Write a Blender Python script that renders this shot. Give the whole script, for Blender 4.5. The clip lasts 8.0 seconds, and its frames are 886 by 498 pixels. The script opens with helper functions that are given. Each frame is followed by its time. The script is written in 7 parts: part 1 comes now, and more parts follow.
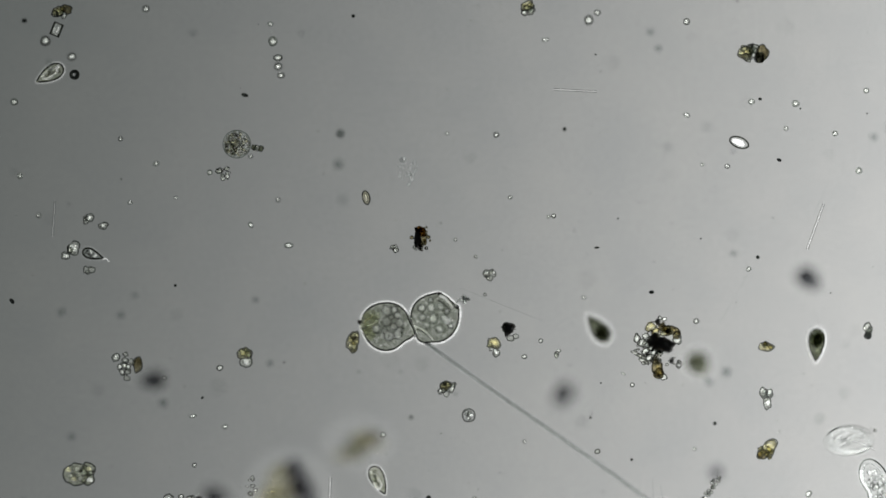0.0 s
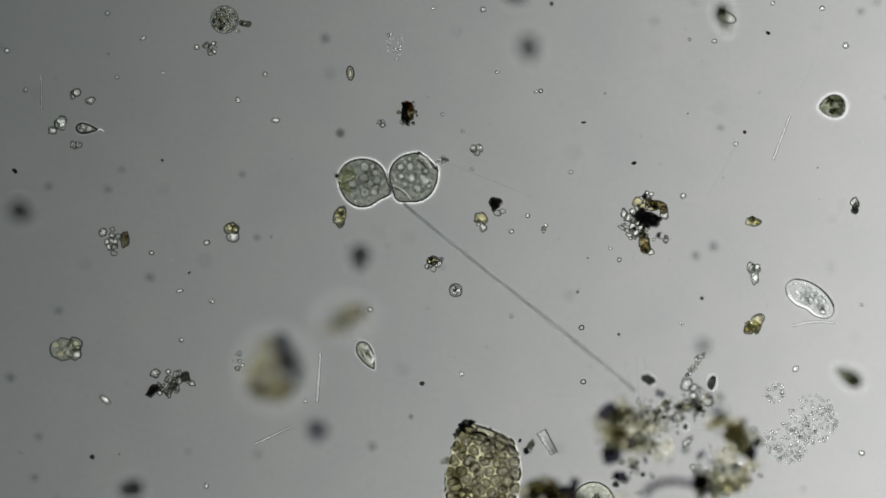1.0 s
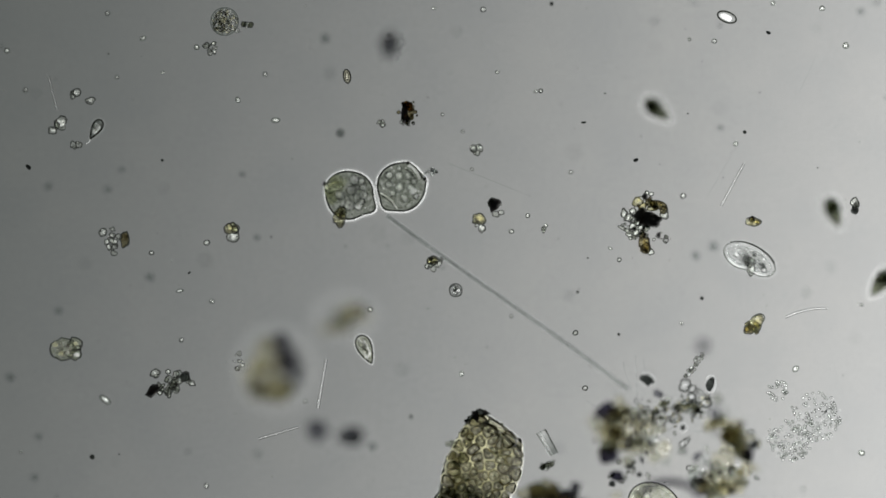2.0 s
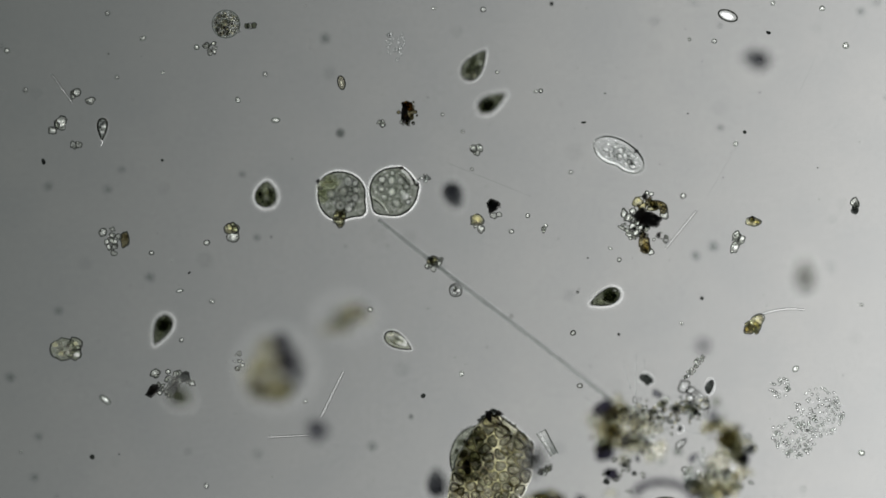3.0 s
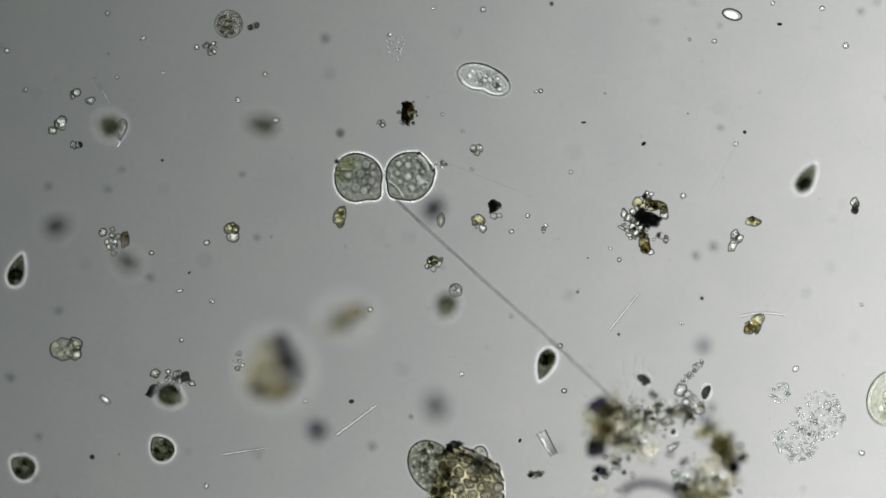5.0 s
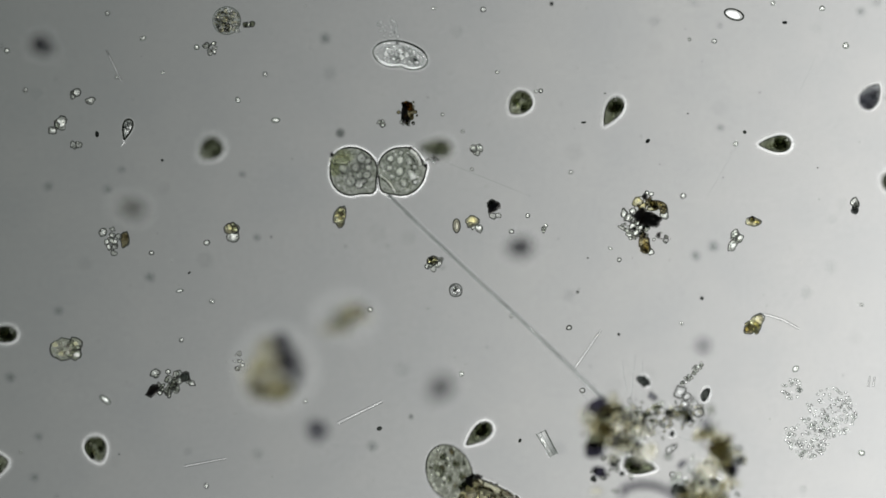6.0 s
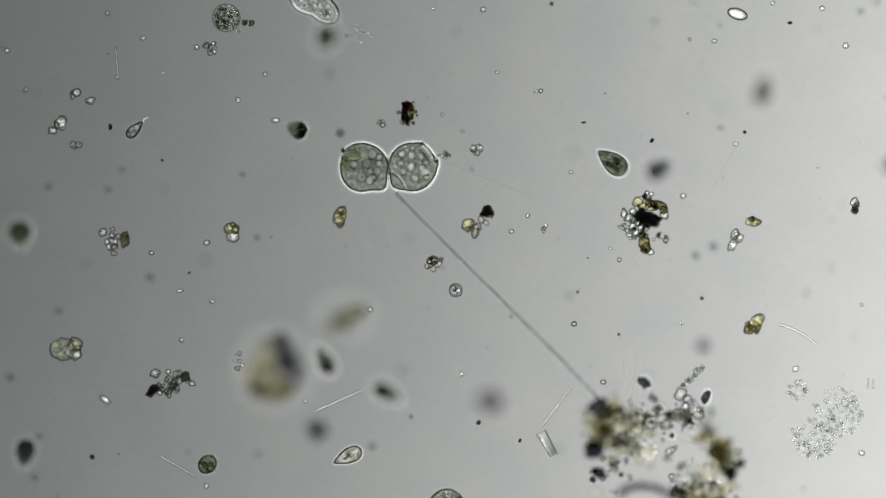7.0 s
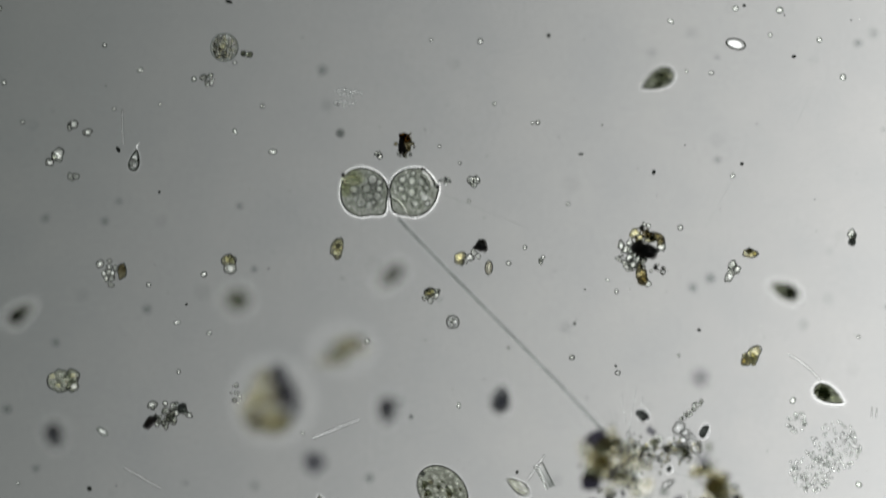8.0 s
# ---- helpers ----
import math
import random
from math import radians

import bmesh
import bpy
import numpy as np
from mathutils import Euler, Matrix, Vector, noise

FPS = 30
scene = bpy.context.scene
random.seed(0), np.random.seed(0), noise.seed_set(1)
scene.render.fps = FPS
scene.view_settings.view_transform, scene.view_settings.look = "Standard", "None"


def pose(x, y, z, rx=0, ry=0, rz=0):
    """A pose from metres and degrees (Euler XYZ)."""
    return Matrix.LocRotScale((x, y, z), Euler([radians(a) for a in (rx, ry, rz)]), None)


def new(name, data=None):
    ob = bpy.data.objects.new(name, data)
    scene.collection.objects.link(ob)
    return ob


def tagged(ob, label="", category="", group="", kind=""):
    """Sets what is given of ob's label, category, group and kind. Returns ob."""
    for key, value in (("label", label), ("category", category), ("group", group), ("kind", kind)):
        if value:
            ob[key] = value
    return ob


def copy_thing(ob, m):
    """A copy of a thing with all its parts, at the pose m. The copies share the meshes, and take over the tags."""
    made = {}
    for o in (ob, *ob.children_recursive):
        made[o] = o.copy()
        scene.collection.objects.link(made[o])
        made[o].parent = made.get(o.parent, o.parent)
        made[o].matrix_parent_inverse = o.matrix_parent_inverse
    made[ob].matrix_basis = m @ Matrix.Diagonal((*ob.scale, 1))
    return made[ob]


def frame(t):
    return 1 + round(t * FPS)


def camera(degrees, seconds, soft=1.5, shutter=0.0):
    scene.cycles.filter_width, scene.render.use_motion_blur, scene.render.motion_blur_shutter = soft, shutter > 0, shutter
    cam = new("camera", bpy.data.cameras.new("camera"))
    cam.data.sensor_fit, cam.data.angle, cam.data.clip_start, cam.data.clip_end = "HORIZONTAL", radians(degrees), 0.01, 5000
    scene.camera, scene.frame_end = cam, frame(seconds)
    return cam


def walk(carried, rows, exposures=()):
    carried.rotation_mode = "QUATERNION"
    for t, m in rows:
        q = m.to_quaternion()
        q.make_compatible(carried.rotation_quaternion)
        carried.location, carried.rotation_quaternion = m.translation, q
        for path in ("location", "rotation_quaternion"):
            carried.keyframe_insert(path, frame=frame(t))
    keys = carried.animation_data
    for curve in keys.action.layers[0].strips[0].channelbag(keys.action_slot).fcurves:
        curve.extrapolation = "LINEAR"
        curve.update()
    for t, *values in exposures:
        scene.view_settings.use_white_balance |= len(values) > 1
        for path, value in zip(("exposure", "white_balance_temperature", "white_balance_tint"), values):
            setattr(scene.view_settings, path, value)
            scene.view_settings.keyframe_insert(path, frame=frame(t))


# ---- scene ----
cam = camera(11.195, 8.0, soft=1.5, shutter=0.3)
# The world is enlarged two thousand times: 1 m stands for half a millimetre, 2 mm for one micrometre.
HIGH = 8.0
cam.data.dof.use_dof = True
cam.data.dof.focus_distance = HIGH - 0.013
cam.data.dof.aperture_fstop = 0.0765
STAGE = [(0, 23, 221), (0.1, 22, 220.5), (0.2, 21, 219), (0.3, 17, 205), (0.4, 4, 33), (0.5, -3, -4.5), (0.6, -2, -3),
         (0.7, -1, -1), (0.9, 0, 0), (7.6, 0, 0), (7.7, -4, 0), (7.8, -6, 5), (7.9, -6, 18), (8.0, -5, 56)]
walk(cam, [(t, pose(-u / 1000, v / 1000, HIGH)) for t, u, v in STAGE],
     [(0, 0.04), (1.5, 0.02), (3.5, 0.03), (4.5, 0.18), (6.5, 0.32), (7.5, 0.22), (8.0, 0.23)])

# ---- light: the lamp field of the microscope shines up through the slide ----
world = bpy.data.worlds.new("dim_room")
scene.world = world
world.use_nodes = True
world.node_tree.nodes["Background"].inputs[0].default_value = (0.8, 0.9, 1.0, 1)
world.node_tree.nodes["Background"].inputs[1].default_value = 0.06


# ---- materials ----
def nodes_of(name):
    m = bpy.data.materials.new(name)
    m.use_nodes = True
    t = m.node_tree
    t.nodes.clear()
    return m, t, t.nodes, t.links


def mottle(t, scale, stops, detail=3.0, rough=0.6, shift=True):
    """A noise in object space, moved from thing to thing, through a colour ramp."""
    n, l = t.nodes, t.links
    co = n.new("ShaderNodeTexCoord")
    noi = n.new("ShaderNodeTexNoise")
    noi.inputs["Scale"].default_value, noi.inputs["Detail"].default_value = scale, detail
    noi.inputs["Roughness"].default_value = rough
    if shift:
        info, add = n.new("ShaderNodeObjectInfo"), n.new("ShaderNodeVectorMath")
        add.operation = "MULTIPLY_ADD"
        add.inputs[1].default_value = (1, 1, 1)
        comb = n.new("ShaderNodeCombineXYZ")
        for i in range(3):
            l.new(info.outputs["Random"], comb.inputs[i])
        l.new(co.outputs["Object"], add.inputs[0])
        l.new(comb.outputs[0], add.inputs[2])
        l.new(add.outputs[0], noi.inputs["Vector"])
    else:
        l.new(co.outputs["Object"], noi.inputs["Vector"])
    ramp = n.new("ShaderNodeValToRGB")
    e = ramp.color_ramp.elements
    while len(e) < len(stops):
        e.new(0.5)
    for el, (p, c) in zip(e, stops):
        el.position, el.color = p, (*c, 1)
    l.new(noi.outputs["Fac"], ramp.inputs["Fac"])
    return ramp, noi


def clear_stuff(name, stops, ior=1.12, rough=0.05, scale=90, bump=0.0, straight=0.0, scatter=0.0):
    """Living or mineral matter that light passes through: refracting, tinted, mottled; straight: the share that goes through unbent."""
    m, t, n, l = nodes_of(name)
    ramp, noi = mottle(t, scale, stops)
    b = n.new("ShaderNodeBsdfRefraction")
    b.inputs["IOR"].default_value, b.inputs["Roughness"].default_value = ior, rough
    l.new(ramp.outputs[0], b.inputs["Color"])
    if bump:
        bp = n.new("ShaderNodeBump")
        bp.inputs["Strength"].default_value, bp.inputs["Distance"].default_value = bump, 0.004
        l.new(noi.outputs["Fac"], bp.inputs["Height"])
        l.new(bp.outputs[0], b.inputs["Normal"])
    last = b
    if straight:
        tr, mx = n.new("ShaderNodeBsdfTransparent"), n.new("ShaderNodeMixShader")
        l.new(ramp.outputs[0], tr.inputs["Color"])
        mx.inputs[0].default_value = straight
        l.new(last.outputs[0], mx.inputs[1])
        l.new(tr.outputs[0], mx.inputs[2])
        last = mx
    if scatter:
        d, mx = n.new("ShaderNodeBsdfTranslucent"), n.new("ShaderNodeMixShader")
        l.new(ramp.outputs[0], d.inputs["Color"])
        mx.inputs[0].default_value = scatter
        l.new(last.outputs[0], mx.inputs[1])
        l.new(d.outputs[0], mx.inputs[2])
        last = mx
    out = n.new("ShaderNodeOutputMaterial")
    l.new(last.outputs[0], out.inputs[0])
    return m


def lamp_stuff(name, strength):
    """Frosted lamp field, brighter to one side; also serves the ring added round it."""
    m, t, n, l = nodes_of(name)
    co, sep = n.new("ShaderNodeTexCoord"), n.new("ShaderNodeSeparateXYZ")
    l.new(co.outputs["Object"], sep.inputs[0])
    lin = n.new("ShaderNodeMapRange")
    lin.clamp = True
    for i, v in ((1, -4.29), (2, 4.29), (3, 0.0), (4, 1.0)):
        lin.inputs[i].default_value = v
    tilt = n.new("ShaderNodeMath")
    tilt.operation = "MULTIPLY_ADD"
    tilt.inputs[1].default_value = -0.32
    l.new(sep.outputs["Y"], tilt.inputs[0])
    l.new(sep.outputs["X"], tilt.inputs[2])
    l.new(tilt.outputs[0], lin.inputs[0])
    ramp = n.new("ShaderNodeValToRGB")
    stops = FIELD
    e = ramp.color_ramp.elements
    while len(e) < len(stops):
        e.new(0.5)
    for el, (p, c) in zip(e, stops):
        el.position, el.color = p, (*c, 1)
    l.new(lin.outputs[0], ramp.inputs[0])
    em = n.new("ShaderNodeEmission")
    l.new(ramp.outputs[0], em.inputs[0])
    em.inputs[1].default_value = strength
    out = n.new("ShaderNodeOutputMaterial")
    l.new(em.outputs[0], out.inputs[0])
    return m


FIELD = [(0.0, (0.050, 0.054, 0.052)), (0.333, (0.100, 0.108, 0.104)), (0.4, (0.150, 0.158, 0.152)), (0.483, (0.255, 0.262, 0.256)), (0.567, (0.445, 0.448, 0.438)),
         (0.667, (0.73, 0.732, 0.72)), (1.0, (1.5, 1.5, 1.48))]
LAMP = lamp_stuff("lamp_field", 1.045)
# Unseen ring, added to feed the painted halos and gleams.
RING = lamp_stuff("added_glow_ring", 8.9)


def slide_stuff():
    m, t, n, l = nodes_of("slide_glass")
    tr, gl, mx = n.new("ShaderNodeBsdfTransparent"), n.new("ShaderNodeBsdfGlossy"), n.new("ShaderNodeMixShader")
    co, mix = n.new("ShaderNodeTexCoord"), n.new("ShaderNodeMix")
    mix.data_type, mix.blend_type = "RGBA", "MULTIPLY"
    mix.inputs[0].default_value = 1.0
    for slot, scale, lo, hi in ((6, 9.0, (0.955, 0.962, 0.965), (1, 1, 0.995)), (7, 110.0, (0.965, 0.965, 0.965), (1, 1, 1))):
        noi, ramp = n.new("ShaderNodeTexNoise"), n.new("ShaderNodeValToRGB")
        noi.inputs["Scale"].default_value, noi.inputs["Detail"].default_value = scale, 3.0
        ramp.color_ramp.elements[0].position, ramp.color_ramp.elements[0].color = 0.32, (*lo, 1)
        ramp.color_ramp.elements[1].position, ramp.color_ramp.elements[1].color = 0.68, (*hi, 1)
        l.new(co.outputs["Object"], noi.inputs["Vector"])
        l.new(noi.outputs["Fac"], ramp.inputs[0])
        l.new(ramp.outputs[0], mix.inputs[slot])
    l.new(mix.outputs[2], tr.inputs[0])
    gl.inputs["Roughness"].default_value = 0.05
    mx.inputs[0].default_value = 0.02
    l.new(tr.outputs[0], mx.inputs[1])
    l.new(gl.outputs[0], mx.inputs[2])
    out = n.new("ShaderNodeOutputMaterial")
    l.new(mx.outputs[0], out.inputs[0])
    return m


def matt_stuff(name, stops, scale=60, rough=0.7):
    m, t, n, l = nodes_of(name)
    ramp, noi = mottle(t, scale, stops)
    b = n.new("ShaderNodeBsdfPrincipled")
    b.inputs["Roughness"].default_value = rough
    l.new(ramp.outputs[0], b.inputs["Base Color"])
    bp = n.new("ShaderNodeBump")
    bp.inputs["Strength"].default_value, bp.inputs["Distance"].default_value = 0.6, 0.003
    l.new(noi.outputs["Fac"], bp.inputs["Height"])
    l.new(bp.outputs[0], b.inputs["Normal"])
    out = n.new("ShaderNodeOutputMaterial")
    l.new(b.outputs[0], out.inputs[0])
    return m


SLIDE = slide_stuff()
def scatter_stuff(name, share, tint=(1, 1, 1)):
    """Pale film that scatters the added ring's light, for painted halos and gleams."""
    m, t, n, l = nodes_of(name)
    tr, d, mx = n.new("ShaderNodeBsdfTransparent"), n.new("ShaderNodeBsdfTranslucent"), n.new("ShaderNodeMixShader")
    d.inputs[0].default_value = (*tint, 1)
    noi, co, mr = n.new("ShaderNodeTexNoise"), n.new("ShaderNodeTexCoord"), n.new("ShaderNodeMapRange")
    noi.inputs["Scale"].default_value = 40
    l.new(co.outputs["Object"], noi.inputs["Vector"])
    l.new(noi.outputs["Fac"], mr.inputs[0])
    mr.inputs[3].default_value, mr.inputs[4].default_value = share * 0.6, share * 1.4
    l.new(mr.outputs[0], mx.inputs[0])
    l.new(tr.outputs[0], mx.inputs[1])
    l.new(d.outputs[0], mx.inputs[2])
    out = n.new("ShaderNodeOutputMaterial")
    l.new(mx.outputs[0], out.inputs[0])
    return m


ZOOID = clear_stuff("cell_plasm", [(0.34, (0.60, 0.62, 0.56)), (0.5, (0.82, 0.84, 0.79)), (0.66, (0.985, 0.99, 0.965))], 1.06, 0.05, 120, 0.5, 0.93)
RIM = clear_stuff("cell_wall", [(0.3, (0.93, 0.95, 0.93)), (0.7, (1, 1, 1))], 1.18, 0.0, 60)
# Dark tint that paints the refracted edge of clear bodies.
LINE = clear_stuff("dark_edge_line", [(0.3, (0.20, 0.21, 0.19)), (0.7, (0.42, 0.43, 0.40))], 1.1, 0.05, 60, 0, 0.3)
# Pale films below paint optical halos; some also serve clear granules.
PALEFILM = scatter_stuff("pale_film", 0.13)
THINFILM = scatter_stuff("thin_film", 0.07)
# Bright film for pale ridges and for highlights put in as lumps.
BRIGHT = scatter_stuff("bright_scatter", 0.5)
VACUOLE = clear_stuff("vacuole_sap", [(0.3, (0.92, 0.94, 0.90)), (0.7, (1, 1, 1))], 1.22, 0.0, 60, 0, 0.6, 0.09)
FOOD = clear_stuff("food_vacuole", [(0.3, (0.74, 0.76, 0.68)), (0.7, (0.96, 0.97, 0.92))], 1.18, 0.03, 140, 0.4, 0.65, 0.06)
STALK = clear_stuff("stalk_sheath", [(0.3, (0.83, 0.84, 0.84)), (0.7, (0.90, 0.91, 0.91))], 1.04, 0.1, 60, 0, 0.6)
GREEN = clear_stuff("green_plasm", [(0.34, (0.46, 0.48, 0.40)), (0.5, (0.66, 0.68, 0.60)), (0.64, (0.92, 0.93, 0.87))], 1.08, 0.06, 150, 0.5, 0.75)
PALE = clear_stuff("pale_green_plasm", [(0.34, (0.80, 0.82, 0.71)), (0.5, (0.93, 0.94, 0.87)), (0.66, (0.99, 0.99, 0.96))], 1.10, 0.04, 150, 0.5, 0.75, 0.02)
DEEP = clear_stuff("deep_green_plasm", [(0.28, (0.40, 0.408, 0.42)), (0.5, (0.54, 0.55, 0.56)), (0.72, (0.73, 0.74, 0.75))], 1.08, 0.06, 60, 0.3, 0.6)
CHLORO = clear_stuff("chloroplast", [(0.36, (0.36, 0.38, 0.30)), (0.64, (0.72, 0.735, 0.65))], 1.08, 0.1, 220, 0.3, 0.7)
CLEAR = clear_stuff("clear_plasm", [(0.3, (0.88, 0.90, 0.88)), (0.7, (0.98, 0.99, 0.98))], 1.08, 0.02, 110, 0.3, 0.7)
GRAIN = clear_stuff("clear_grain", [(0.3, (0.86, 0.87, 0.84)), (0.7, (0.98, 0.99, 0.97))], 1.18, 0.02, 60, 0.2, 0.5, 0.07)
DARKGRAIN = clear_stuff("dark_grain", [(0.3, (0.14, 0.15, 0.15)), (0.7, (0.40, 0.42, 0.40))], 1.15, 0.05, 80, 0, 0.3)
GOLD = clear_stuff("golden_debris", [(0.34, (0.58, 0.55, 0.38)), (0.48, (0.86, 0.84, 0.68)), (0.64, (0.99, 0.985, 0.91))], 1.2, 0.03, 130, 0.6, 0.5, 0.05)
BROWN = clear_stuff("brown_debris", [(0.34, (0.36, 0.32, 0.21)), (0.5, (0.64, 0.60, 0.46)), (0.66, (0.93, 0.90, 0.78))], 1.2, 0.06, 130, 0.6, 0.55)
OCHRE = clear_stuff("ochre_flake", [(0.34, (0.84, 0.82, 0.73)), (0.5, (0.95, 0.94, 0.875)), (0.66, (0.995, 0.99, 0.965))], 1.14, 0.05, 70, 0.6, 0.8, 0.05)
BLACK = matt_stuff("black_debris", [(0.3, (0.006, 0.006, 0.005)), (0.6, (0.02, 0.016, 0.010)), (0.8, (0.06, 0.035, 0.015))])
RUST = clear_stuff("rust_debris", [(0.36, (0.16, 0.085, 0.03)), (0.62, (0.62, 0.45, 0.22))], 1.1, 0.1, 130, 0.5, 0.2)
LEAF = clear_stuff("leaf_cell", [(0.36, (0.52, 0.51, 0.475)), (0.5, (0.81, 0.80, 0.765)), (0.62, (0.99, 0.99, 0.975))], 1.16, 0.04, 200, 0.9, 0.86, 0.04)
LEAFDARK = clear_stuff("leaf_cell_brown", [(0.34, (0.56, 0.54, 0.45)), (0.5, (0.78, 0.76, 0.66)), (0.66, (0.97, 0.96, 0.89))], 1.16, 0.05, 180, 0.8, 0.75, 0.03)
LEAFLINE = clear_stuff("leaf_cell_line", [(0.3, (0.14, 0.13, 0.09)), (0.7, (0.36, 0.34, 0.25))], 1.1, 0.05, 60, 0, 0.25)
LEAFWALL = clear_stuff("leaf_wall", [(0.3, (0.74, 0.73, 0.58)), (0.7, (0.96, 0.95, 0.86))], 1.1, 0.05, 90, 0.5, 0.9, 0.08)
HAIR = clear_stuff("glassy_thread", [(0.3, (0.86, 0.88, 0.87)), (0.7, (0.98, 0.99, 0.99))], 1.2, 0.0, 60, 0, 0.35, 0.06)
MURK = clear_stuff("murky_flake", [(0.3, (0.70, 0.685, 0.60)), (0.5, (0.82, 0.805, 0.71)), (0.72, (0.93, 0.92, 0.85))], 1.12, 0.08, 40, 0.4, 0.75)
CRUMB = scatter_stuff("clear_crumb", 0.12)
SOFT = scatter_stuff("soft_film", 0.04)
FAINT = clear_stuff("faint_line", [(0.3, (0.62, 0.64, 0.62)), (0.7, (0.80, 0.82, 0.80))], 1.05, 0.05, 60, 0, 0.5)
MIDLINE = clear_stuff("grey_line", [(0.3, (0.46, 0.47, 0.46)), (0.7, (0.64, 0.65, 0.64))], 1.06, 0.05, 60, 0, 0.4)
GLASS = clear_stuff("glassy_plasm", [(0.3, (0.95, 0.96, 0.955)), (0.7, (1, 1, 1))], 1.04, 0.02, 80, 0.2, 0.92, 0.02)
DUSK = clear_stuff("dusky_plasm", [(0.32, (0.42, 0.42, 0.45)), (0.68, (0.66, 0.66, 0.69))], 1.08, 0.1, 150, 0.2, 0.4)
INKY = clear_stuff("inky_flake", [(0.3, (0.16, 0.155, 0.20)), (0.7, (0.34, 0.33, 0.40))], 1.1, 0.08, 60, 0.2, 0.3)
HAZE = clear_stuff("hazy_grain", [(0.3, (0.74, 0.76, 0.755)), (0.7, (0.82, 0.84, 0.835))], 1.02, 0.1, 60, 0, 0.6)
MOSSY = clear_stuff("mossy_plasm", [(0.36, (0.46, 0.475, 0.42)), (0.5, (0.70, 0.715, 0.66)), (0.64, (0.93, 0.94, 0.89))], 1.07, 0.05, 130, 0.5, 0.7)
WISP = clear_stuff("wispy_line", [(0.3, (0.84, 0.855, 0.85)), (0.7, (0.93, 0.94, 0.935))], 1.02, 0.05, 60, 0, 0.7)
# Yellowish film for gleams put into golden grains.
YELLOW = scatter_stuff("yellow_gleam", 0.46, (1.0, 0.96, 0.72))
OLIVE = clear_stuff("olive_plasm", [(0.34, (0.30, 0.32, 0.26)), (0.5, (0.50, 0.52, 0.45)), (0.66, (0.76, 0.78, 0.70))], 1.08, 0.06, 110, 0.4, 0.7)
NET = scatter_stuff("leaf_net", 0.5, (1.0, 0.985, 0.86))
LUMEN = clear_stuff("leaf_lumen", [(0.34, (0.52, 0.51, 0.52)), (0.5, (0.78, 0.77, 0.77)), (0.66, (0.99, 0.985, 0.98))], 1.12, 0.05, 150, 0.7, 0.88, 0.04)
HALO = scatter_stuff("wide_halo", 0.022)
GLEAM = scatter_stuff("clear_gleam", 0.42)
LIGHTRIM = scatter_stuff("light_rim", 0.24)
DUST = clear_stuff("dust_grey", [(0.3, (0.58, 0.60, 0.59)), (0.7, (0.66, 0.68, 0.67))], 1.02, 0.1, 60, 0, 0.6)


# ---- shapes ----
def at(u, v, z=0.013):
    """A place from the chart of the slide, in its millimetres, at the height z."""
    k = 1 - z / HIGH
    return Vector(((u - 784) / 1000 * k, (441 - v) / 1000 * k, z))


def here(u, v, z=0.013, turn=0.0, rx=0.0, ry=0.0):
    x, y, z = at(u, v, z)
    return pose(x, y, z, rx, ry, turn)


def mesh_of(name, bm, material):
    me = bpy.data.meshes.new(name)
    for f in bm.faces:
        f.smooth = True
    bmesh.ops.recalc_face_normals(bm, faces=bm.faces[:])
    bm.to_mesh(me)
    bm.free()
    me.materials.append(material)
    return me


def part(name, bm, material, parent, label="", m=None):
    ob = new(name, mesh_of(name, bm, material))
    ob.parent = parent
    if m is not None:
        ob.matrix_basis = m
    return tagged(ob, label)


def lump(rx, ry, rz, amp=0.0, freq=1.0, seed=0, sub=3, m=None, bm=None):
    """An uneven rounded body with half-axes in millimetres."""
    own = bmesh.new()
    bmesh.ops.create_icosphere(own, subdivisions=sub, radius=1.0)
    s = Vector((seed * 3.17, seed * 1.93, seed * 7.1))
    for w in own.verts:
        k = 1 + amp * noise.noise(w.co * freq + s) * 1.6
        w.co = Vector((w.co.x * rx * k / 1000, w.co.y * ry * k / 1000, w.co.z * rz * (1 + amp * 0.3) / 1000))
    if m is not None:
        own.transform(m)
    if bm is None:
        return own
    me = bpy.data.meshes.new("tmp")
    own.to_mesh(me)
    own.free()
    bm.from_mesh(me)
    bpy.data.meshes.remove(me)
    return bm


def tube(points, radius, taper=1.0, seg=8, flat=1.0):
    """A round thread along points in metres; radius in millimetres."""
    bm = bmesh.new()
    pts = [Vector(p) for p in points]
    loops = []
    for i, p in enumerate(pts):
        d = (pts[min(i + 1, len(pts) - 1)] - pts[max(i - 1, 0)]).normalized()
        side = d.cross(Vector((0, 0, 1)))
        side = side.normalized() if side.length > 1e-6 else Vector((1, 0, 0))
        up = side.cross(d)
        r = radius / 1000 * (1 + (taper - 1) * i / (len(pts) - 1))
        loops.append([bm.verts.new(p + side * math.cos(a) * r + up * math.sin(a) * r * flat) for a in (2 * math.pi * k / seg for k in range(seg))])
    for p, q in zip(loops, loops[1:]):
        for k in range(seg):
            bm.faces.new((p[k], p[(k + 1) % seg], q[(k + 1) % seg], q[k]))
    bm.faces.new(loops[0])
    bm.faces.new(loops[-1])
    return bm


def edge_point(reach, a):
    """A point of an outline in millimetres; reach gives a half-width towards the angle a, or the point itself."""
    r = reach(a)
    return r if isinstance(r, tuple) else (math.cos(a) * r, math.sin(a) * r)


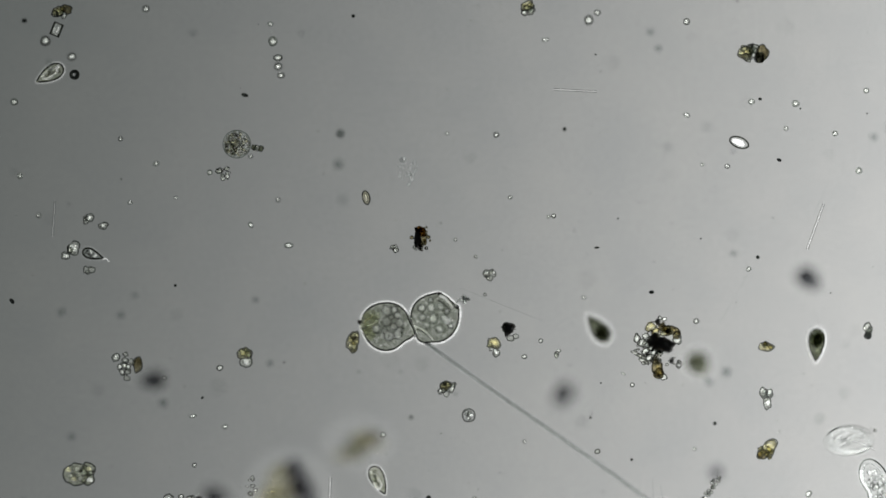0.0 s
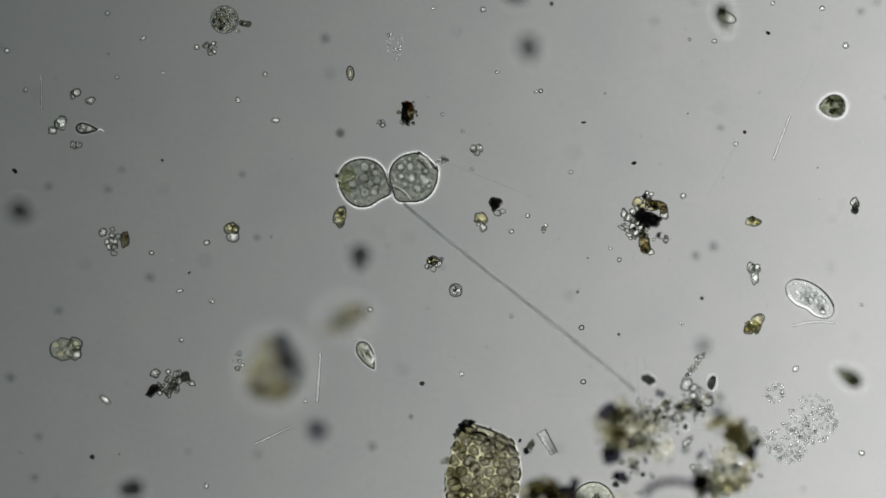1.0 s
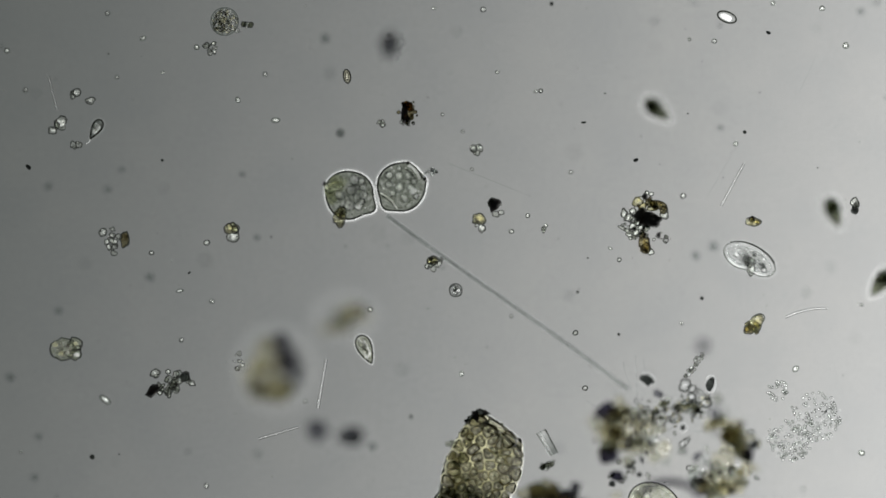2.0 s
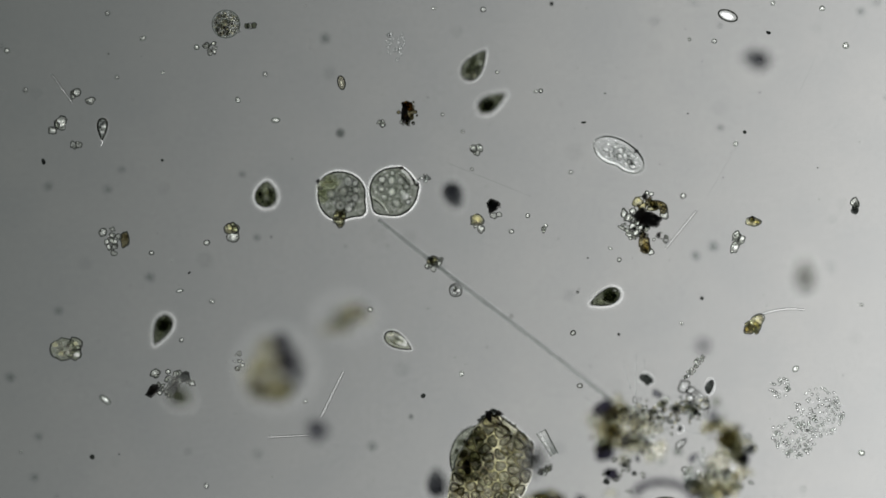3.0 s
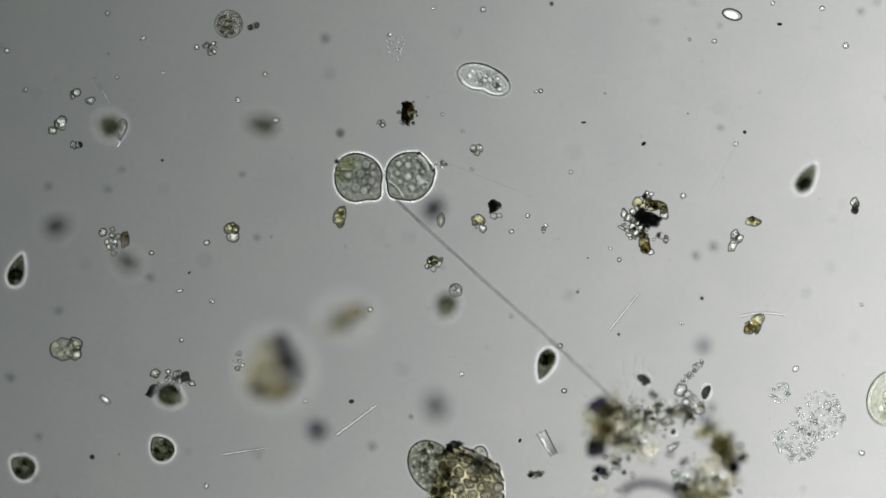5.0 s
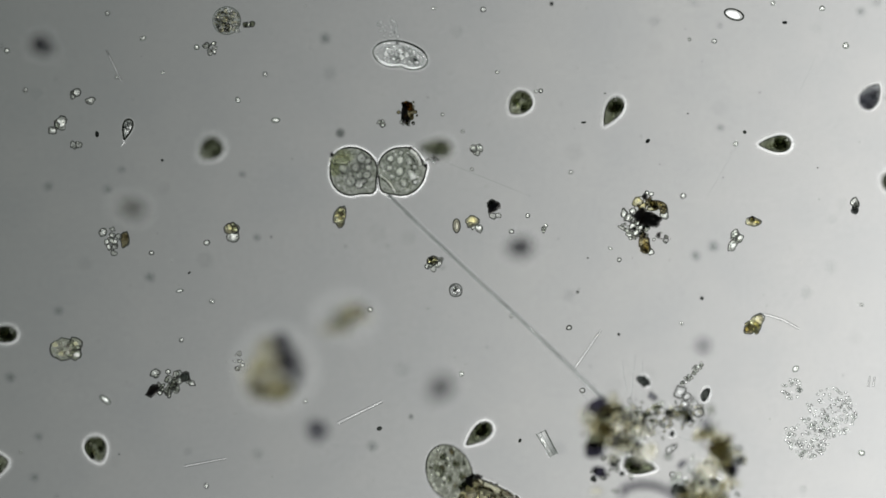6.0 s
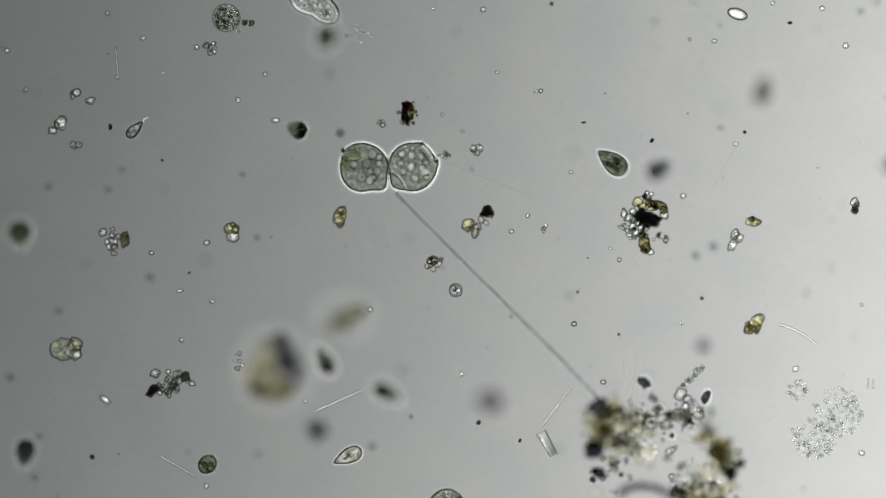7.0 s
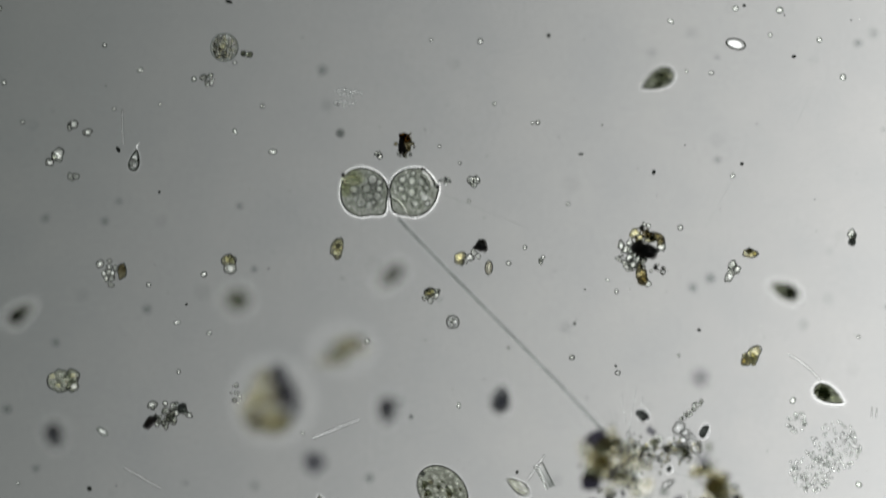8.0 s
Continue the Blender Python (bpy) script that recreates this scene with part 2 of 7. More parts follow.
def pillow(reach, thick, seg=48, rings=9):
    """A flat rounded body inside an outline."""
    bm = bmesh.new()
    rim = [edge_point(reach, 2 * math.pi * k / seg) for k in range(seg)]
    loops = []
    for j in range(1, 2 * rings):
        p = math.pi * j / (2 * rings)
        loops.append([bm.verts.new((x * math.sin(p) / 1000, y * math.sin(p) / 1000, math.cos(p) * thick / 1000)) for x, y in rim])
    top, low = bm.verts.new((0, 0, thick / 1000)), bm.verts.new((0, 0, -thick / 1000))
    for p, q in zip(loops, loops[1:]):
        for k in range(seg):
            bm.faces.new((p[k], p[(k + 1) % seg], q[(k + 1) % seg], q[k]))
    for k in range(seg):
        bm.faces.new((top, loops[0][k], loops[0][(k + 1) % seg]))
        bm.faces.new((low, loops[-1][(k + 1) % seg], loops[-1][k]))
    return bm


def hoop(points, radius, seg=6, flat=1.0):
    """A closed round rim through points in metres."""
    bm = bmesh.new()
    pts = [Vector(p) for p in points]
    n = len(pts)
    loops = []
    for i, p in enumerate(pts):
        d = (pts[(i + 1) % n] - pts[i - 1]).normalized()
        side = d.cross(Vector((0, 0, 1))).normalized()
        r = radius / 1000
        loops.append([bm.verts.new(p + side * math.cos(a) * r + Vector((0, 0, 1)) * math.sin(a) * r * flat) for a in (2 * math.pi * k / seg for k in range(seg))])
    for i in range(n):
        p, q = loops[i], loops[(i + 1) % n]
        for k in range(seg):
            bm.faces.new((p[k], p[(k + 1) % seg], q[(k + 1) % seg], q[k]))
    return bm


def rim_of(reach, out, seg=64, z=0.0):
    pts = [edge_point(reach, 2 * math.pi * k / seg) for k in range(seg)]
    rim = []
    for k, (x, y) in enumerate(pts):
        (x0, y0), (x1, y1) = pts[k - 1], pts[(k + 1) % seg]
        d = math.hypot(x1 - x0, y1 - y0) or 1
        rim.append(((x + out * (y1 - y0) / d) / 1000, (y - out * (x1 - x0) / d) / 1000, z))
    return rim


def bead(rx, ry, rz, amp, freq, seed, sub, material, line=None, wide=0.0):
    """The mesh of a grain, its dark refracted edge put in as a hoop."""
    me = mesh_of("grain", lump(rx, ry, rz, amp, freq, seed, sub), material)
    own = bmesh.new()
    own.from_mesh(me)
    n = 18 if rx > 4 else 12
    s = Vector((seed * 3.17, seed * 1.93, seed * 7.1))
    pts = []
    for k in range(n):
        a = 2 * math.pi * k / n
        c = Vector((math.cos(a), math.sin(a), 0))
        q = 1 + amp * noise.noise(c * freq + s) * 1.6
        pts.append((c.x * rx * q / 1000, c.y * ry * q / 1000, 0))
    ring = hoop(pts, wide or max(0.6, min(1.6, 0.17 * min(rx, ry) + 0.35)), 5)
    tmp = bpy.data.meshes.new("tmp")
    ring.to_mesh(tmp)
    ring.free()
    before = len(own.faces)
    own.from_mesh(tmp)
    bpy.data.meshes.remove(tmp)
    own.faces.ensure_lookup_table()
    for f in own.faces[before:]:
        f.material_index, f.smooth = 1, True
    own.to_mesh(me)
    own.free()
    me.materials.append(line or MIDLINE)
    return me


def bead_part(name, parent, m, rx, ry, rz, amp, seed, material, line=None, label=""):
    ob = new(name, bead(rx, ry, rz, amp, 1.4, seed, 2, material, line))
    ob.parent = parent
    ob.matrix_basis = m
    return tagged(ob, label)


def slab(sx, sy, sz, m=None):
    bm = bmesh.new()
    bmesh.ops.create_cube(bm, size=1.0)
    for w in bm.verts:
        w.co = Vector((w.co.x * sx / 1000, w.co.y * sy / 1000, w.co.z * sz / 1000))
    bmesh.ops.bevel(bm, geom=bm.edges[:], offset=min(sx, sy, sz) * 0.00028, segments=2, affect="EDGES")
    if m is not None:
        bm.transform(m)
    return bm


def empty(name, m, label, category, group=""):
    ob = new(name)
    ob.empty_display_size = 0.02
    ob.matrix_basis = m
    return tagged(ob, label, category, group)


# ---- the setting: slide and lamp ----
bm = bmesh.new()
bmesh.ops.create_cube(bm, size=1.0)
for w in bm.verts:
    w.co = Vector((w.co.x * 16, w.co.y * 8, w.co.z * 0.3 - 0.15))
bmesh.ops.bevel(bm, geom=bm.edges[:], offset=0.02, segments=2, affect="EDGES")
ground = new("ground", mesh_of("ground", bm, SLIDE))
tagged(ground, "clear glass microscope slide under a film of water", "slide", kind="structure")


def annulus(r0, r1, z, seg=96):
    bm = bmesh.new()
    rings = []
    for r in (r0, r1):
        rings.append([bm.verts.new((r * math.cos(2 * math.pi * k / seg), r * math.sin(2 * math.pi * k / seg), z)) for k in range(seg)])
    for k in range(seg):
        bm.faces.new((rings[0][k], rings[0][(k + 1) % seg], rings[1][(k + 1) % seg], rings[1][k]))
    return bm


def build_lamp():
    lamp = empty("microscope_lamp", pose(0, 0, -2.0), "round frosted lamp field under the slide with an added bright ring out of view", "lamp")
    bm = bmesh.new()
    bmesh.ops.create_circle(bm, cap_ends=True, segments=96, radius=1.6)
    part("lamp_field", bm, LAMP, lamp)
    # Glowing ring added out of view so pale films outshine the field.
    part("added_glow_ring", annulus(2.1, 4.5, 0.0), RING, lamp, "unseen glowing ring added to brighten edges and halos")
    # Black ring added out of view; bent rays that meet it look dark.
    part("lamp_housing", annulus(1.6, 2.1, -0.02), BLACK, lamp, "unseen matt black ring added to darken refracted edges")
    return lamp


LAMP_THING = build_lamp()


# ---- the stalked ciliates ----
ZOOIDS = [(0, 659, 356, 747, 341), (0.5, 648, 339, 734, 326), (1.0, 641, 323, 732, 314), (1.5, 623, 341, 714, 328), (1.7, 622, 342, 715, 327),
          (2.8, 600, 356, 691, 347), (3.0, 603, 346, 697, 339), (3.5, 620, 327, 709, 321), (4.0, 629, 319, 719, 313), (4.5, 637, 315, 729, 312),
          (5.8, 624, 312, 713, 311), (6.0, 624, 303, 711, 303), (6.5, 635, 297, 723, 295), (7.0, 643, 296, 731, 295), (7.5, 653, 285, 741, 287),
          (8.0, 648, 284, 737, 284)]
FOOT = (1105, 715)
STALK_ENDS = [(0, 729, 384, 1117, 659), (0.5, 720, 372, 1097, 664), (1.0, 715, 362, 1090, 665), (1.5, 692, 376, 1085, 660), (1.7, 690, 378, 1085, 662), (2.8, 668, 393, 1071, 697),
              (3.5, 685, 368, 1080, 702), (4.0, 695, 362, 1080, 700), (4.5, 705, 357, 1080, 700), (5.8, 691, 354, 1069, 703), (6.0, 688, 346, 1066, 705), (6.5, 692, 342, 1063, 712),
              (7.0, 700, 341, 1065, 712), (7.5, 712, 334, 1066, 706), (8.0, 710, 331, 1075, 709)]


def corner(a, mid, wide):
    d = (a - radians(mid) + math.pi) % (2 * math.pi) - math.pi
    return math.exp(-(d / radians(wide)) ** 2)


def dress(body, reach, line=1.5, sheath=2.0, out=2.6):
    """Coloured hoops in place of the dark refracted edge and pale halo outside."""
    part("pellicle", hoop(rim_of(reach, 0), line, 6), LINE, body, "thin dark outline of the cell")
    part("sheath", hoop(rim_of(reach, out), sheath, 8, 0.6), LIGHTRIM, body, "pale thin film put in for the halo")
    part("outer_sheath", hoop(rim_of(reach, out + 1), sheath * 1.9, 8, 0.5), SOFT, body, "soft film put in for the outer halo")


def zooid_one(root):
    """The cell with the gullet to one side and a cluster of round vacuoles."""
    reach = lambda a: 42.0 + 12 * corner(a, -42, 17) - 1.8 * corner(a, 170, 26) + 1.2 * math.sin(3 * a + 1)
    body = part("cell", pillow(reach, 12), ZOOID, root, "rounded grey-green granular cell body")
    dress(body, reach)
    # Dark hoops and bright lumps stand for light bent by the vacuoles.
    for k, (x, y, r, core) in enumerate(((-16, 3, 7.5, 0), (6, 6, 8, 1), (15, 23, 8, 1), (27, 19, 6, 0), (27, 8, 6, 0), (25, -6, 7, 1), (13, -7, 6.5, 0), (-2, -18, 9, 1), (13, -23, 8, 0), (20, -17, 5, 0), (-4, -6, 5, 0), (17, 9, 4.5, 0))):
        v = part("vacuole", lump(r, r * 0.92, 4, 0.22, 1.5, k, 3), GLASS, body, "round pale food vacuole", pose(x / 1000, y / 1000, 0.002 + 0.012 * math.sqrt(max(0, 1 - (x * x + y * y) / 1900)), 0, 0, 47 * k))
        part("vacuole_wall", hoop([(math.cos(q / 3) * r * (1 + 0.08 * math.sin(q + k)) / 1000, math.sin(q / 3) * r * 0.93 / 1000, 0.003) for q in range(19)], 1.3, 6), LINE if k % 2 else MIDLINE, v)
        if core:
            part("vacuole_gleam", hoop([(math.cos(q / 2.5) * r * (0.56 + 0.1 * math.sin(2 * q + k)) / 1000, math.sin(q / 2.5) * r * 0.52 / 1000, 0.008) for q in range(16)], r * 0.29, 6), BRIGHT, v, "bright ring put in for the vacuole's gleam")
            part("vacuole_kernel", lump(r * 0.3, r * 0.22, 1.4, 0.5, 1.6, k, 2), LINE, v, "dark food kernel", pose(0.0004, -0.0003, 0.011))
        else:
            part("vacuole_gleam", lump(r * 0.66, r * 0.5, 1.4, 0.6, 1.9, k + 5, 3), BRIGHT, v, "bright lump put in for the vacuole's gleam", pose(-0.0006, 0.0006, 0.008, 0, 0, 31 * k))
    for x, y, rx, ry, tn in ((-26, 24, 14, 8, 35), (-33, 10, 9, 6, 70), (-16, 31, 12, 7, 10), (-11, 19, 9, 7, 20), (-30, -4, 8, 6, 60), (-20, 18, 20, 13, 25), (-30, 4, 12, 11, 60)):
        part("gullet_fold", lump(rx, ry, 4, 0.3, 1.3, int(x), 3), PALE, body, "yellowish fold at the mouth", pose(x / 1000, y / 1000, 0.008, 0, 0, tn))
    for k, (x0, y0, x1, y1, r, m) in enumerate(((-34, 12, -8, 16, 1.5, BRIGHT), (-35, 8, -12, 11, 1.1, LINE), (-37, 26, -33, 10, 2.3, BRIGHT), (-28, 34, -22, 18, 1.0, MIDLINE), (-18, 36, -14, 22, 1.0, MIDLINE), (-40, 4, -26, -6, 1.6, CHLORO), (-30, 22, -12, 27, 1.2, YELLOW), (-24, -2, -12, -8, 1.0, LINE))):
        part("gullet_ridge", tube([((x0 + (x1 - x0) * q / 6) / 1000, (y0 + (y1 - y0) * q / 6 + 1.6 * math.sin(q * 1.1 + k)) / 1000, 0.012) for q in range(7)], r, 0.7), m, body, "ridge of the mouth")
    part("mouth_spot", lump(3.6, 4.4, 3, 0.3, 1.3, 2, 2), BLACK, body, "dark spot at the mouth", pose(-0.0375, 0.027, 0.014))
    rnd = random.Random(3)
    grain_bits(body, rnd, 110, 38, (0.8, 2.2))
    return body


def zooid_two(root):
    """The cell with a clear swollen lip and a wedge cut off by a bright line."""
    reach = lambda a: 42 + 8 * corner(a, -134, 18) - 3.5 * corner(a, 42, 16) + 2.5 * corner(a, 12, 10) + 2.0 * corner(a, 72, 10) + 0.8 * math.sin(3 * a)
    body = part("cell", pillow(reach, 12), ZOOID, root, "rounded grey-green granular cell body")
    dress(body, reach)
    part("lip", tube([(0.015, 0.037, 0.009), (0.023, 0.031, 0.011), (0.030, 0.021, 0.011), (0.033, 0.011, 0.009)], 2.3, 0.9), BRIGHT, body, "bright swollen lip of the mouth")
    part("outer_lip", tube([(0.021, 0.041, 0.006), (0.031, 0.032, 0.007), (0.039, 0.020, 0.007), (0.042, 0.012, 0.006)], 1.3, 0.9), BRIGHT, body, "thin bright outer lip")
    part("lip_gap", tube([(0.018, 0.040, 0.008), (0.027, 0.032, 0.010), (0.034, 0.021, 0.010), (0.038, 0.010, 0.008)], 1.2, 0.9), LINE, body, "dark line between the lips")
    part("lip_knot", lump(4.0, 3.2, 3, 0.3, 1.3, 4, 2), BLACK, body, "dark knot at the end of the lip", pose(0.015, 0.040, 0.008))
    part("lip_line", tube([(0.010, 0.030, 0.008), (0.019, 0.023, 0.010), (0.025, 0.012, 0.010)], 1.5, 0.9), LINE, body, "dark line inside the lip")
    part("lip_spot", lump(3.4, 3.8, 3, 0.2, 1, 2, 2), BLACK, body, "dark spot at the lip", pose(0.042, 0.011, 0.004))
    part("wedge_line", tube([(-0.038, -0.008, 0.007), (-0.029, -0.014, 0.010), (-0.019, -0.024, 0.010), (-0.011, -0.038, 0.006)], 1.5, 0.9), BRIGHT, body, "bright curved seam")
    # Shade along the bright seam, put in as a dark strand.
    part("wedge_shadow", tube([(-0.036, -0.013, 0.006), (-0.027, -0.019, 0.009), (-0.018, -0.029, 0.009), (-0.013, -0.038, 0.006)], 1.1, 0.9), LINE, body, "dark strand put in for the shade beside the seam")
    # Edge hoops and gleam lumps paint the refraction here too.
    for k, (x, y, r) in enumerate(((-20, 21, 7), (-3, 19, 8), (13, 18, 6.5), (-22, 5, 6.5), (-4, -1, 9), (16, -4, 7.5), (23, 7, 5), (-16, -10, 6), (4, -20, 8), (24, -19, 5), (-2, 32, 5))):
        v = part("vacuole", lump(r, r * 0.92, 4, 0.2, 1.5, k, 3), GLASS, body, "round pale food vacuole", pose(x / 1000, y / 1000, 0.002 + 0.012 * math.sqrt(max(0, 1 - (x * x + y * y) / 1900)), 0, 0, 61 * k))
        part("vacuole_wall", hoop([(math.cos(q / 3) * r * (1 + 0.08 * math.sin(q + k)) / 1000, math.sin(q / 3) * r * 0.93 / 1000, 0.003) for q in range(19)], 1.1, 5), FAINT if k % 3 else MIDLINE, v)
        part("vacuole_gleam", lump(r * 0.5, r * 0.4, 1.6, 0.6, 1.8, k + 9, 3), BRIGHT if k in (4, 5, 9) else GLEAM, v, "pale lump put in for the vacuole's gleam", pose(-0.0006, 0.0006, 0.004))
    part("contractile_vacuole", lump(5.5, 5, 4, 0, 1, 0, 3), BRIGHT, body, "round bright vacuole", pose(0.020, -0.010, 0.019))
    rnd = random.Random(8)
    grain_bits(body, rnd, 120, 38, (0.8, 2.2))
    tuft = random.Random(5)
    for i in range(18):
        r = tuft.uniform(1.6, 3.2)
        bead_part("mouth_crumb", body, pose((57 + tuft.gauss(0, 4.5)) / 1000, (23 + tuft.gauss(0, 3.2)) / 1000, 0.002 + 0.0004 * i), r, r * 0.8, 2, 0.4, i, (GLASS, GLEAM, GLEAM)[i % 3], FAINT if i % 3 else MIDLINE)
    part("mouth_thread", tube([(0.040, 0.018, 0.004), (0.047, 0.022, 0.004), (0.055, 0.023, 0.004)], 1.3, 0.8, 6), MIDLINE, body, "thin grey thread to the crumbs")
    return body


def grain_bits(body, rnd, count, spread, sizes):
    for i in range(count):
        a, d = rnd.uniform(0, 6.28), math.sqrt(rnd.random()) * spread
        r = rnd.uniform(*sizes)
        part("plasm_grain", lump(r, r * 0.85, r * 0.8, 0.1, 1.4, i, 1), (FOOD, CHLORO, VACUOLE, MOSSY, GLEAM)[i % 5], body, "", pose(math.cos(a) * d / 1000, math.sin(a) * d / 1000, rnd.uniform(2, 13) / 1000))


def build_ciliates():
    root = empty("stalked_ciliate", here(*FOOT, 0.013), "pair of round grey-green ciliates on one long clear stalk", "ciliate")
    a, b = zooid_one(root), zooid_two(root)
    n = 30
    pts = []
    for k in range(n + 1):
        s = k / n
        pts.append((s * 0.525, 0.0008 * math.sin(math.pi * s) - 0.0012 * math.sin(2 * math.pi * s), 0))
    st = part("stalk", tube(pts, 3.2, 1.2, 10, 0.8), STALK, root, "long thin translucent stalk")
    part("stalk_core", tube(pts, 1.4, 0.8, 8), FAINT, st, "darker core thread")
    # Pale tube put in for the soft bright edges beside the stalk.
    part("stalk_halo", tube(pts, 5.6, 1.1, 10, 0.5), SOFT, st, "pale film put in for the stalk's soft halo")
    for side in (-1, 1):
        part("stalk_edge", tube([(x, y + side * 0.0031 * (1 + 0.15 * k / n), z) for k, (x, y, z) in enumerate(pts)], 0.8, 1.0, 6), STALK, st, "")
    return root, a, b, st


CILIATES = build_ciliates()

# ---- swimmers ----
def pear(length, width, taper=0.62):
    """A pear-shaped outline: round nose at +x, pointed tail at -x."""
    def reach(a):
        c = math.cos(a)
        return (length * 0.5 * c - 0.04 * length, width * 0.56 * math.sin(a) * ((1.0 + c) / 2 + 0.10) ** taper)
    return reach


BULK = 0.88


def euglenoid(name, plasm, label, length, width, seed, masses, streak, specks_in, taper=0.62, slime=2.6):
    """A pear-shaped flagellate: plasm, dark chloroplast masses, a clear streak, an eyespot, a painted halo and a whip.
    """
    rnd = random.Random(seed)
    root = empty(name, pose(0, 0, -1), label, "flagellate", "swimming flagellates")
    length, width = length * BULK, width * BULK
    masses = [tuple(q * BULK for q in row) for row in masses]
    streak = [(*(q * BULK for q in row[:4]), row[4]) for row in streak]
    reach = pear(length, width, taper)
    part("cell_body", pillow(reach, 9, 40, 7), plasm, root)
    # Dark hoop put in for the edge where light bends away.
    part("pellicle", hoop(rim_of(reach, -0.3, 48), 1.9 if width > length else 1.5 if plasm is PALE else 1.2, 6), LINE, root, "thin dark outline")
    # Two pale hoops painted in for the bright halo round the swimmer.
    part("sheath", hoop(rim_of(reach, slime * 0.9, 48), slime, 8, 0.6), PALEFILM, root, "pale film put in for the halo")
    part("outer_sheath", hoop(rim_of(reach, slime * 1.9, 48), slime * 1.7, 8, 0.5), HALO, root, "faint film put in for the outer halo")
    for i, (x, y, rx, ry) in enumerate(masses):
        part("chloroplast", lump(rx, ry, 5, 0.22, 1.4, seed + i, 3), DUSK if plasm is DEEP else CHLORO, root, "dark olive chloroplast", pose(x / 1000, y / 1000, 0.002 + i * 0.0006))
    for x, y, rx, ry, tn in streak:
        part("storage_grain", lump(rx, ry, 3, 0.1, 1, 1, 2), PALE, root, "clear pale streak", pose(x / 1000, y / 1000, 0.007, 0, 0, tn))
    for i in range(specks_in):
        s, y = rnd.uniform(-0.2, 0.32) * length, rnd.uniform(-0.3, 0.3) * width
        r = rnd.uniform(1.2, 2.8)
        part("plasm_grain", lump(r, r * 0.8, r * 0.7, 0.1, 1.4, i, 1), DUSK if plasm is DEEP else (CHLORO, BRIGHT, LINE, CHLORO)[i % 4] if plasm is PALE else (CHLORO, BRIGHT, YELLOW, VACUOLE)[i % 4], root, "", pose(s / 1000, y * (0.55 + s / length) / 1000, (rnd.uniform(12, 16) if plasm is PALE else rnd.uniform(6, 10.5)) / 1000))
    if plasm is PALE:
        # Pale lumps put in for the bright refraction inside clear cells.
        part("bright_core", lump(length * 0.27, width * 0.24, 3, 0.5, 1.8, seed, 3), GLEAM, root, "bright granular core", pose(0.0, 0, 0.0115))
        part("bright_glint", lump(length * 0.12, width * 0.14, 2, 0.5, 1.8, seed + 3, 2), BRIGHT, root, "white lump put in for a glint", pose(length * 0.0001, width * 0.00008, 0.0145))
    part("eyespot", lump(1.6, 1.3, 1.2, 0, 1, 1, 1), RUST, root, "tiny red-brown eyespot", pose(length * 0.25 / 1000, width * 0.12 / 1000, 0.008))
    pts = [(length * 0.00044 + 0.001 * k, 0.003 * math.sin(k * 0.35), 0) for k in range(0, 22)]
    part("flagellum", tube(pts, 0.4, 0.5, 5), HAIR, root, "hair-thin clear whip")
    return root


PROTO = {
    "dark": euglenoid("euglenoid", DEEP, "dark olive oval flagellate swimming high above the slide", 56, 42, 5, [(8, 8, 15, 8), (6, -9, 14, 7), (16, 0, 7, 12), (-8, 2, 9, 8)], [(-2, 0, 11, 2.0, 12)], 6, 0.36, 1.8),
    "round": euglenoid("euglenoid", GREEN, "plump olive flagellate with a pale curved streak", 52, 47, 6, [(2, 13, 15, 7), (5, -12, 14, 8), (16, 4, 7, 10), (-6, 8, 8, 7), (-4, -11, 8, 6)], [(-6, -1, 13, 3.2, 12), (-18, -2, 6, 4, 0)], 8, 0.30, 2.8),
    "mid": euglenoid("euglenoid", OLIVE, "olive green pear-shaped flagellate with clear tail", 64, 37, 11, [(8, 6, 11, 9), (12, -6, 10, 8), (17, 2, 8, 10), (0, 3, 6, 11), (6, -2, 12, 9)], [(-14, -1, 10, 6, 0)], 10, 0.55, 2.8),
    "spindle": euglenoid("euglenoid", OLIVE, "slender olive flagellate mottled with pale grains", 70, 44, 23, [(6, 8, 13, 5), (-4, -7, 10, 5), (14, -2, 8, 8)], [(2, -1, 8, 4, 20), (12, 6, 4, 3, 0), (-12, 2, 6, 3, 0)], 22, 0.55, 1.9),
    "ball": euglenoid("euglenoid", GREEN, "small round olive flagellate with thick dark wall", 33, 36, 37, [(4, 5, 7, 6), (-6, -4, 7, 6), (6, -6, 5, 5)], [(-1, 1, 5, 3, 30)], 16, 0.0, 1.2),
    "lens": euglenoid("euglenoid", PALE, "clear lens-shaped flagellate with bright core", 50, 25, 43, [(0, 0, 6, 4)], [(2, 0, 12, 4, 0)], 14, 0.4, 1.4),
    "pale": euglenoid("euglenoid", PALE, "pale almost colourless spindle flagellate with fine granules", 60, 33, 17, [(2, 6, 9, 3)], [(6, -2, 9, 4, 10), (-10, 0, 8, 3, 0)], 40, 0.55, 1.6),
}
USED = set()


def swimmer(kind):
    if kind not in USED:
        USED.add(kind)
        return PROTO[kind]
    return copy_thing(PROTO[kind], pose(0, 0, 0.05))


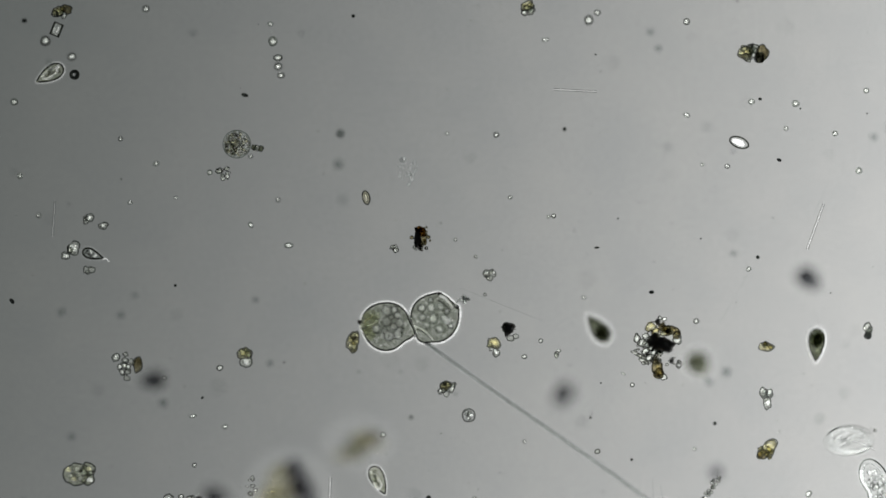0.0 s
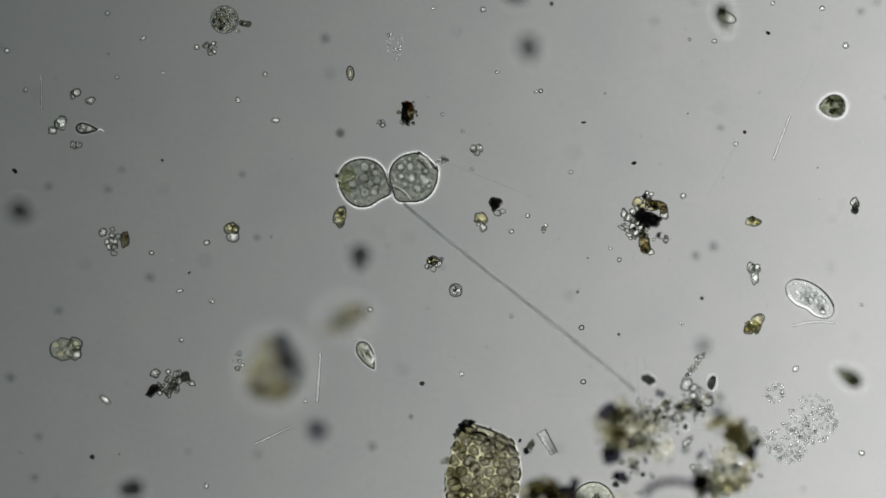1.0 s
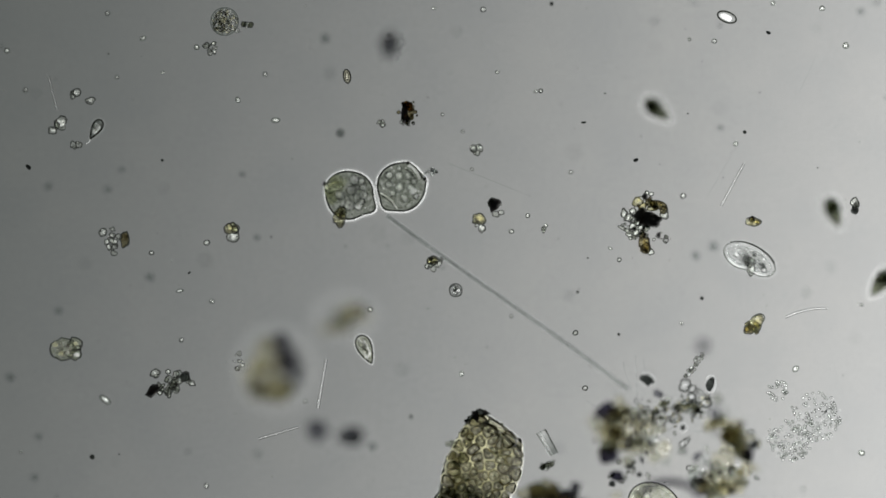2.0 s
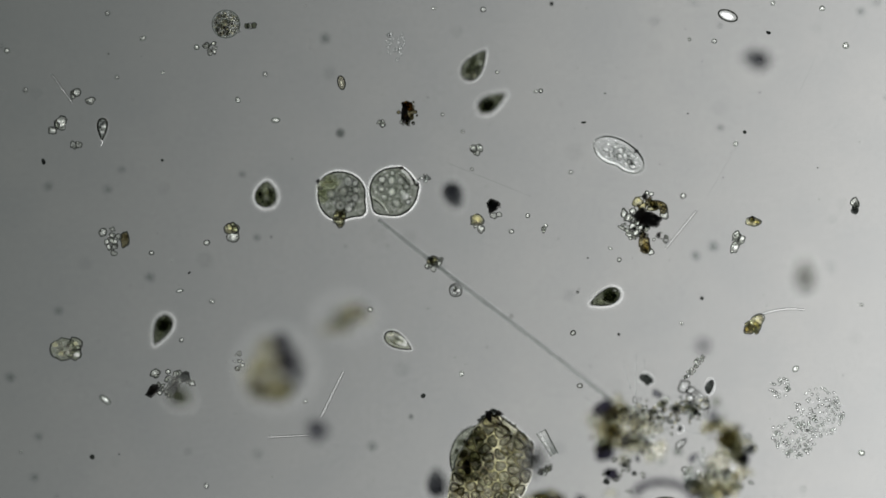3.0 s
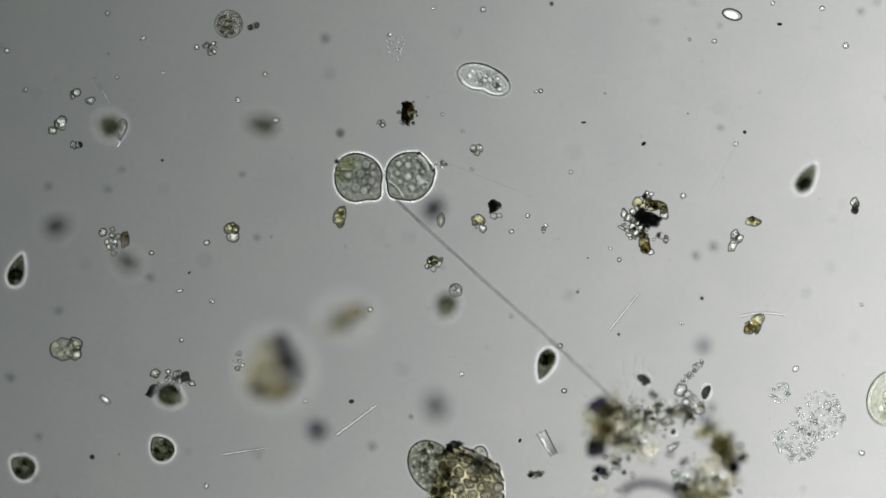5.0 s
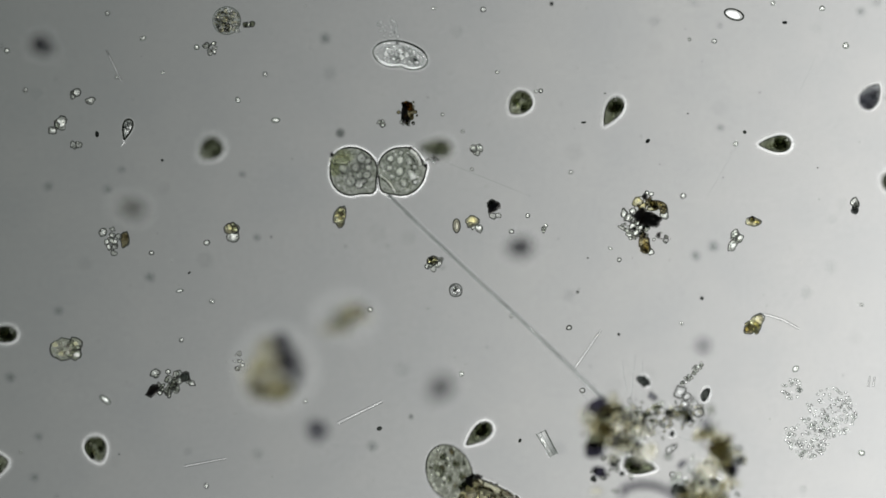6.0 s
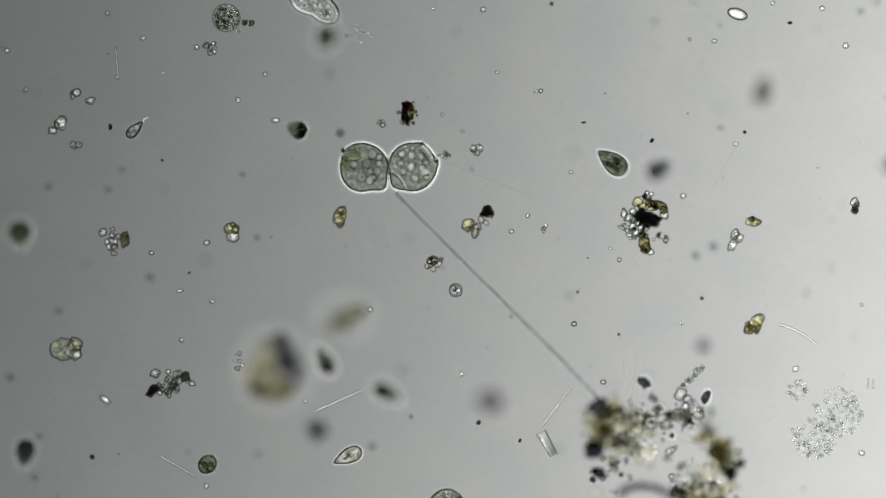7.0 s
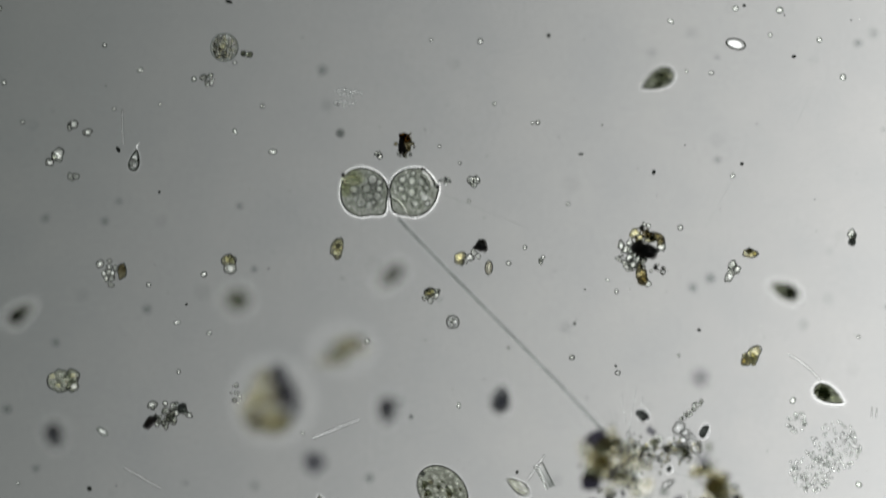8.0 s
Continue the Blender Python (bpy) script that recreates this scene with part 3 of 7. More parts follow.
def bean_ciliate(name, label, length, width, plasm, seed, grains, bend=0.35, halo_width=2.6, outline=None):
    """A flat oval ciliate, hollowed on one side, full of vacuoles."""
    rnd = random.Random(seed)
    root = empty(name, pose(0, 0, 0.05), label, "ciliate")
    outline = outline or LINE
    reach = lambda a: 1 / math.sqrt((math.cos(a) / (length / 2)) ** 2 + (math.sin(a) / (width / 2)) ** 2) * (1 - bend * 0.45 * corner(a, 95, 50) + 0.05 * math.cos(a))
    part("cell_body", pillow(reach, 11, 64, 9), plasm, root)
    # The ciliate's dark refracted edge, drawn as a thin hoop.
    part("pellicle", hoop(rim_of(reach, 0.5), 1.4, 6), outline, root, "thin grey outline")
    part("inner_line", hoop(rim_of(reach, -7), 1.0, 6), HAIR, root, "fine clear inner line")
    # Pale hoops for the bright band inside and faint halo outside the edge.
    part("sheath", hoop(rim_of(reach, -3.2), halo_width, 8, 0.6), SOFT if plasm is GLASS else THINFILM, root, "bright hoop put in for the light inside the edge")
    part("cilia_fringe", hoop(rim_of(reach, 3.4), 1.6, 6), SOFT, root, "thin film put in for the faint outer halo")
    if plasm is GLASS:
        # Bright and dark strands put in for light bent at clear edges.
        for name, lo, hi, out, wide, m, words in (("shaded_side", 200, 345, 0.6, 1.9, MIDLINE, "dark strand put in for the shaded edge"), ("bright_side", 20, 165, -3.0, 2.2, GLEAM, "bright strand put in along the hollow edge"), ("bright_side", 205, 340, -4.0, 1.8, PALEFILM, "pale strand put in along the inner edge")):
            pts = [edge_point(reach, radians(lo + (hi - lo) * k / 22)) for k in range(23)]
            part(name, tube([(x * (1 + out / math.hypot(x, y)) / 1000, y * (1 + out / math.hypot(x, y)) / 1000, 0.004) for x, y in pts], wide, 0.6, 6), m, root, words)
        part("gullet", hoop([(length * 0.00021 + 0.009 * math.cos(k * 0.698), -0.003 + 0.007 * math.sin(k * 0.698) * (1 + 0.3 * math.cos(k * 2.1)), 0.012) for k in range(9)], 1.7, 6), BRIGHT, root, "bright gullet rim")
    for i in range(grains):
        a, d = rnd.uniform(0, 6.28), math.sqrt(rnd.random())
        r = rnd.uniform(2.0, 6.5)
        x, y = math.cos(a) * d * length * 0.34, math.sin(a) * d * width * 0.25 - width * 0.05
        if plasm is GLASS:
            r *= 0.85
        v = part("food_vacuole", lump(r, r * 0.7, 3, 0.45, 1.6, i, 2), (FOOD, VACUOLE, BRIGHT, VACUOLE)[i % 4] if plasm is not GLASS else (GLEAM, CRUMB, CRUMB, GLEAM, BRIGHT)[i % 5], root, "", pose(x / 1000, y / 1000, rnd.uniform(4, 11) / 1000))
        # Dark hoop put in for the refracted vacuole edge.
        if r > (4 if plasm is not GLASS else 2.6):
            part("vacuole_wall", hoop([(math.cos(k / 2.5) * r * 0.97 / 1000, math.sin(k / 2.5) * r * 0.83 / 1000, 0.001) for k in range(16)], 0.7, 5), MIDLINE if plasm is not GLASS else FAINT, v)
    for i in range(grains):
        a, d = rnd.uniform(0, 6.28), math.sqrt(rnd.random())
        r = rnd.uniform(1.0, 2.2)
        part("plasm_grain", lump(r, r * 0.8, r, 0.1, 1.4, i, 1), (DARKGRAIN, FOOD, BRIGHT)[i % 3] if plasm is not GLASS else (FAINT, GLEAM, BRIGHT)[i % 3], root, "", pose(math.cos(a) * d * length * 0.36 / 1000, math.sin(a) * d * width * 0.34 / 1000, rnd.uniform(4, 12) / 1000))
    return root


GLASSY = bean_ciliate("bean_ciliate", "clear kidney-shaped ciliate with bright vacuoles and thin outline", 98, 52, GLASS, 21, 36, 0.75, 2.2, FAINT)
GLASSY_TWO = bean_ciliate("bean_ciliate", "clear oval ciliate with thick glassy edge", 80, 50, GLASS, 31, 14, 0.1, 3.0, FAINT)
GREY_CILIATE = bean_ciliate("grey_ciliate", "large grey-green granular ciliate feeding on the leaf fragment", 100, 78, MOSSY, 41, 26, 0.0)
meal = random.Random(19)
for k in range(52):
    a, d, r = meal.uniform(0, 6.28), math.sqrt(meal.random()), 1.6 + 5.5 * meal.random() ** 2
    part("food_mass", lump(r, r * 0.8, 5, 0.4, 1.4, k, 2), (CHLORO, MOSSY, BROWN, GLEAM, BRIGHT)[k % 5 if r < 4 else k % 3], GREY_CILIATE, "dark green food mass" if r > 6 else "", pose(math.cos(a) * d * 0.045, math.sin(a) * d * 0.034, meal.uniform(0.004, 0.011)))
BIG_CILIATE = bean_ciliate("large_ciliate", "large pale oval ciliate with granular yellow-grey plasm", 98, 80, PALE, 51, 34, 0.0)


# ---- debris and small things on the slide ----
def grains(root, rnd, count, spread, sizes, material, name="grain", squeeze=1.0, off=(0, 0), lift=0.0, line=None):
    for i in range(count):
        a, d = rnd.uniform(0, 6.28), math.sqrt(rnd.random())
        r = rnd.uniform(*sizes)
        m = pose((off[0] + math.cos(a) * d * spread) / 1000, (off[1] + math.sin(a) * d * spread * squeeze) / 1000, lift + rnd.uniform(-4, 6) / 1000, rnd.uniform(-15, 15), rnd.uniform(-15, 15), rnd.uniform(0, 360))
        bead_part(name, root, m, r, r * rnd.uniform(0.6, 1.0), min(r * 0.8, 9), 0.4, rnd.randint(0, 99), material, line or (LINE, MIDLINE, MIDLINE)[rnd.randrange(3)])
        if material in (GRAIN, GOLD, PALE, OCHRE) and rnd.random() < 0.85:
            # Pale lump stands in for light focused by the grain.
            part("gleam_lump", lump(r * 0.46, r * 0.3, r * 0.3, 0.6, 1.9, i, 2), (BRIGHT, GLEAM)[i % 2] if material is not GOLD else YELLOW, root, "", m @ pose(rnd.uniform(-0.1, 0.1) * r / 1000, rnd.uniform(-0.1, 0.1) * r / 1000, -min(r * 0.8, 9) * 0.0009))


def shard(rx, ry, rz, seed):
    """An angular chip."""
    bm = lump(rx, ry, rz, 0.5, 1.1, seed, 1)
    return bm


def black_chip():
    root = empty("black_debris", here(720, 199), "black crumb of debris with rusty edge", "debris")
    rnd = random.Random(2)
    part("crumb", shard(9, 18, 9, 4), BLACK, root, "", pose(-0.004, -0.002, 0))
    part("crumb", shard(8, 9, 8, 9), BLACK, root, "", pose(-0.001, -0.011, 0))
    for k, (x, y, rx, ry) in enumerate(((5, 11, 7, 8), (8, 2, 5, 10), (-1, 14, 6, 5), (7, -8, 5, 6))):
        part("rusty_crumb", lump(rx, ry, 6, 0.45, 1.5, k + 3, 2), RUST if k % 2 == 0 else BROWN, root, "golden-brown crumb", pose(x / 1000, y / 1000, 0.003))
    grains(root, rnd, 16, 17, (1.5, 3.6), BROWN, "flake", 1.3, (2, 0), 0.006)
    grains(root, rnd, 10, 12, (2, 4), GRAIN, "flake", 0.6, (2, -18))
    return root


def dark_cluster():
    root = empty("debris_cluster", here(1143, 394), "clump of black and golden-brown debris with clear granules", "debris")
    rnd = random.Random(7)
    for i, (x, y, rx, ry, tn) in enumerate([(1, 10, 22, 10, -8), (12, 7, 20, 10, -22), (18, 4, 12, 8, 10), (-8, 14, 13, 9, 20), (-2, 46, 6, 7, 0), (22, -22, 4.5, 7, -10), (6, 1, 18, 9, -10), (14, -3, 12, 8, 0), (-14, 10, 10, 8, 40)]):
        part("black_lump", shard(rx, ry, 9, i + 3), BLACK, root, "black angular lump", pose(x / 1000, y / 1000, 0.006 + i * 0.001, 0, 0, tn))
    for i, (x, y, rx, ry, tn) in enumerate([(-14, 37, 11, 7, 35), (8, 34, 10, 6, -35), (22, 31, 15, 7, -14), (12, 26, 10, 5, 10), (-3, -36, 9, 15, 8), (0, -46, 8, 9, 0), (-6, 28, 8, 5, 40), (31, 22, 7, 6, 60)]):
        g = part("golden_flake", lump(rx, ry, 5, 0.45, 1.5, i, 2), (GOLD, BROWN, BROWN)[i % 3], root, "golden-brown flake", pose(x / 1000, y / 1000, 0.006, 0, 0, tn))
        part("flake_edge", hoop(rim_of(lambda a: (math.cos(a) * rx, math.sin(a) * ry), 0, 24), 1.0, 5), LEAFLINE, g, "dark olive edge")
        # Gleam of the flake, put in as a yellow lump.
        part("gleam_lump", lump(rx * 0.4, ry * 0.3, 2, 0.5, 1.7, i, 2), YELLOW, g, "yellow lump put in for a gleam", pose(0.001, 0.0006, -0.005))
    for i, (x, y, rx, ry, tn) in enumerate([(-38, 14, 6, 10, 10), (-30, 8, 7, 8, -20), (-24, 20, 7, 5, 30), (32, 14, 8, 8, 0), (-24, -6, 8, 6, 40), (-18, -18, 7, 9, 10), (-30, -16, 12, 4, -30), (-38, -12, 13, 3.5, -32), (-26, -24, 12, 3.5, -25), (-8, -8, 7, 6, 0), (-16, 0, 6, 6, 0), (8, -52, 7, 6, 0), (-8, -22, 6, 8, 0), (0, -12, 7, 5, 0), (2, 52, 4, 4, 0), (10, 50, 5, 4, 0)]):
        rx, ry = rx * 0.82, ry * 0.82
        g = bead_part("clear_grain", root, pose(x / 1000, y / 1000, 0.003, 0, 0, tn), rx, ry, 5, 0.4, i + 4, GRAIN, (LINE, MIDLINE)[i % 2], "clear grain with dark edge")
        # White lump painted in for the grain's lens-like middle.
        part("gleam_lump", lump(rx * 0.5, ry * 0.42, 2, 0.5, 1.7, i, 2), BRIGHT, g, "white lump put in for a glint", pose(0, 0, -0.005))
    grains(root, rnd, 44, 25, (1.4, 3.4), GRAIN, "granule", 1.0, (-17, -8), 0.006, LINE)
    grains(root, rnd, 10, 16, (1.5, 3.2), GRAIN, "granule", 0.6, (14, 30), 0.008, LINE)
    grains(root, rnd, 8, 13, (1.5, 3.2), GRAIN, "granule", 1.0, (26, -28), 0.0, LINE)
    grains(root, rnd, 12, 18, (1.5, 3.5), DARKGRAIN, "dark_granule", 0.8, (-14, -6), 0.008)
    grains(root, rnd, 12, 22, (2, 4), BROWN, "golden_grain", 0.5, (4, 32), 0.009)
    ring = bead_part("ring_grain", root, pose(0.035, -0.031, 0.002), 4.5, 4.2, 3, 0.1, 3, GLASS, LINE, "tiny clear ring")
    return root


def small_cluster(name, u, v, spread, count, sizes, material, label, seed, category="debris", squeeze=0.8, extra=(), line=None, amp=0.32):
    root = empty(name, here(u, v), label, category)
    grains(root, random.Random(seed), count, spread, sizes, material, "granule", squeeze, (0, 0), 0.0, line)
    for i, (x, y, rx, ry, tn, mat) in enumerate(extra):
        if mat is BLACK:
            part("black_lump", shard(rx, ry, min(rx, ry, 10), seed + i), mat, root, "black angular lump", pose(x / 1000, y / 1000, 0.002, 0, 0, tn))
            continue
        g = bead_part("lump", root, pose(x / 1000, y / 1000, 0.002, 0, 0, tn), rx, ry, min(rx, ry, 10), amp, seed + i, mat, line)
        if mat in (GOLD, GRAIN) and min(rx, ry) > 5:
            # Bright middle put in as a lump under the grain.
            part("gleam_lump", lump(rx * 0.5, ry * 0.42, 2.5, 0.3, 1.3, seed + i, 2), YELLOW if mat is GOLD else BRIGHT, g, "bright lump put in for the grain's gleam", pose(0.0006, 0.0006, -min(rx, ry, 10) * 0.0006))
            fleck = random.Random(seed + i)
            for k in range(3):
                a = fleck.uniform(0, 6.28)
                part("dark_fleck", lump(fleck.uniform(1.2, 2.6), fleck.uniform(0.9, 1.6), 1.2, 0.4, 1.5, k, 1), LEAFLINE if mat is GOLD else LINE, g, "dark fleck", pose(math.cos(a) * rx * 0.6 / 1000, math.sin(a) * ry * 0.6 / 1000, min(rx, ry, 10) * 0.0009, 0, 0, fleck.uniform(0, 180)))
            # Highlight of the lump, put in as a white speck.
            part("glint", lump(rx * 0.2, ry * 0.16, 1.2, 0.4, 1.5, seed, 1), BRIGHT, g, "white lump put in for a glint", pose(-rx * 0.0003, ry * 0.0004, -min(rx, ry, 10) * 0.0007))
    return root


black_chip()
dark_cluster()
small_cluster("gold_lump", 603, 383, 6, 3, (3, 5), BROWN, "bean-shaped golden-brown grain with two bright spots", 3, "debris", 0.8, [(0, 1, 10, 18, -14, GOLD), (2, 8, 6, 6, 0, GRAIN), (-2, -8, 6, 7, 0, GRAIN)])
small_cluster("debris_crumb", 766, 463, 13, 9, (3, 6.5), GRAIN, "small crumb of clear granules round a dark core", 5, "debris", 1.0, [(0, 1, 8, 7, 0, GOLD), (-3, 4, 4, 3, 0, DARKGRAIN)])
small_cluster("round_cyst", 806, 514, 5, 3, (2.5, 4), GRAIN, "small round clear cyst with two vacuoles", 6, "cyst", 1.0, [(0, 0, 11, 11, 0, GLASS), (-3, 4, 4, 4, 0, GLEAM), (4, 0, 4.5, 4, 0, GLEAM), (-1, -5, 3.5, 3, 0, GLEAM)], MIDLINE, 0.08)
small_cluster("gold_lump", 409, 410, 10, 5, (4, 7), GRAIN, "lump of golden and clear grains", 8, "debris", 1.3, [(0, 6, 11, 10, 0, GOLD), (4, -9, 10, 9, 0, GRAIN)])
LOBED = small_cluster("lobed_cell", 119, 618, 19, 18, (2.4, 4.6), GRAIN, "pale yellowish lobed cell full of round bright grains", 9, "cell cluster", 0.8, [(-7, 1, 21, 20, 0, PALE), (14, -9, 11, 10, 0, PALE), (15, 8, 11, 12, 0, PALE)], MIDLINE, 0.22)
for k, (x, y, r) in enumerate(((-20, 8, 5), (-4, 10, 4), (6, 2, 4), (-10, -8, 4.5), (-16, -2, 3), (18, -10, 4.5), (16, 10, 4), (2, -6, 3.5), (-2, 0, 4))):
    part("bright_grain", lump(r, r * 0.8, 3, 0.3, 1.4, k, 2), BRIGHT if k % 3 else YELLOW, LOBED, "bright round grain", pose(x / 1000, y / 1000, 0.012))
part("black_dot", lump(3, 2.6, 2.5, 0.1, 1, 2, 2), BLACK, LOBED, "black dot", pose(0.024, 0.005, 0.012))
small_cluster("debris_cluster", 302, 676, 38, 34, (3.5, 7), GRAIN, "loose clump of clear granules with a black wedge", 10, "debris", 0.6, [(-31, -17, 15, 10, 50, BLACK), (-27, -12, 9, 8, 20, BLACK), (26, 8, 8, 7, 0, DARKGRAIN)])
small_cluster("gold_lump", 1334, 577, 12, 6, (3, 6), GOLD, "golden angular lump with bright clear facet", 12, "debris", 1.2, [(4, 4, 11, 14, -30, GOLD), (-8, -6, 9, 8, 0, BROWN)])
small_cluster("gold_lump", 1332, 393, 10, 4, (3, 5), GOLD, "small golden flake on the slide", 13, "debris", 0.6, [(0, 0, 12, 7, -10, GOLD)])
small_cluster("grey_grain", 1513, 366, 6, 3, (3, 5), GRAIN, "small clear grain with dark end", 14, "debris", 1.5, [(0, -6, 6, 6, 0, DARKGRAIN), (0, 5, 6, 10, 0, GRAIN)])
small_cluster("grain_group", 200, 428, 16, 9, (4, 7), GRAIN, "group of clear grains beside an olive oval", 15, "debris", 1.4, [(21, 3, 7, 13, -8, BROWN), (-18, 16, 6, 7, 0, GRAIN)])
small_cluster("grain_group", 130, 168, 5, 2, (4, 5), GRAIN, "pair of small clear round grains", 16, "debris", 1.0, [(5, 3, 7, 7, 0, GRAIN), (30, -11, 7, 6, 0, GRAIN)])
small_cluster("grain_group", 104, 222, 4, 2, (3, 5), GRAIN, "clear oval grain with a small round one", 17, "debris", 1.0, [(4, 3, 9, 12, 10, GRAIN), (-11, -10, 7, 6, 0, GRAIN)])
small_cluster("grain_group", 135, 257, 5, 2, (3, 4), GRAIN, "pair of small dark-edged grains", 18, "debris", 1.0, [(-5, 0, 5, 6, 0, GRAIN), (5, 0, 6, 5, 0, GRAIN)])
small_cluster("grain_group", 843, 265, 7, 3, (3, 5), GRAIN, "three small clear grains", 19, "debris", 1.0, [(-5, 2, 6, 6, 0, GRAIN), (5, 3, 6, 6, 0, GRAIN), (1, -6, 5, 5, 0, GRAIN)])
small_cluster("grain_group", 672, 219, 9, 5, (3, 4.5), GRAIN, "row of small clear grains", 20, "debris", 0.6)
small_cluster("grain_group", 964, 404, 6, 4, (2.5, 4), GRAIN, "few tiny clear grains", 21, "debris", 1.0)
small_cluster("grain_group", 374, 84, 14, 10, (2.5, 5), GRAIN, "faint scatter of clear grains", 22, "debris", 0.7)
small_cluster("grain_group", 420, 640, 10, 10, (2.5, 4), GRAIN, "faint clump of clear grains", 23, "debris", 1.6)

# the big blurred masses that float over the slide


def floating_mass(name, u, v, z, label, pieces, seed):
    root = empty(name, here(u, v, z), label, "debris")
    for i, (x, y, rx, ry, mat) in enumerate(pieces):
        part("lump", lump(rx, ry, min(rx, ry) * 0.7, 0.2, 1.2, seed + i, 3), mat, root, "", pose(x / 1000, y / 1000, 0.02 if mat in (BLACK, DARKGRAIN, INKY) else 0))
    if len(pieces) > 4:
        wide, high = max(abs(p[0]) + p[2] for p in pieces), max(abs(p[1]) + p[3] for p in pieces)
        # Pale hoop stands in for the bright defocus halo of the mass.
        part("slime", hoop(rim_of(lambda a: (math.cos(a) * wide, math.sin(a) * high), 6, 40), 13, 8, 0.4), HALO, root, "pale hoop put in for the halo round the mass")
    return root


floating_mass("floating_debris", 488, 652, 0.118, "large out-of-focus ochre mass with blue-black edge afloat over the slide",
              [(-22, 18, 20, 26, OCHRE), (-14, 42, 18, 14, MURK), (-2, 0, 20, 22, MURK), (2, -38, 28, 20, MURK), (-14, -28, 22, 16, OCHRE), (-36, -28, 19, 17, MURK), (-26, -46, 20, 11, MURK), (8, 54, 12, 10, DUSK), (-30, -34, 13, 10, DUSK),
               (10, 38, 14, 15, INKY), (22, 22, 13, 15, INKY), (30, 2, 13, 17, INKY), (33, -16, 9, 14, INKY), (12, 10, 12, 14, DUSK), (18, -36, 12, 13, MURK), (-46, -8, 16, 16, OCHRE), (-30, 4, 12, 14, GOLD), (4, -40, 13, 10, GOLD)], 60)
floating_mass("floating_debris", 612, 560, 0.128, "out-of-focus brown flake afloat over the slide", [(20, 9, 16, 13, MURK), (27, 13, 10, 8, DUSK), (2, 0, 20, 14, MURK), (-10, -5, 17, 12, MOSSY), (-32, -22, 14, 9, MURK), (8, 10, 20, 12, OCHRE), (32, -2, 12, 9, OCHRE), (-8, -20, 18, 9, MURK)], 70)
floating_mass("floating_debris", 560, 762, 0.11, "faint out-of-focus blue-grey speck afloat", [(0, 0, 18, 20, DUSK), (-6, 6, 9, 8, DUSK)], 80)
floating_mass("floating_debris", 1242, 612, 0.115, "faint out-of-focus blue-grey speck afloat", [(0, 0, 11, 11, DUSK), (4, -4, 7, 6, DUSK)], 90)


def debris_heap():
    """The loose ring of ochre flakes in which the stalk is rooted."""
    root = empty("debris_heap", here(1180, 760), "loose ring-shaped heap of ochre flakes and grey grains", "debris")
    rnd = random.Random(77)

    def strew(count, cx, cy, sx, sy, sizes, mats, low, high, name="flake"):
        for _ in range(count):
            r = rnd.uniform(*sizes)
            bead_part(name, root, pose((cx + rnd.gauss(0, sx)) / 1000, (cy + rnd.gauss(0, sy)) / 1000, rnd.uniform(low, high), rnd.uniform(-25, 25), rnd.uniform(-25, 25), rnd.uniform(0, 360)), r, r * rnd.uniform(0.4, 0.9), min(r * 0.5, 8), 0.35, rnd.randint(0, 99), mats[rnd.randrange(len(mats))], (LINE, MIDLINE)[rnd.randrange(2)] if r < 6 else WISP)

    soft, mixed, pale = (OCHRE, CLEAR, OCHRE, GLASS, MURK, OCHRE), (OCHRE, GRAIN, GLASS, GRAIN, CLEAR, CHLORO), (CLEAR, GRAIN, GLASS, GLASS)
    strew(18, -96, 10, 19, 30, (6, 13), soft, 0.03, 0.07)
    strew(9, -90, 4, 15, 24, (3, 7), (BROWN, GOLD, GOLD, MURK), 0.03, 0.06)
    strew(22, -52, 18, 26, 16, (5, 11), soft, 0.012, 0.035)
    strew(40, -34, 22, 30, 15, (2.5, 6), mixed, 0.012, 0.03)
    strew(22, -28, -22, 22, 18, (4, 10), pale, 0.02, 0.06)
    strew(8, -34, -26, 24, 18, (3, 6), (DUSK, MURK), 0.02, 0.05)
    strew(22, 30, 48, 20, 11, (3, 7), mixed, 0.012, 0.03)
    strew(5, 74, 30, 7, 12, (5, 9), (MURK, GLASS, MOSSY), 0.05, 0.08)
    strew(12, 108, -10, 14, 17, (5, 11), (MURK, OCHRE, GOLD, OCHRE), 0.03, 0.07)
    strew(20, 120, -30, 18, 20, (3, 8), mixed, 0.02, 0.05)
    strew(24, 88, -84, 28, 20, (5, 11), (OCHRE, CLEAR, GLASS, GRAIN), 0.012, 0.05)
    strew(34, 84, -78, 30, 22, (2.5, 6.5), mixed, 0.012, 0.04)
    strew(12, 60, -60, 16, 18, (3, 8), (GRAIN, GLASS, CLEAR), 0.012, 0.05)
    strew(14, -76, -72, 16, 14, (3, 6), (GRAIN, DARKGRAIN, GRAIN), 0.012, 0.024)
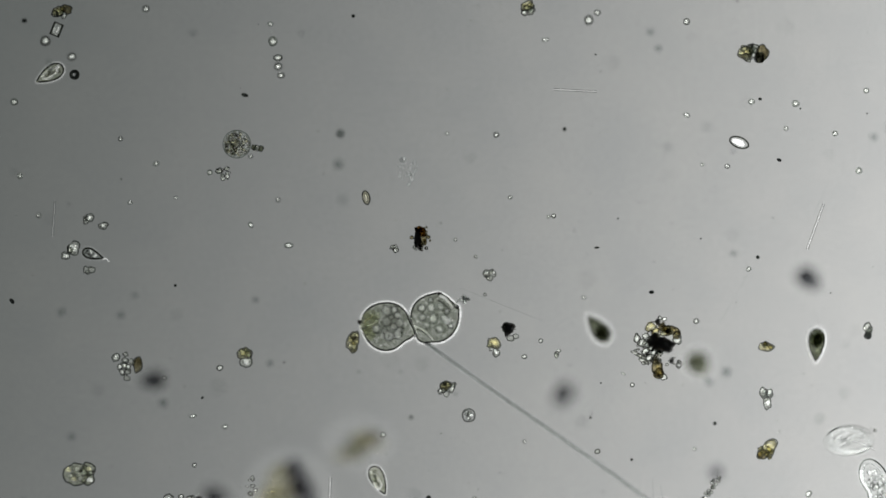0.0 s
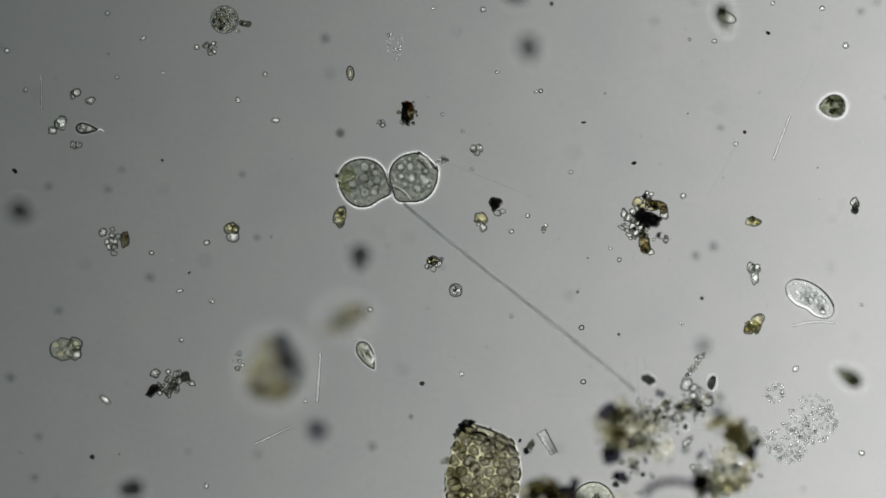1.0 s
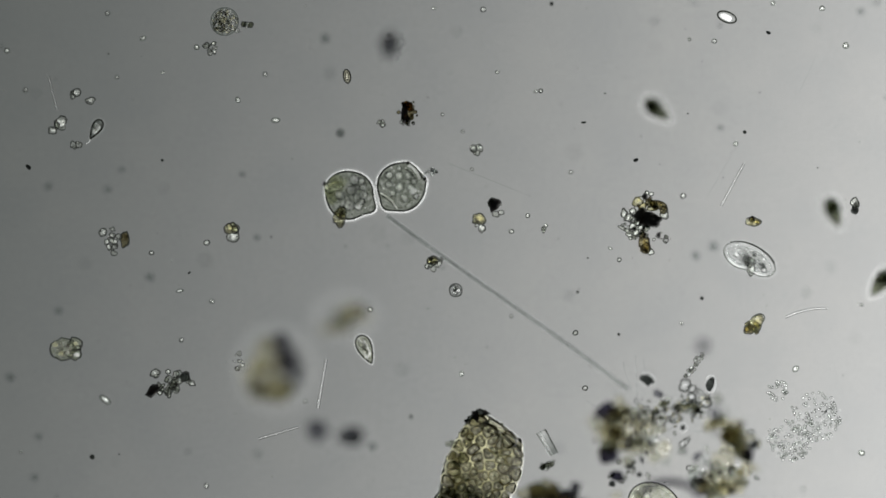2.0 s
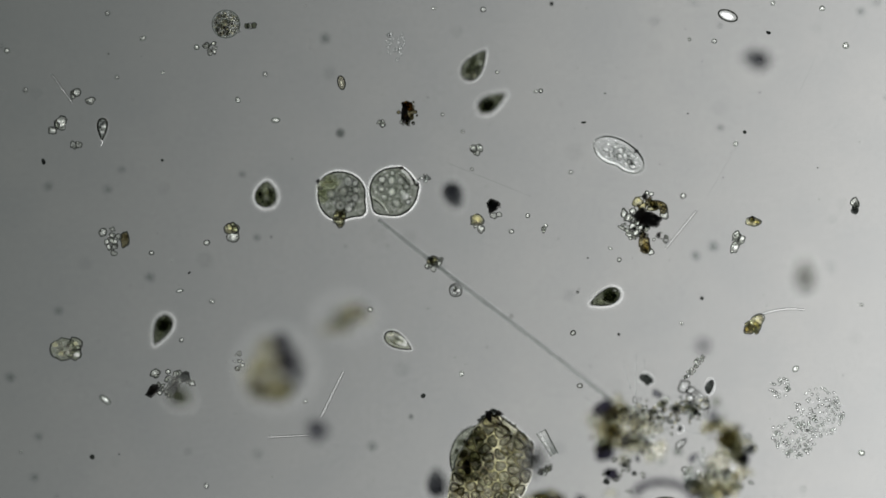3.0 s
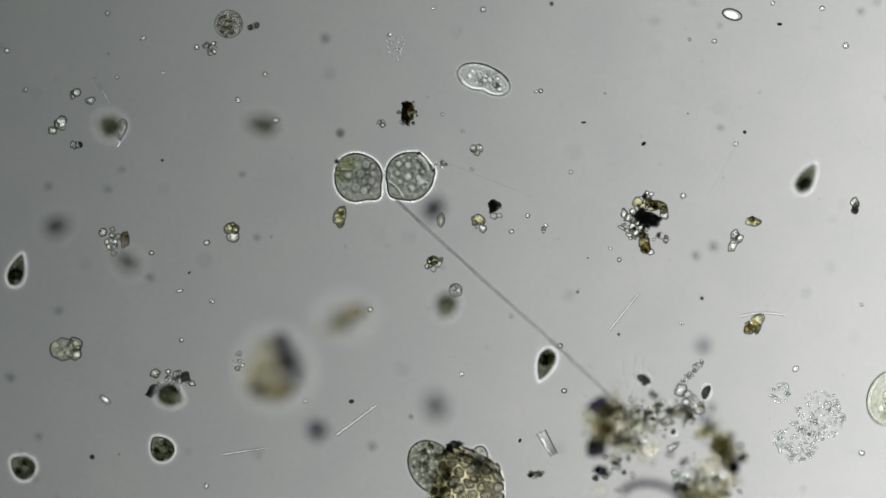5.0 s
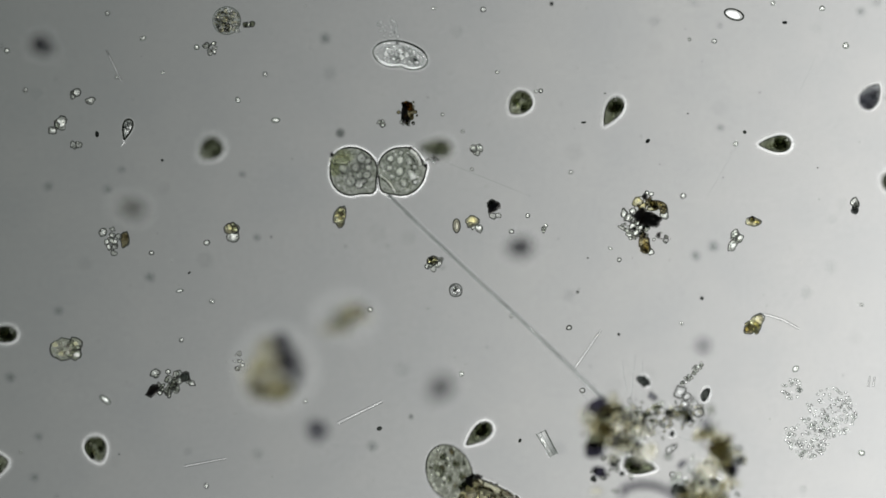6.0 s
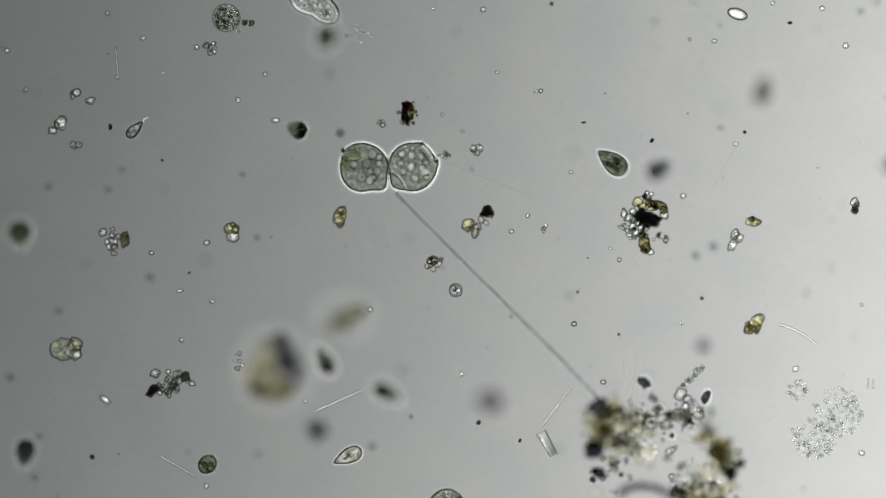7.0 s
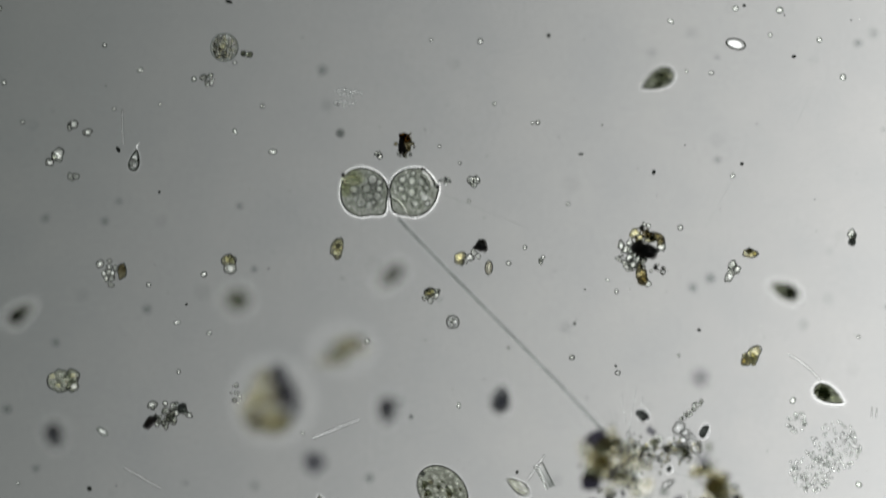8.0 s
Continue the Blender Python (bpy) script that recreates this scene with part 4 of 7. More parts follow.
    for k, (x, y, rx, ry, tn, z, m) in enumerate(((-100, 14, 24, 16, 60, 0.06, MURK), (-84, -14, 22, 17, 20, 0.055, MURK), (-112, 0, 15, 20, 0, 0.07, MURK), (-70, 20, 22, 15, -20, 0.045, OCHRE), (-92, 36, 16, 12, 10, 0.06, MURK), (-48, 4, 20, 14, 30, 0.045, OCHRE),
                                                  (-56, -24, 17, 14, 0, 0.05, MURK), (-22, -34, 20, 14, 40, 0.055, OCHRE), (104, 6, 17, 15, 30, 0.06, MURK), (112, -24, 19, 15, 0, 0.055, OCHRE), (92, -52, 18, 15, 60, 0.05, OCHRE), (70, -88, 20, 16, 0, 0.05, MURK), (106, -90, 20, 16, 20, 0.05, OCHRE), (-132, 12, 12, 16, 0, 0.08, OCHRE), (-98, -4, 12, 9, 0, 0.05, BROWN), (104, -8, 14, 11, 0, 0.05, BROWN))):
        part("broad_flake", lump(rx, ry, 5, 0.5, 1.5, k + 2, 3), m, root, "soft ochre flake", pose(x / 1000, y / 1000, z, 0, 0, tn))
    for k in range(34):
        a = radians(112 - 232 * k / 33)
        d, r = rnd.uniform(44, 64), rnd.uniform(6, 12)
        part("ring_flake", lump(r, r * rnd.uniform(0.5, 0.9), 4, 0.55, 1.6, k, 3), (MURK, OCHRE, GOLD, MURK, MOSSY, OCHRE)[k % 6], root, "soft ochre flake", pose((82 + d * math.cos(a)) / 1000, (-42 + 1.12 * d * math.sin(a)) / 1000, rnd.uniform(0.03, 0.055), 0, 0, rnd.uniform(0, 180)))
    # Pale flakes put in for white glints and rims within the heap.
    for k in range(210):
        cx, cy, sx, sy = ((-94, 8, 20, 30), (-45, 16, 30, 18), (110, -14, 18, 22), (86, -80, 30, 22), (34, 50, 20, 10), (-28, -22, 22, 16))[k % 6]
        r = rnd.uniform(1.4, 3.8)
        part("glint_flake", lump(r, r * rnd.uniform(0.4, 0.8), 1.6, 0.5, 1.7, k, 2), (YELLOW, GLEAM, BRIGHT, GLEAM)[k % 4], root, "", pose((cx + rnd.uniform(-1.2, 1.2) * sx) / 1000, (cy + rnd.uniform(-1.2, 1.2) * sy) / 1000, rnd.uniform(0.022, 0.04) if k % 6 in (0, 2) else rnd.uniform(0.014, 0.032), 0, 0, rnd.uniform(0, 180)))
    for x, y, rx, ry, tn, z, m in ((-119, 34, 21, 11, 28, 0.05, INKY), (-108, -28, 13, 12, 15, 0.05, CHLORO), (-110, -43, 15, 15, 30, 0.05, INKY), (-43, 91, 11, 8, -25, 0.02, DARKGRAIN), (74, 34, 8, 13, 5, 0.07, DUSK), (106, -8, 17, 14, -30, 0.06, CHLORO),
                                   (147, -19, 10, 7, 30, 0.04, DARKGRAIN), (134, -37, 11, 11, 0, 0.05, INKY), (46, -42, 10, 5, 45, 0.04, DUSK), (-72, -63, 8, 5, 0, 0.03, DARKGRAIN), (-94, -80, 13, 9, -20, 0.035, INKY),
                                   (52, -86, 9, 8, 0, 0.04, DARKGRAIN), (107, -62, 9, 6, 20, 0.03, DARKGRAIN), (-74, -21, 7, 11, 0, 0.04, DUSK), (22, 7, 4, 5, 0, 0.02, DARKGRAIN), (-12, 48, 9, 5, 20, 0.02, CHLORO), (120, 16, 8, 5, 40, 0.06, DUSK),
                                   (18, 44, 7, 5, 0, 0.015, DARKGRAIN), (46, 38, 8, 5, -10, 0.012, DARKGRAIN), (60, -106, 10, 6, 0, 0.05, INKY), (110, -102, 9, 6, 0, 0.04, DUSK), (-24, 66, 9, 6, -30, 0.03, DUSK)):
        part("dark_lump", lump(rx, ry, 7, 0.42, 1.6, int(x), 3), m, root, "dark grey lump", pose(x / 1000, y / 1000, z, 0, 0, tn))
        if z < 0.03:
            # Bright optical halo of the lump, built as a pale hoop.
            part("lump_halo", hoop(rim_of(lambda a: (math.cos(a) * rx, math.sin(a) * ry), 2.4, 24), 1.8, 6), PALEFILM, root, "pale hoop put in for the halo round the lump", pose(x / 1000, y / 1000, z, 0, 0, tn))
    for k in range(210):
        s, r = rnd.random(), rnd.uniform(1.0, 2.9)
        bead_part("fine_grain", root, pose((-84 + 140 * s + rnd.gauss(0, 10)) / 1000, (4 + 44 * s + rnd.gauss(0, 8 + 12 * (1 - s))) / 1000, rnd.uniform(0.012, 0.03), 0, 0, rnd.uniform(0, 360)), r, r * rnd.uniform(0.5, 1), r * 0.8, 0.3, k, (GRAIN, BRIGHT, GLASS, YELLOW, DARKGRAIN, GRAIN, BRIGHT, OCHRE, GLEAM, YELLOW)[k % 10], LEAFLINE if k % 2 else MIDLINE)
    for x, y, rx, ry, tn in ((24, 82, 9, 10, 0), (36, 76, 7, 6, 20), (56, 66, 14, 2.6, 130), (47, 60, 13, 2.6, 100), (36, 62, 6, 6, 0), (62, 52, 9, 7, 30), (40, 46, 10, 8, 0), (28, 50, 7, 6, 0), (24, -20, 9, 5, 40), (30, -16, 8, 3, 60)):
        g = bead_part("clear_bead", root, pose(x / 1000, y / 1000, 0.018, 0, 0, tn), rx, ry, 4, 0.25, int(x), GLASS, LINE, "clear bead with dark edge")
        # Bright middle of the bead put in as a pale lump.
        part("bead_gleam", lump(rx * 0.42, ry * 0.36, 1.4, 0.5, 1.6, int(y), 2), PALEFILM if rx > 6 else GLEAM, g, "bright middle", pose(0, 0, -0.004))
    part("dark_bead", lump(7, 13, 6, 0.25, 1.3, 3, 2), DARKGRAIN, root, "", pose(0.070, 0.085, 0.008, 0, 0, -20))
    # The dark bead's halo, built the same way.
    part("bead_halo", hoop([(0.070 + 0.009 * math.cos(k / 3), 0.085 + 0.015 * math.sin(k / 3), 0.008) for k in range(19)], 1.5, 6), PALEFILM, root, "pale hoop put in for the halo round the dark bead")
    for k in range(24):
        s = k / 23
        r = rnd.uniform(2.4, 3.6)
        bead_part("chain_bead", root, pose((26 + 30 * s + rnd.uniform(-4, 4) * (0.4 + 1.8 * s)) / 1000, (98 + 36 * s + rnd.uniform(-4, 4) * (0.4 + 1.8 * s)) / 1000, 0.004), r, r * 0.85, 2.4, 0.1, k, BRIGHT if k % 3 == 0 else GRAIN)
    for x0, y0, x1, y1 in ((-70, 70, -86, 118), (-60, 60, -64, 130), (-40, 80, -50, 120), (10, 40, 60, 20), (-110, 40, -150, 48), (0, 20, 64, -4)):
        part("fibre", tube([((x0 + (x1 - x0) * k / 8) / 1000, (y0 + (y1 - y0) * k / 8 + 3 * math.sin(k)) / 1000, 0.01) for k in range(9)], 0.9, 0.5, 5), HAIR, root, "fine clear fibre")
    arch = [(-2 + 50 * math.cos(a), -112 + 26 * math.sin(a), 0.075) for a in (math.pi * k / 14 for k in range(15))]
    part("arch", tube([(x / 1000, y / 1000, z) for x, y, z in arch], 5.5, 1.2), INKY, root, "dark curved strand")
    return root


HEAP = debris_heap()


def brown_heap():
    root = empty("debris_heap", here(965, 868), "dark brown heap of debris with black lumps", "debris")
    grains(root, random.Random(5), 14, 46, (8, 18), MURK, "flake", 0.5, (0, 0), 0.05, FAINT)
    grains(root, random.Random(15), 9, 44, (7, 14), BROWN, "flake", 0.5, (0, 0), 0.06, FAINT)
    grains(root, random.Random(6), 8, 62, (7, 13), INKY, "dark_lump", 0.3, (34, 4), 0.05, FAINT)
    return root


BROWN_HEAP = brown_heap()


def inside(x, y, poly):
    odd = False
    for (x0, y0), (x1, y1) in zip(poly, poly[1:] + poly[:1]):
        if (y0 > y) != (y1 > y) and x < (x1 - x0) * (y - y0) / (y1 - y0) + x0:
            odd = not odd
    return odd


def trimmed(cell, mx, my, dx, dy):
    """The part of a many-sided cell on the near side of the line through (mx, my) square to (dx, dy)."""
    keep = []
    for (x0, y0), (x1, y1) in zip(cell, cell[1:] + cell[:1]):
        s0, s1 = (x0 - mx) * dx + (y0 - my) * dy, (x1 - mx) * dx + (y1 - my) * dy
        if s0 <= 0:
            keep.append((x0, y0))
        if s0 * s1 < 0:
            k = s0 / (s0 - s1)
            keep.append((x0 + (x1 - x0) * k, y0 + (y1 - y0) * k))
    return keep


def rounded(cell, count):
    """The same outline at even angles from its middle, with soft corners."""
    out = []
    for k in range(count):
        a = 2 * math.pi * k / count
        c, s = math.cos(a), math.sin(a)
        best = 30.0
        for (x0, y0), (x1, y1) in zip(cell, cell[1:] + cell[:1]):
            det = c * (y1 - y0) - s * (x1 - x0)
            if abs(det) > 1e-9:
                r = (x0 * (y1 - y0) - y0 * (x1 - x0)) / det
                if r > 0:
                    best = min(best, r)
        out.append(best)
    soft = [(out[k - 1] + 2 * out[k] + out[(k + 1) % count]) / 4 for k in range(count)]
    return [(soft[k] * math.cos(2 * math.pi * k / count), soft[k] * math.sin(2 * math.pi * k / count)) for k in range(count)]


def leaf_fragment():
    """A torn scrap of moss leaf: rows of cells with thick pale walls."""
    root = empty("leaf_fragment", here(850, 834), "torn yellow-green moss leaf scrap of many-sided cells", "leaf")
    rnd = random.Random(12)
    poly = [(-36, 78), (-22, 84), (0, 79), (20, 71), (40, 60), (57, 46), (64, 20), (66, -6), (60, -40), (45, -75), (4, -106), (-66, -86), (-70, -36), (-67, -3), (-58, 25), (-48, 56)]
    fine = []
    for (x0, y0), (x1, y1) in zip(poly, poly[1:] + poly[:1]):
        for k in range(5):
            fine.append((x0 + (x1 - x0) * k / 5 + rnd.uniform(-2.2, 2.2), y0 + (y1 - y0) * k / 5 + rnd.uniform(-2.2, 2.2)))
    coarse, poly = poly, fine
    lam = bmesh.new()
    low = [lam.verts.new((x / 1000, y / 1000, -0.008)) for x, y in poly]
    top = [lam.verts.new((x / 1000, y / 1000, -0.002)) for x, y in poly]
    n = len(poly)
    lam.faces.new(low)
    lam.faces.new(top)
    for k in range(n):
        lam.faces.new((low[k], low[(k + 1) % n], top[(k + 1) % n], top[k]))
    part("leaf_wall", lam, LEAFWALL, root, "pale yellow net of cell walls")
    part("leaf_edge", hoop([(x / 1000, y / 1000, -0.004) for x, y in poly], 1.9, 6), LINE, root, "dark torn edge")
    # Pale hoop in place of the bright halo outside the torn edge.
    part("leaf_glint", hoop([(x * 1.04 / 1000, y * 1.035 / 1000, -0.002) for x, y in poly], 1.6, 6), PALEFILM, root, "pale hoop put in for the halo along the torn edge")
    seeds = []
    while len(seeds) < 60:
        p = max(((rnd.uniform(-70, 70), rnd.uniform(-100, 88)) for _ in range(6)), key=lambda q: min([(q[0] - s[0]) ** 2 + 1.5 * (q[1] - s[1]) ** 2 for s in seeds] or [1]))
        if inside(p[0] * 1.1, p[1] * 1.07, poly) and p[1] < 56 - 0.48 * p[0]:
            seeds.append(p)
    for i, (sx, sy) in enumerate(seeds):
        cell = [(sx + 26 * math.cos(k * 0.5236), sy + 21 * math.sin(k * 0.5236)) for k in range(12)]
        for (x0, y0), (x1, y1) in zip(coarse, coarse[1:] + coarse[:1]):
            cell = trimmed(cell, x0, y0, y0 - y1, x1 - x0)
        for ox, oy in seeds:
            if (ox, oy) != (sx, sy):
                cell = trimmed(cell, (sx + ox) / 2, (sy + oy) / 2, ox - sx, oy - sy)
        cx, cy = sum(p[0] for p in cell) / len(cell), sum(p[1] for p in cell) / len(cell)
        ring = rounded([((x - cx), (y - cy)) for x, y in cell], 24)
        ring = [(x * rnd.uniform(0.97, 1.03), y * rnd.uniform(0.97, 1.03)) for x, y in ring]
        least = max(5, min(math.hypot(x, y) for x, y in ring))
        reach = lambda a, ring=ring: ring[round(a / (2 * math.pi) * 24) % 24]
        inner = lambda a, ring=ring, k=1 - 1.9 / least: tuple(q * k for q in ring[round(a / (2 * math.pi) * 24) % 24])
        dim = sx < -30 and sy > -40
        c = part("leaf_cell", pillow(inner, 4, 24, 4), LEAFDARK if dim else (LUMEN, LUMEN, LEAF)[i % 3], root, "", pose(cx / 1000, cy / 1000, 0.003, rnd.uniform(-9, 9), rnd.uniform(-9, 9)))
        part("cell_wall", hoop(rim_of(reach, 0.2, 24, 0.002), 1.15, 6, 0.8), NET, c, "pale yellow cell wall")
        part("cell_line", hoop(rim_of(inner, 0.4, 24, 0.003), rnd.uniform(1.1, 2.1), 5), LEAFLINE, c, "dark olive line inside the wall")
        # Strands and lumps put in for white highlights on walls and lumens.
        if rnd.random() < 0.85:
            part("wall_highlight", tube([(ring[(k + i) % 24][0] / 1000, ring[(k + i) % 24][1] / 1000, 0.008) for k in range(rnd.randint(6, 15))], 1.8, 0.6, 5), YELLOW if i % 3 == 0 else BRIGHT, c, "bright strand put in for a highlight on the cell wall")
        if rnd.random() < 0.6:
            part("cell_gleam", lump(least * 0.42, least * 0.3, 1.6, 0.5, 1.6, i, 2), BRIGHT if i % 3 == 0 else GLEAM, c, "pale gleam in the cell", pose(rnd.uniform(-2, 2) / 1000, rnd.uniform(-2, 2) / 1000, 0.006, 0, 0, rnd.uniform(0, 180)))
        for k in range(rnd.randint(2, 6)):
            part("cell_kernel", lump(rnd.uniform(1.2, 3.2), rnd.uniform(1.0, 2.2), 2, 0.4, 1.4, i + k, 1), rnd.choice((CHLORO, BROWN, DUSK, MOSSY, MOSSY)), c, "", pose(rnd.uniform(-5, 5) / 1000, rnd.uniform(-4, 4) / 1000, 0.005, 0, 0, rnd.uniform(0, 180)))
    for k in range(9):
        x, y = rnd.uniform(-64, -30), rnd.uniform(-70, 26)
        part("leaf_fold", lump(rnd.uniform(8, 15), rnd.uniform(4, 7), 3, 0.35, 1.5, k, 2), (MOSSY, LEAFDARK)[k % 2], root, "dark green folded edge", pose(x / 1000, y / 1000, 0.013, 0, 0, rnd.uniform(-70, 10)))
    for x, y, ln, tn in ((8, 69, 34, -24), (41, 51, 36, -32), (-4, 61, 34, -20), (27, 47, 28, -28), (-18, 73, 22, -20), (52, 32, 24, -48)):
        c = part("long_cell", slab(ln, 8, 6), GLASS, root, "long cell of the leaf border", pose(x / 1000, y / 1000, 0.003, 0, 0, tn))
        part("long_wall", slab(ln * 0.9, 3.6, 3), BRIGHT, c, "bright clear lumen", pose(0, 0.0018, 0.005))
        part("long_line", hoop([(sx * ln * 0.0005, sy * 0.005, 0.003) for sx, sy in ((1, 0.5), (0.9, 1), (0, 1.1), (-0.9, 1), (-1, 0.5), (-1, -0.5), (-0.9, -1), (0, -1.1), (0.9, -1), (1, -0.5))], 1.4, 5), LEAFLINE, c, "dark cell outline")
    for x, y, r in ((-33, 82, 8), (-24, 88, 9), (-15, 88, 8), (-40, 75, 7), (-29, 74, 7), (-44, 68, 6)):
        part("dark_crumb", shard(r, r * 0.8, 7, r + x), BLACK if x % 2 else DARKGRAIN, root, "black crumb on the torn edge", pose(x / 1000, y / 1000, 0.006))
    return root


LEAF_THING = leaf_fragment()


def granule_colony():
    root = empty("granule_colony", here(1420, 740), "loose flat colony of tiny clear granules", "colony")
    rnd = random.Random(31)
    for cx, cy, sp, cnt, way in ((24, 2, 44, 190, -30), (-22, -41, 36, 165, -90), (-44, 50, 18, 46, 0), (-59, -30, 10, 16, 0), (-12, -8, 28, 40, 0)):
        for i in range(cnt):
            a = radians(way) + rnd.gauss(0, 1.6)
            d = rnd.random() ** 0.42
            GRANULES.append((cx + math.cos(a) * d * sp, cy + math.sin(a) * d * sp))
    rnd.shuffle(GRANULES)
    bases = [bead(2.7 - 0.3 * k, 1.7 + 0.15 * k, 1.4, 0.3, 1.5, k, 1, (CRUMB, PALEFILM, GLEAM, GLEAM)[k], (FAINT, FAINT, MIDLINE, FAINT)[k], 0.7) for k in range(4)]
    rest = bmesh.new()
    for i, (x, y) in enumerate(GRANULES):
        m = pose(x / 1000, y / 1000, rnd.uniform(-2, 6) / 1000, 0, 0, rnd.uniform(0, 360))
        if i < 290:
            g = new("granule", bases[i % 4])
            g.parent = root
            g.matrix_basis = m
        else:
            lump(rnd.uniform(1.3, 2.4), rnd.uniform(1.0, 1.6), 1.2, 0.4, 1.5, i, 1, m, rest)
    tagged(part("fine_granules", rest, PALEFILM, root, "tiny clear granules"), kind="stuff")
    for i in range(26):
        part("dark_granule", lump(1.9, 1.2, 1.2, 0.3, 1.5, i, 1), LINE, root, "", pose((18 + rnd.gauss(0, 22)) / 1000, (6 + rnd.gauss(0, 16)) / 1000, 0.003, 0, 0, rnd.uniform(0, 180)))
    return root


GRANULES = []
COLONY = granule_colony()


def dotted_ball():
    root = empty("granular_ball", here(400, 38), "round cyst packed with olive and black granules", "cyst")
    part("cyst_wall", lump(24, 24, 10, 0.02, 1, 1, 4), CLEAR, root)
    part("cyst_edge", hoop(rim_of(lambda a: 24.5, 0), 1.0, 6), FAINT, root, "thin dark outline")
    rnd = random.Random(9)
    grains(root, rnd, 105, 22, (1.5, 2.8), OCHRE, "granule", 1.0, (0, 0), 0.0, MIDLINE)
    grains(root, rnd, 26, 19, (1.2, 2.6), CHLORO, "dark_granule", 1.0, (-2, 0), 0.008)
    for k in range(60):
        part("bright_granule", lump(1.6, 1.3, 1.2, 0.3, 1, k, 1), (YELLOW, BRIGHT, GLEAM)[k % 3], root, "", pose(0.021 * math.cos(k * 2.4) * (k / 60) ** 0.5, 0.021 * math.sin(k * 2.4) * (k / 60) ** 0.5, 0.012))
    part("bright_granule", lump(4, 4, 3, 0.1, 1, 3, 2), YELLOW, root, "bright central granule", pose(-0.002, 0.001, 0.012))
    return root


BALL = dotted_ball()
SIDE_GRAIN = small_cluster("dark_grain", 440, 44, 4, 2, (2, 3), GRAIN, "small dark-edged oval grain", 33, "debris", 1.0, [(-5, 1, 5, 4.5, -15, CHLORO), (6, -1, 5, 4.5, -15, CHLORO), (0, 0, 3.2, 4.6, -15, BRIGHT)])
GHOST = small_cluster("granule_patch", 699, 81, 17, 34, (2, 3.4), THINFILM, "faint oval patch of clear granules", 34, "colony", 1.6, (), WISP)
CAPSULE = small_cluster("bright_capsule", 1290, 29, 1, 0, (2, 2.4), GRAIN, "bright oval capsule with dark outline", 35, "cell", 1.0, [(0, 0, 17, 9, -22, GLASS)], LINE, 0.03)
part("bright_core", lump(12, 5.4, 2, 0.1, 1.2, 3, 3), BRIGHT, CAPSULE, "white core", pose(0, 0, -0.008, 0, 0, -22))
SEED = small_cluster("brown_ovoid", 620, 130, 1, 0, (2, 2.5), BROWN, "small brownish ovoid with dark wall and pale middle", 36, "cell", 1.0, [(0, 0, 6, 12, 12, OCHRE), (0, 0, 2.4, 7, 12, GLEAM)], LINE, 0.06)
DARK_LUMP = small_cluster("dark_lump", 876, 362, 9, 4, (3, 5), GRAIN, "blackish green angular crumb", 37, "debris", 1.0, [(0, 0, 13, 12, 30, BLACK), (5, 4, 8, 8, 0, BLACK), (-3, 4, 9, 7, 10, CHLORO), (2, -16, 6, 5, 0, GRAIN), (12, -13, 5, 4, 0, GRAIN)])
RING_GRAIN = small_cluster("gold_lump", 850, 392, 8, 4, (3, 5), GRAIN, "golden ring-shaped grain with clear beads", 38, "debris", 1.2, [(0, 5, 10, 10, 0, GOLD), (4, -12, 6, 7, 0, GRAIN)])
TWIN = small_cluster("clear_pair", 1333, 483, 8, 5, (3, 5), GRAIN, "pair of clear facetted grains", 39, "debris", 1.6, [(-4, 10, 7, 8, 0, GRAIN), (6, 9, 6, 7, 0, GRAIN), (3, -9, 6.5, 11, 0, GRAIN)], MIDLINE)


def tadpole():
    root = empty("tailed_flagellate", here(152, 228), "pale tailed flagellate with granular body", "flagellate")
    reach = pear(38, 20, 0.7)
    part("cell_body", pillow(reach, 7, 32, 6), CLEAR, root)
    # Dark hoop painted in for the refracted outline.
    part("pellicle", hoop(rim_of(reach, -0.4, 40), 1.7, 6), LINE, root, "dark outline")
    # Core and glint are pale lumps put in for refracted light.
    part("core", lump(11, 5, 3, 0.35, 1.6, 3, 2), GLEAM, root, "bright clear core", pose(0.002, 0, 0.007))
    part("glint", lump(5, 3, 2, 0.4, 1.6, 5, 2), BRIGHT, root, "white lump put in for a glint", pose(0.006, 0.0005, 0.009))
    # Halo of the tailed cell, put in as a thin pale hoop.
    part("sheath", hoop(rim_of(reach, 1.8, 40), 1.5, 6, 0.6), SOFT, root, "pale thin hoop put in for the halo")
    grains(root, random.Random(4), 16, 9, (1.3, 2.4), GRAIN, "granule", 0.7, (4, 0), 0.006)
    pts = [(-0.016 - 0.001 * k, 0.0015 * math.sin(k * 0.5), 0) for k in range(18)]
    part("tail", tube(pts, 1.3, 0.4, 6), GLEAM, root)
    return root


TADPOLE = tadpole()


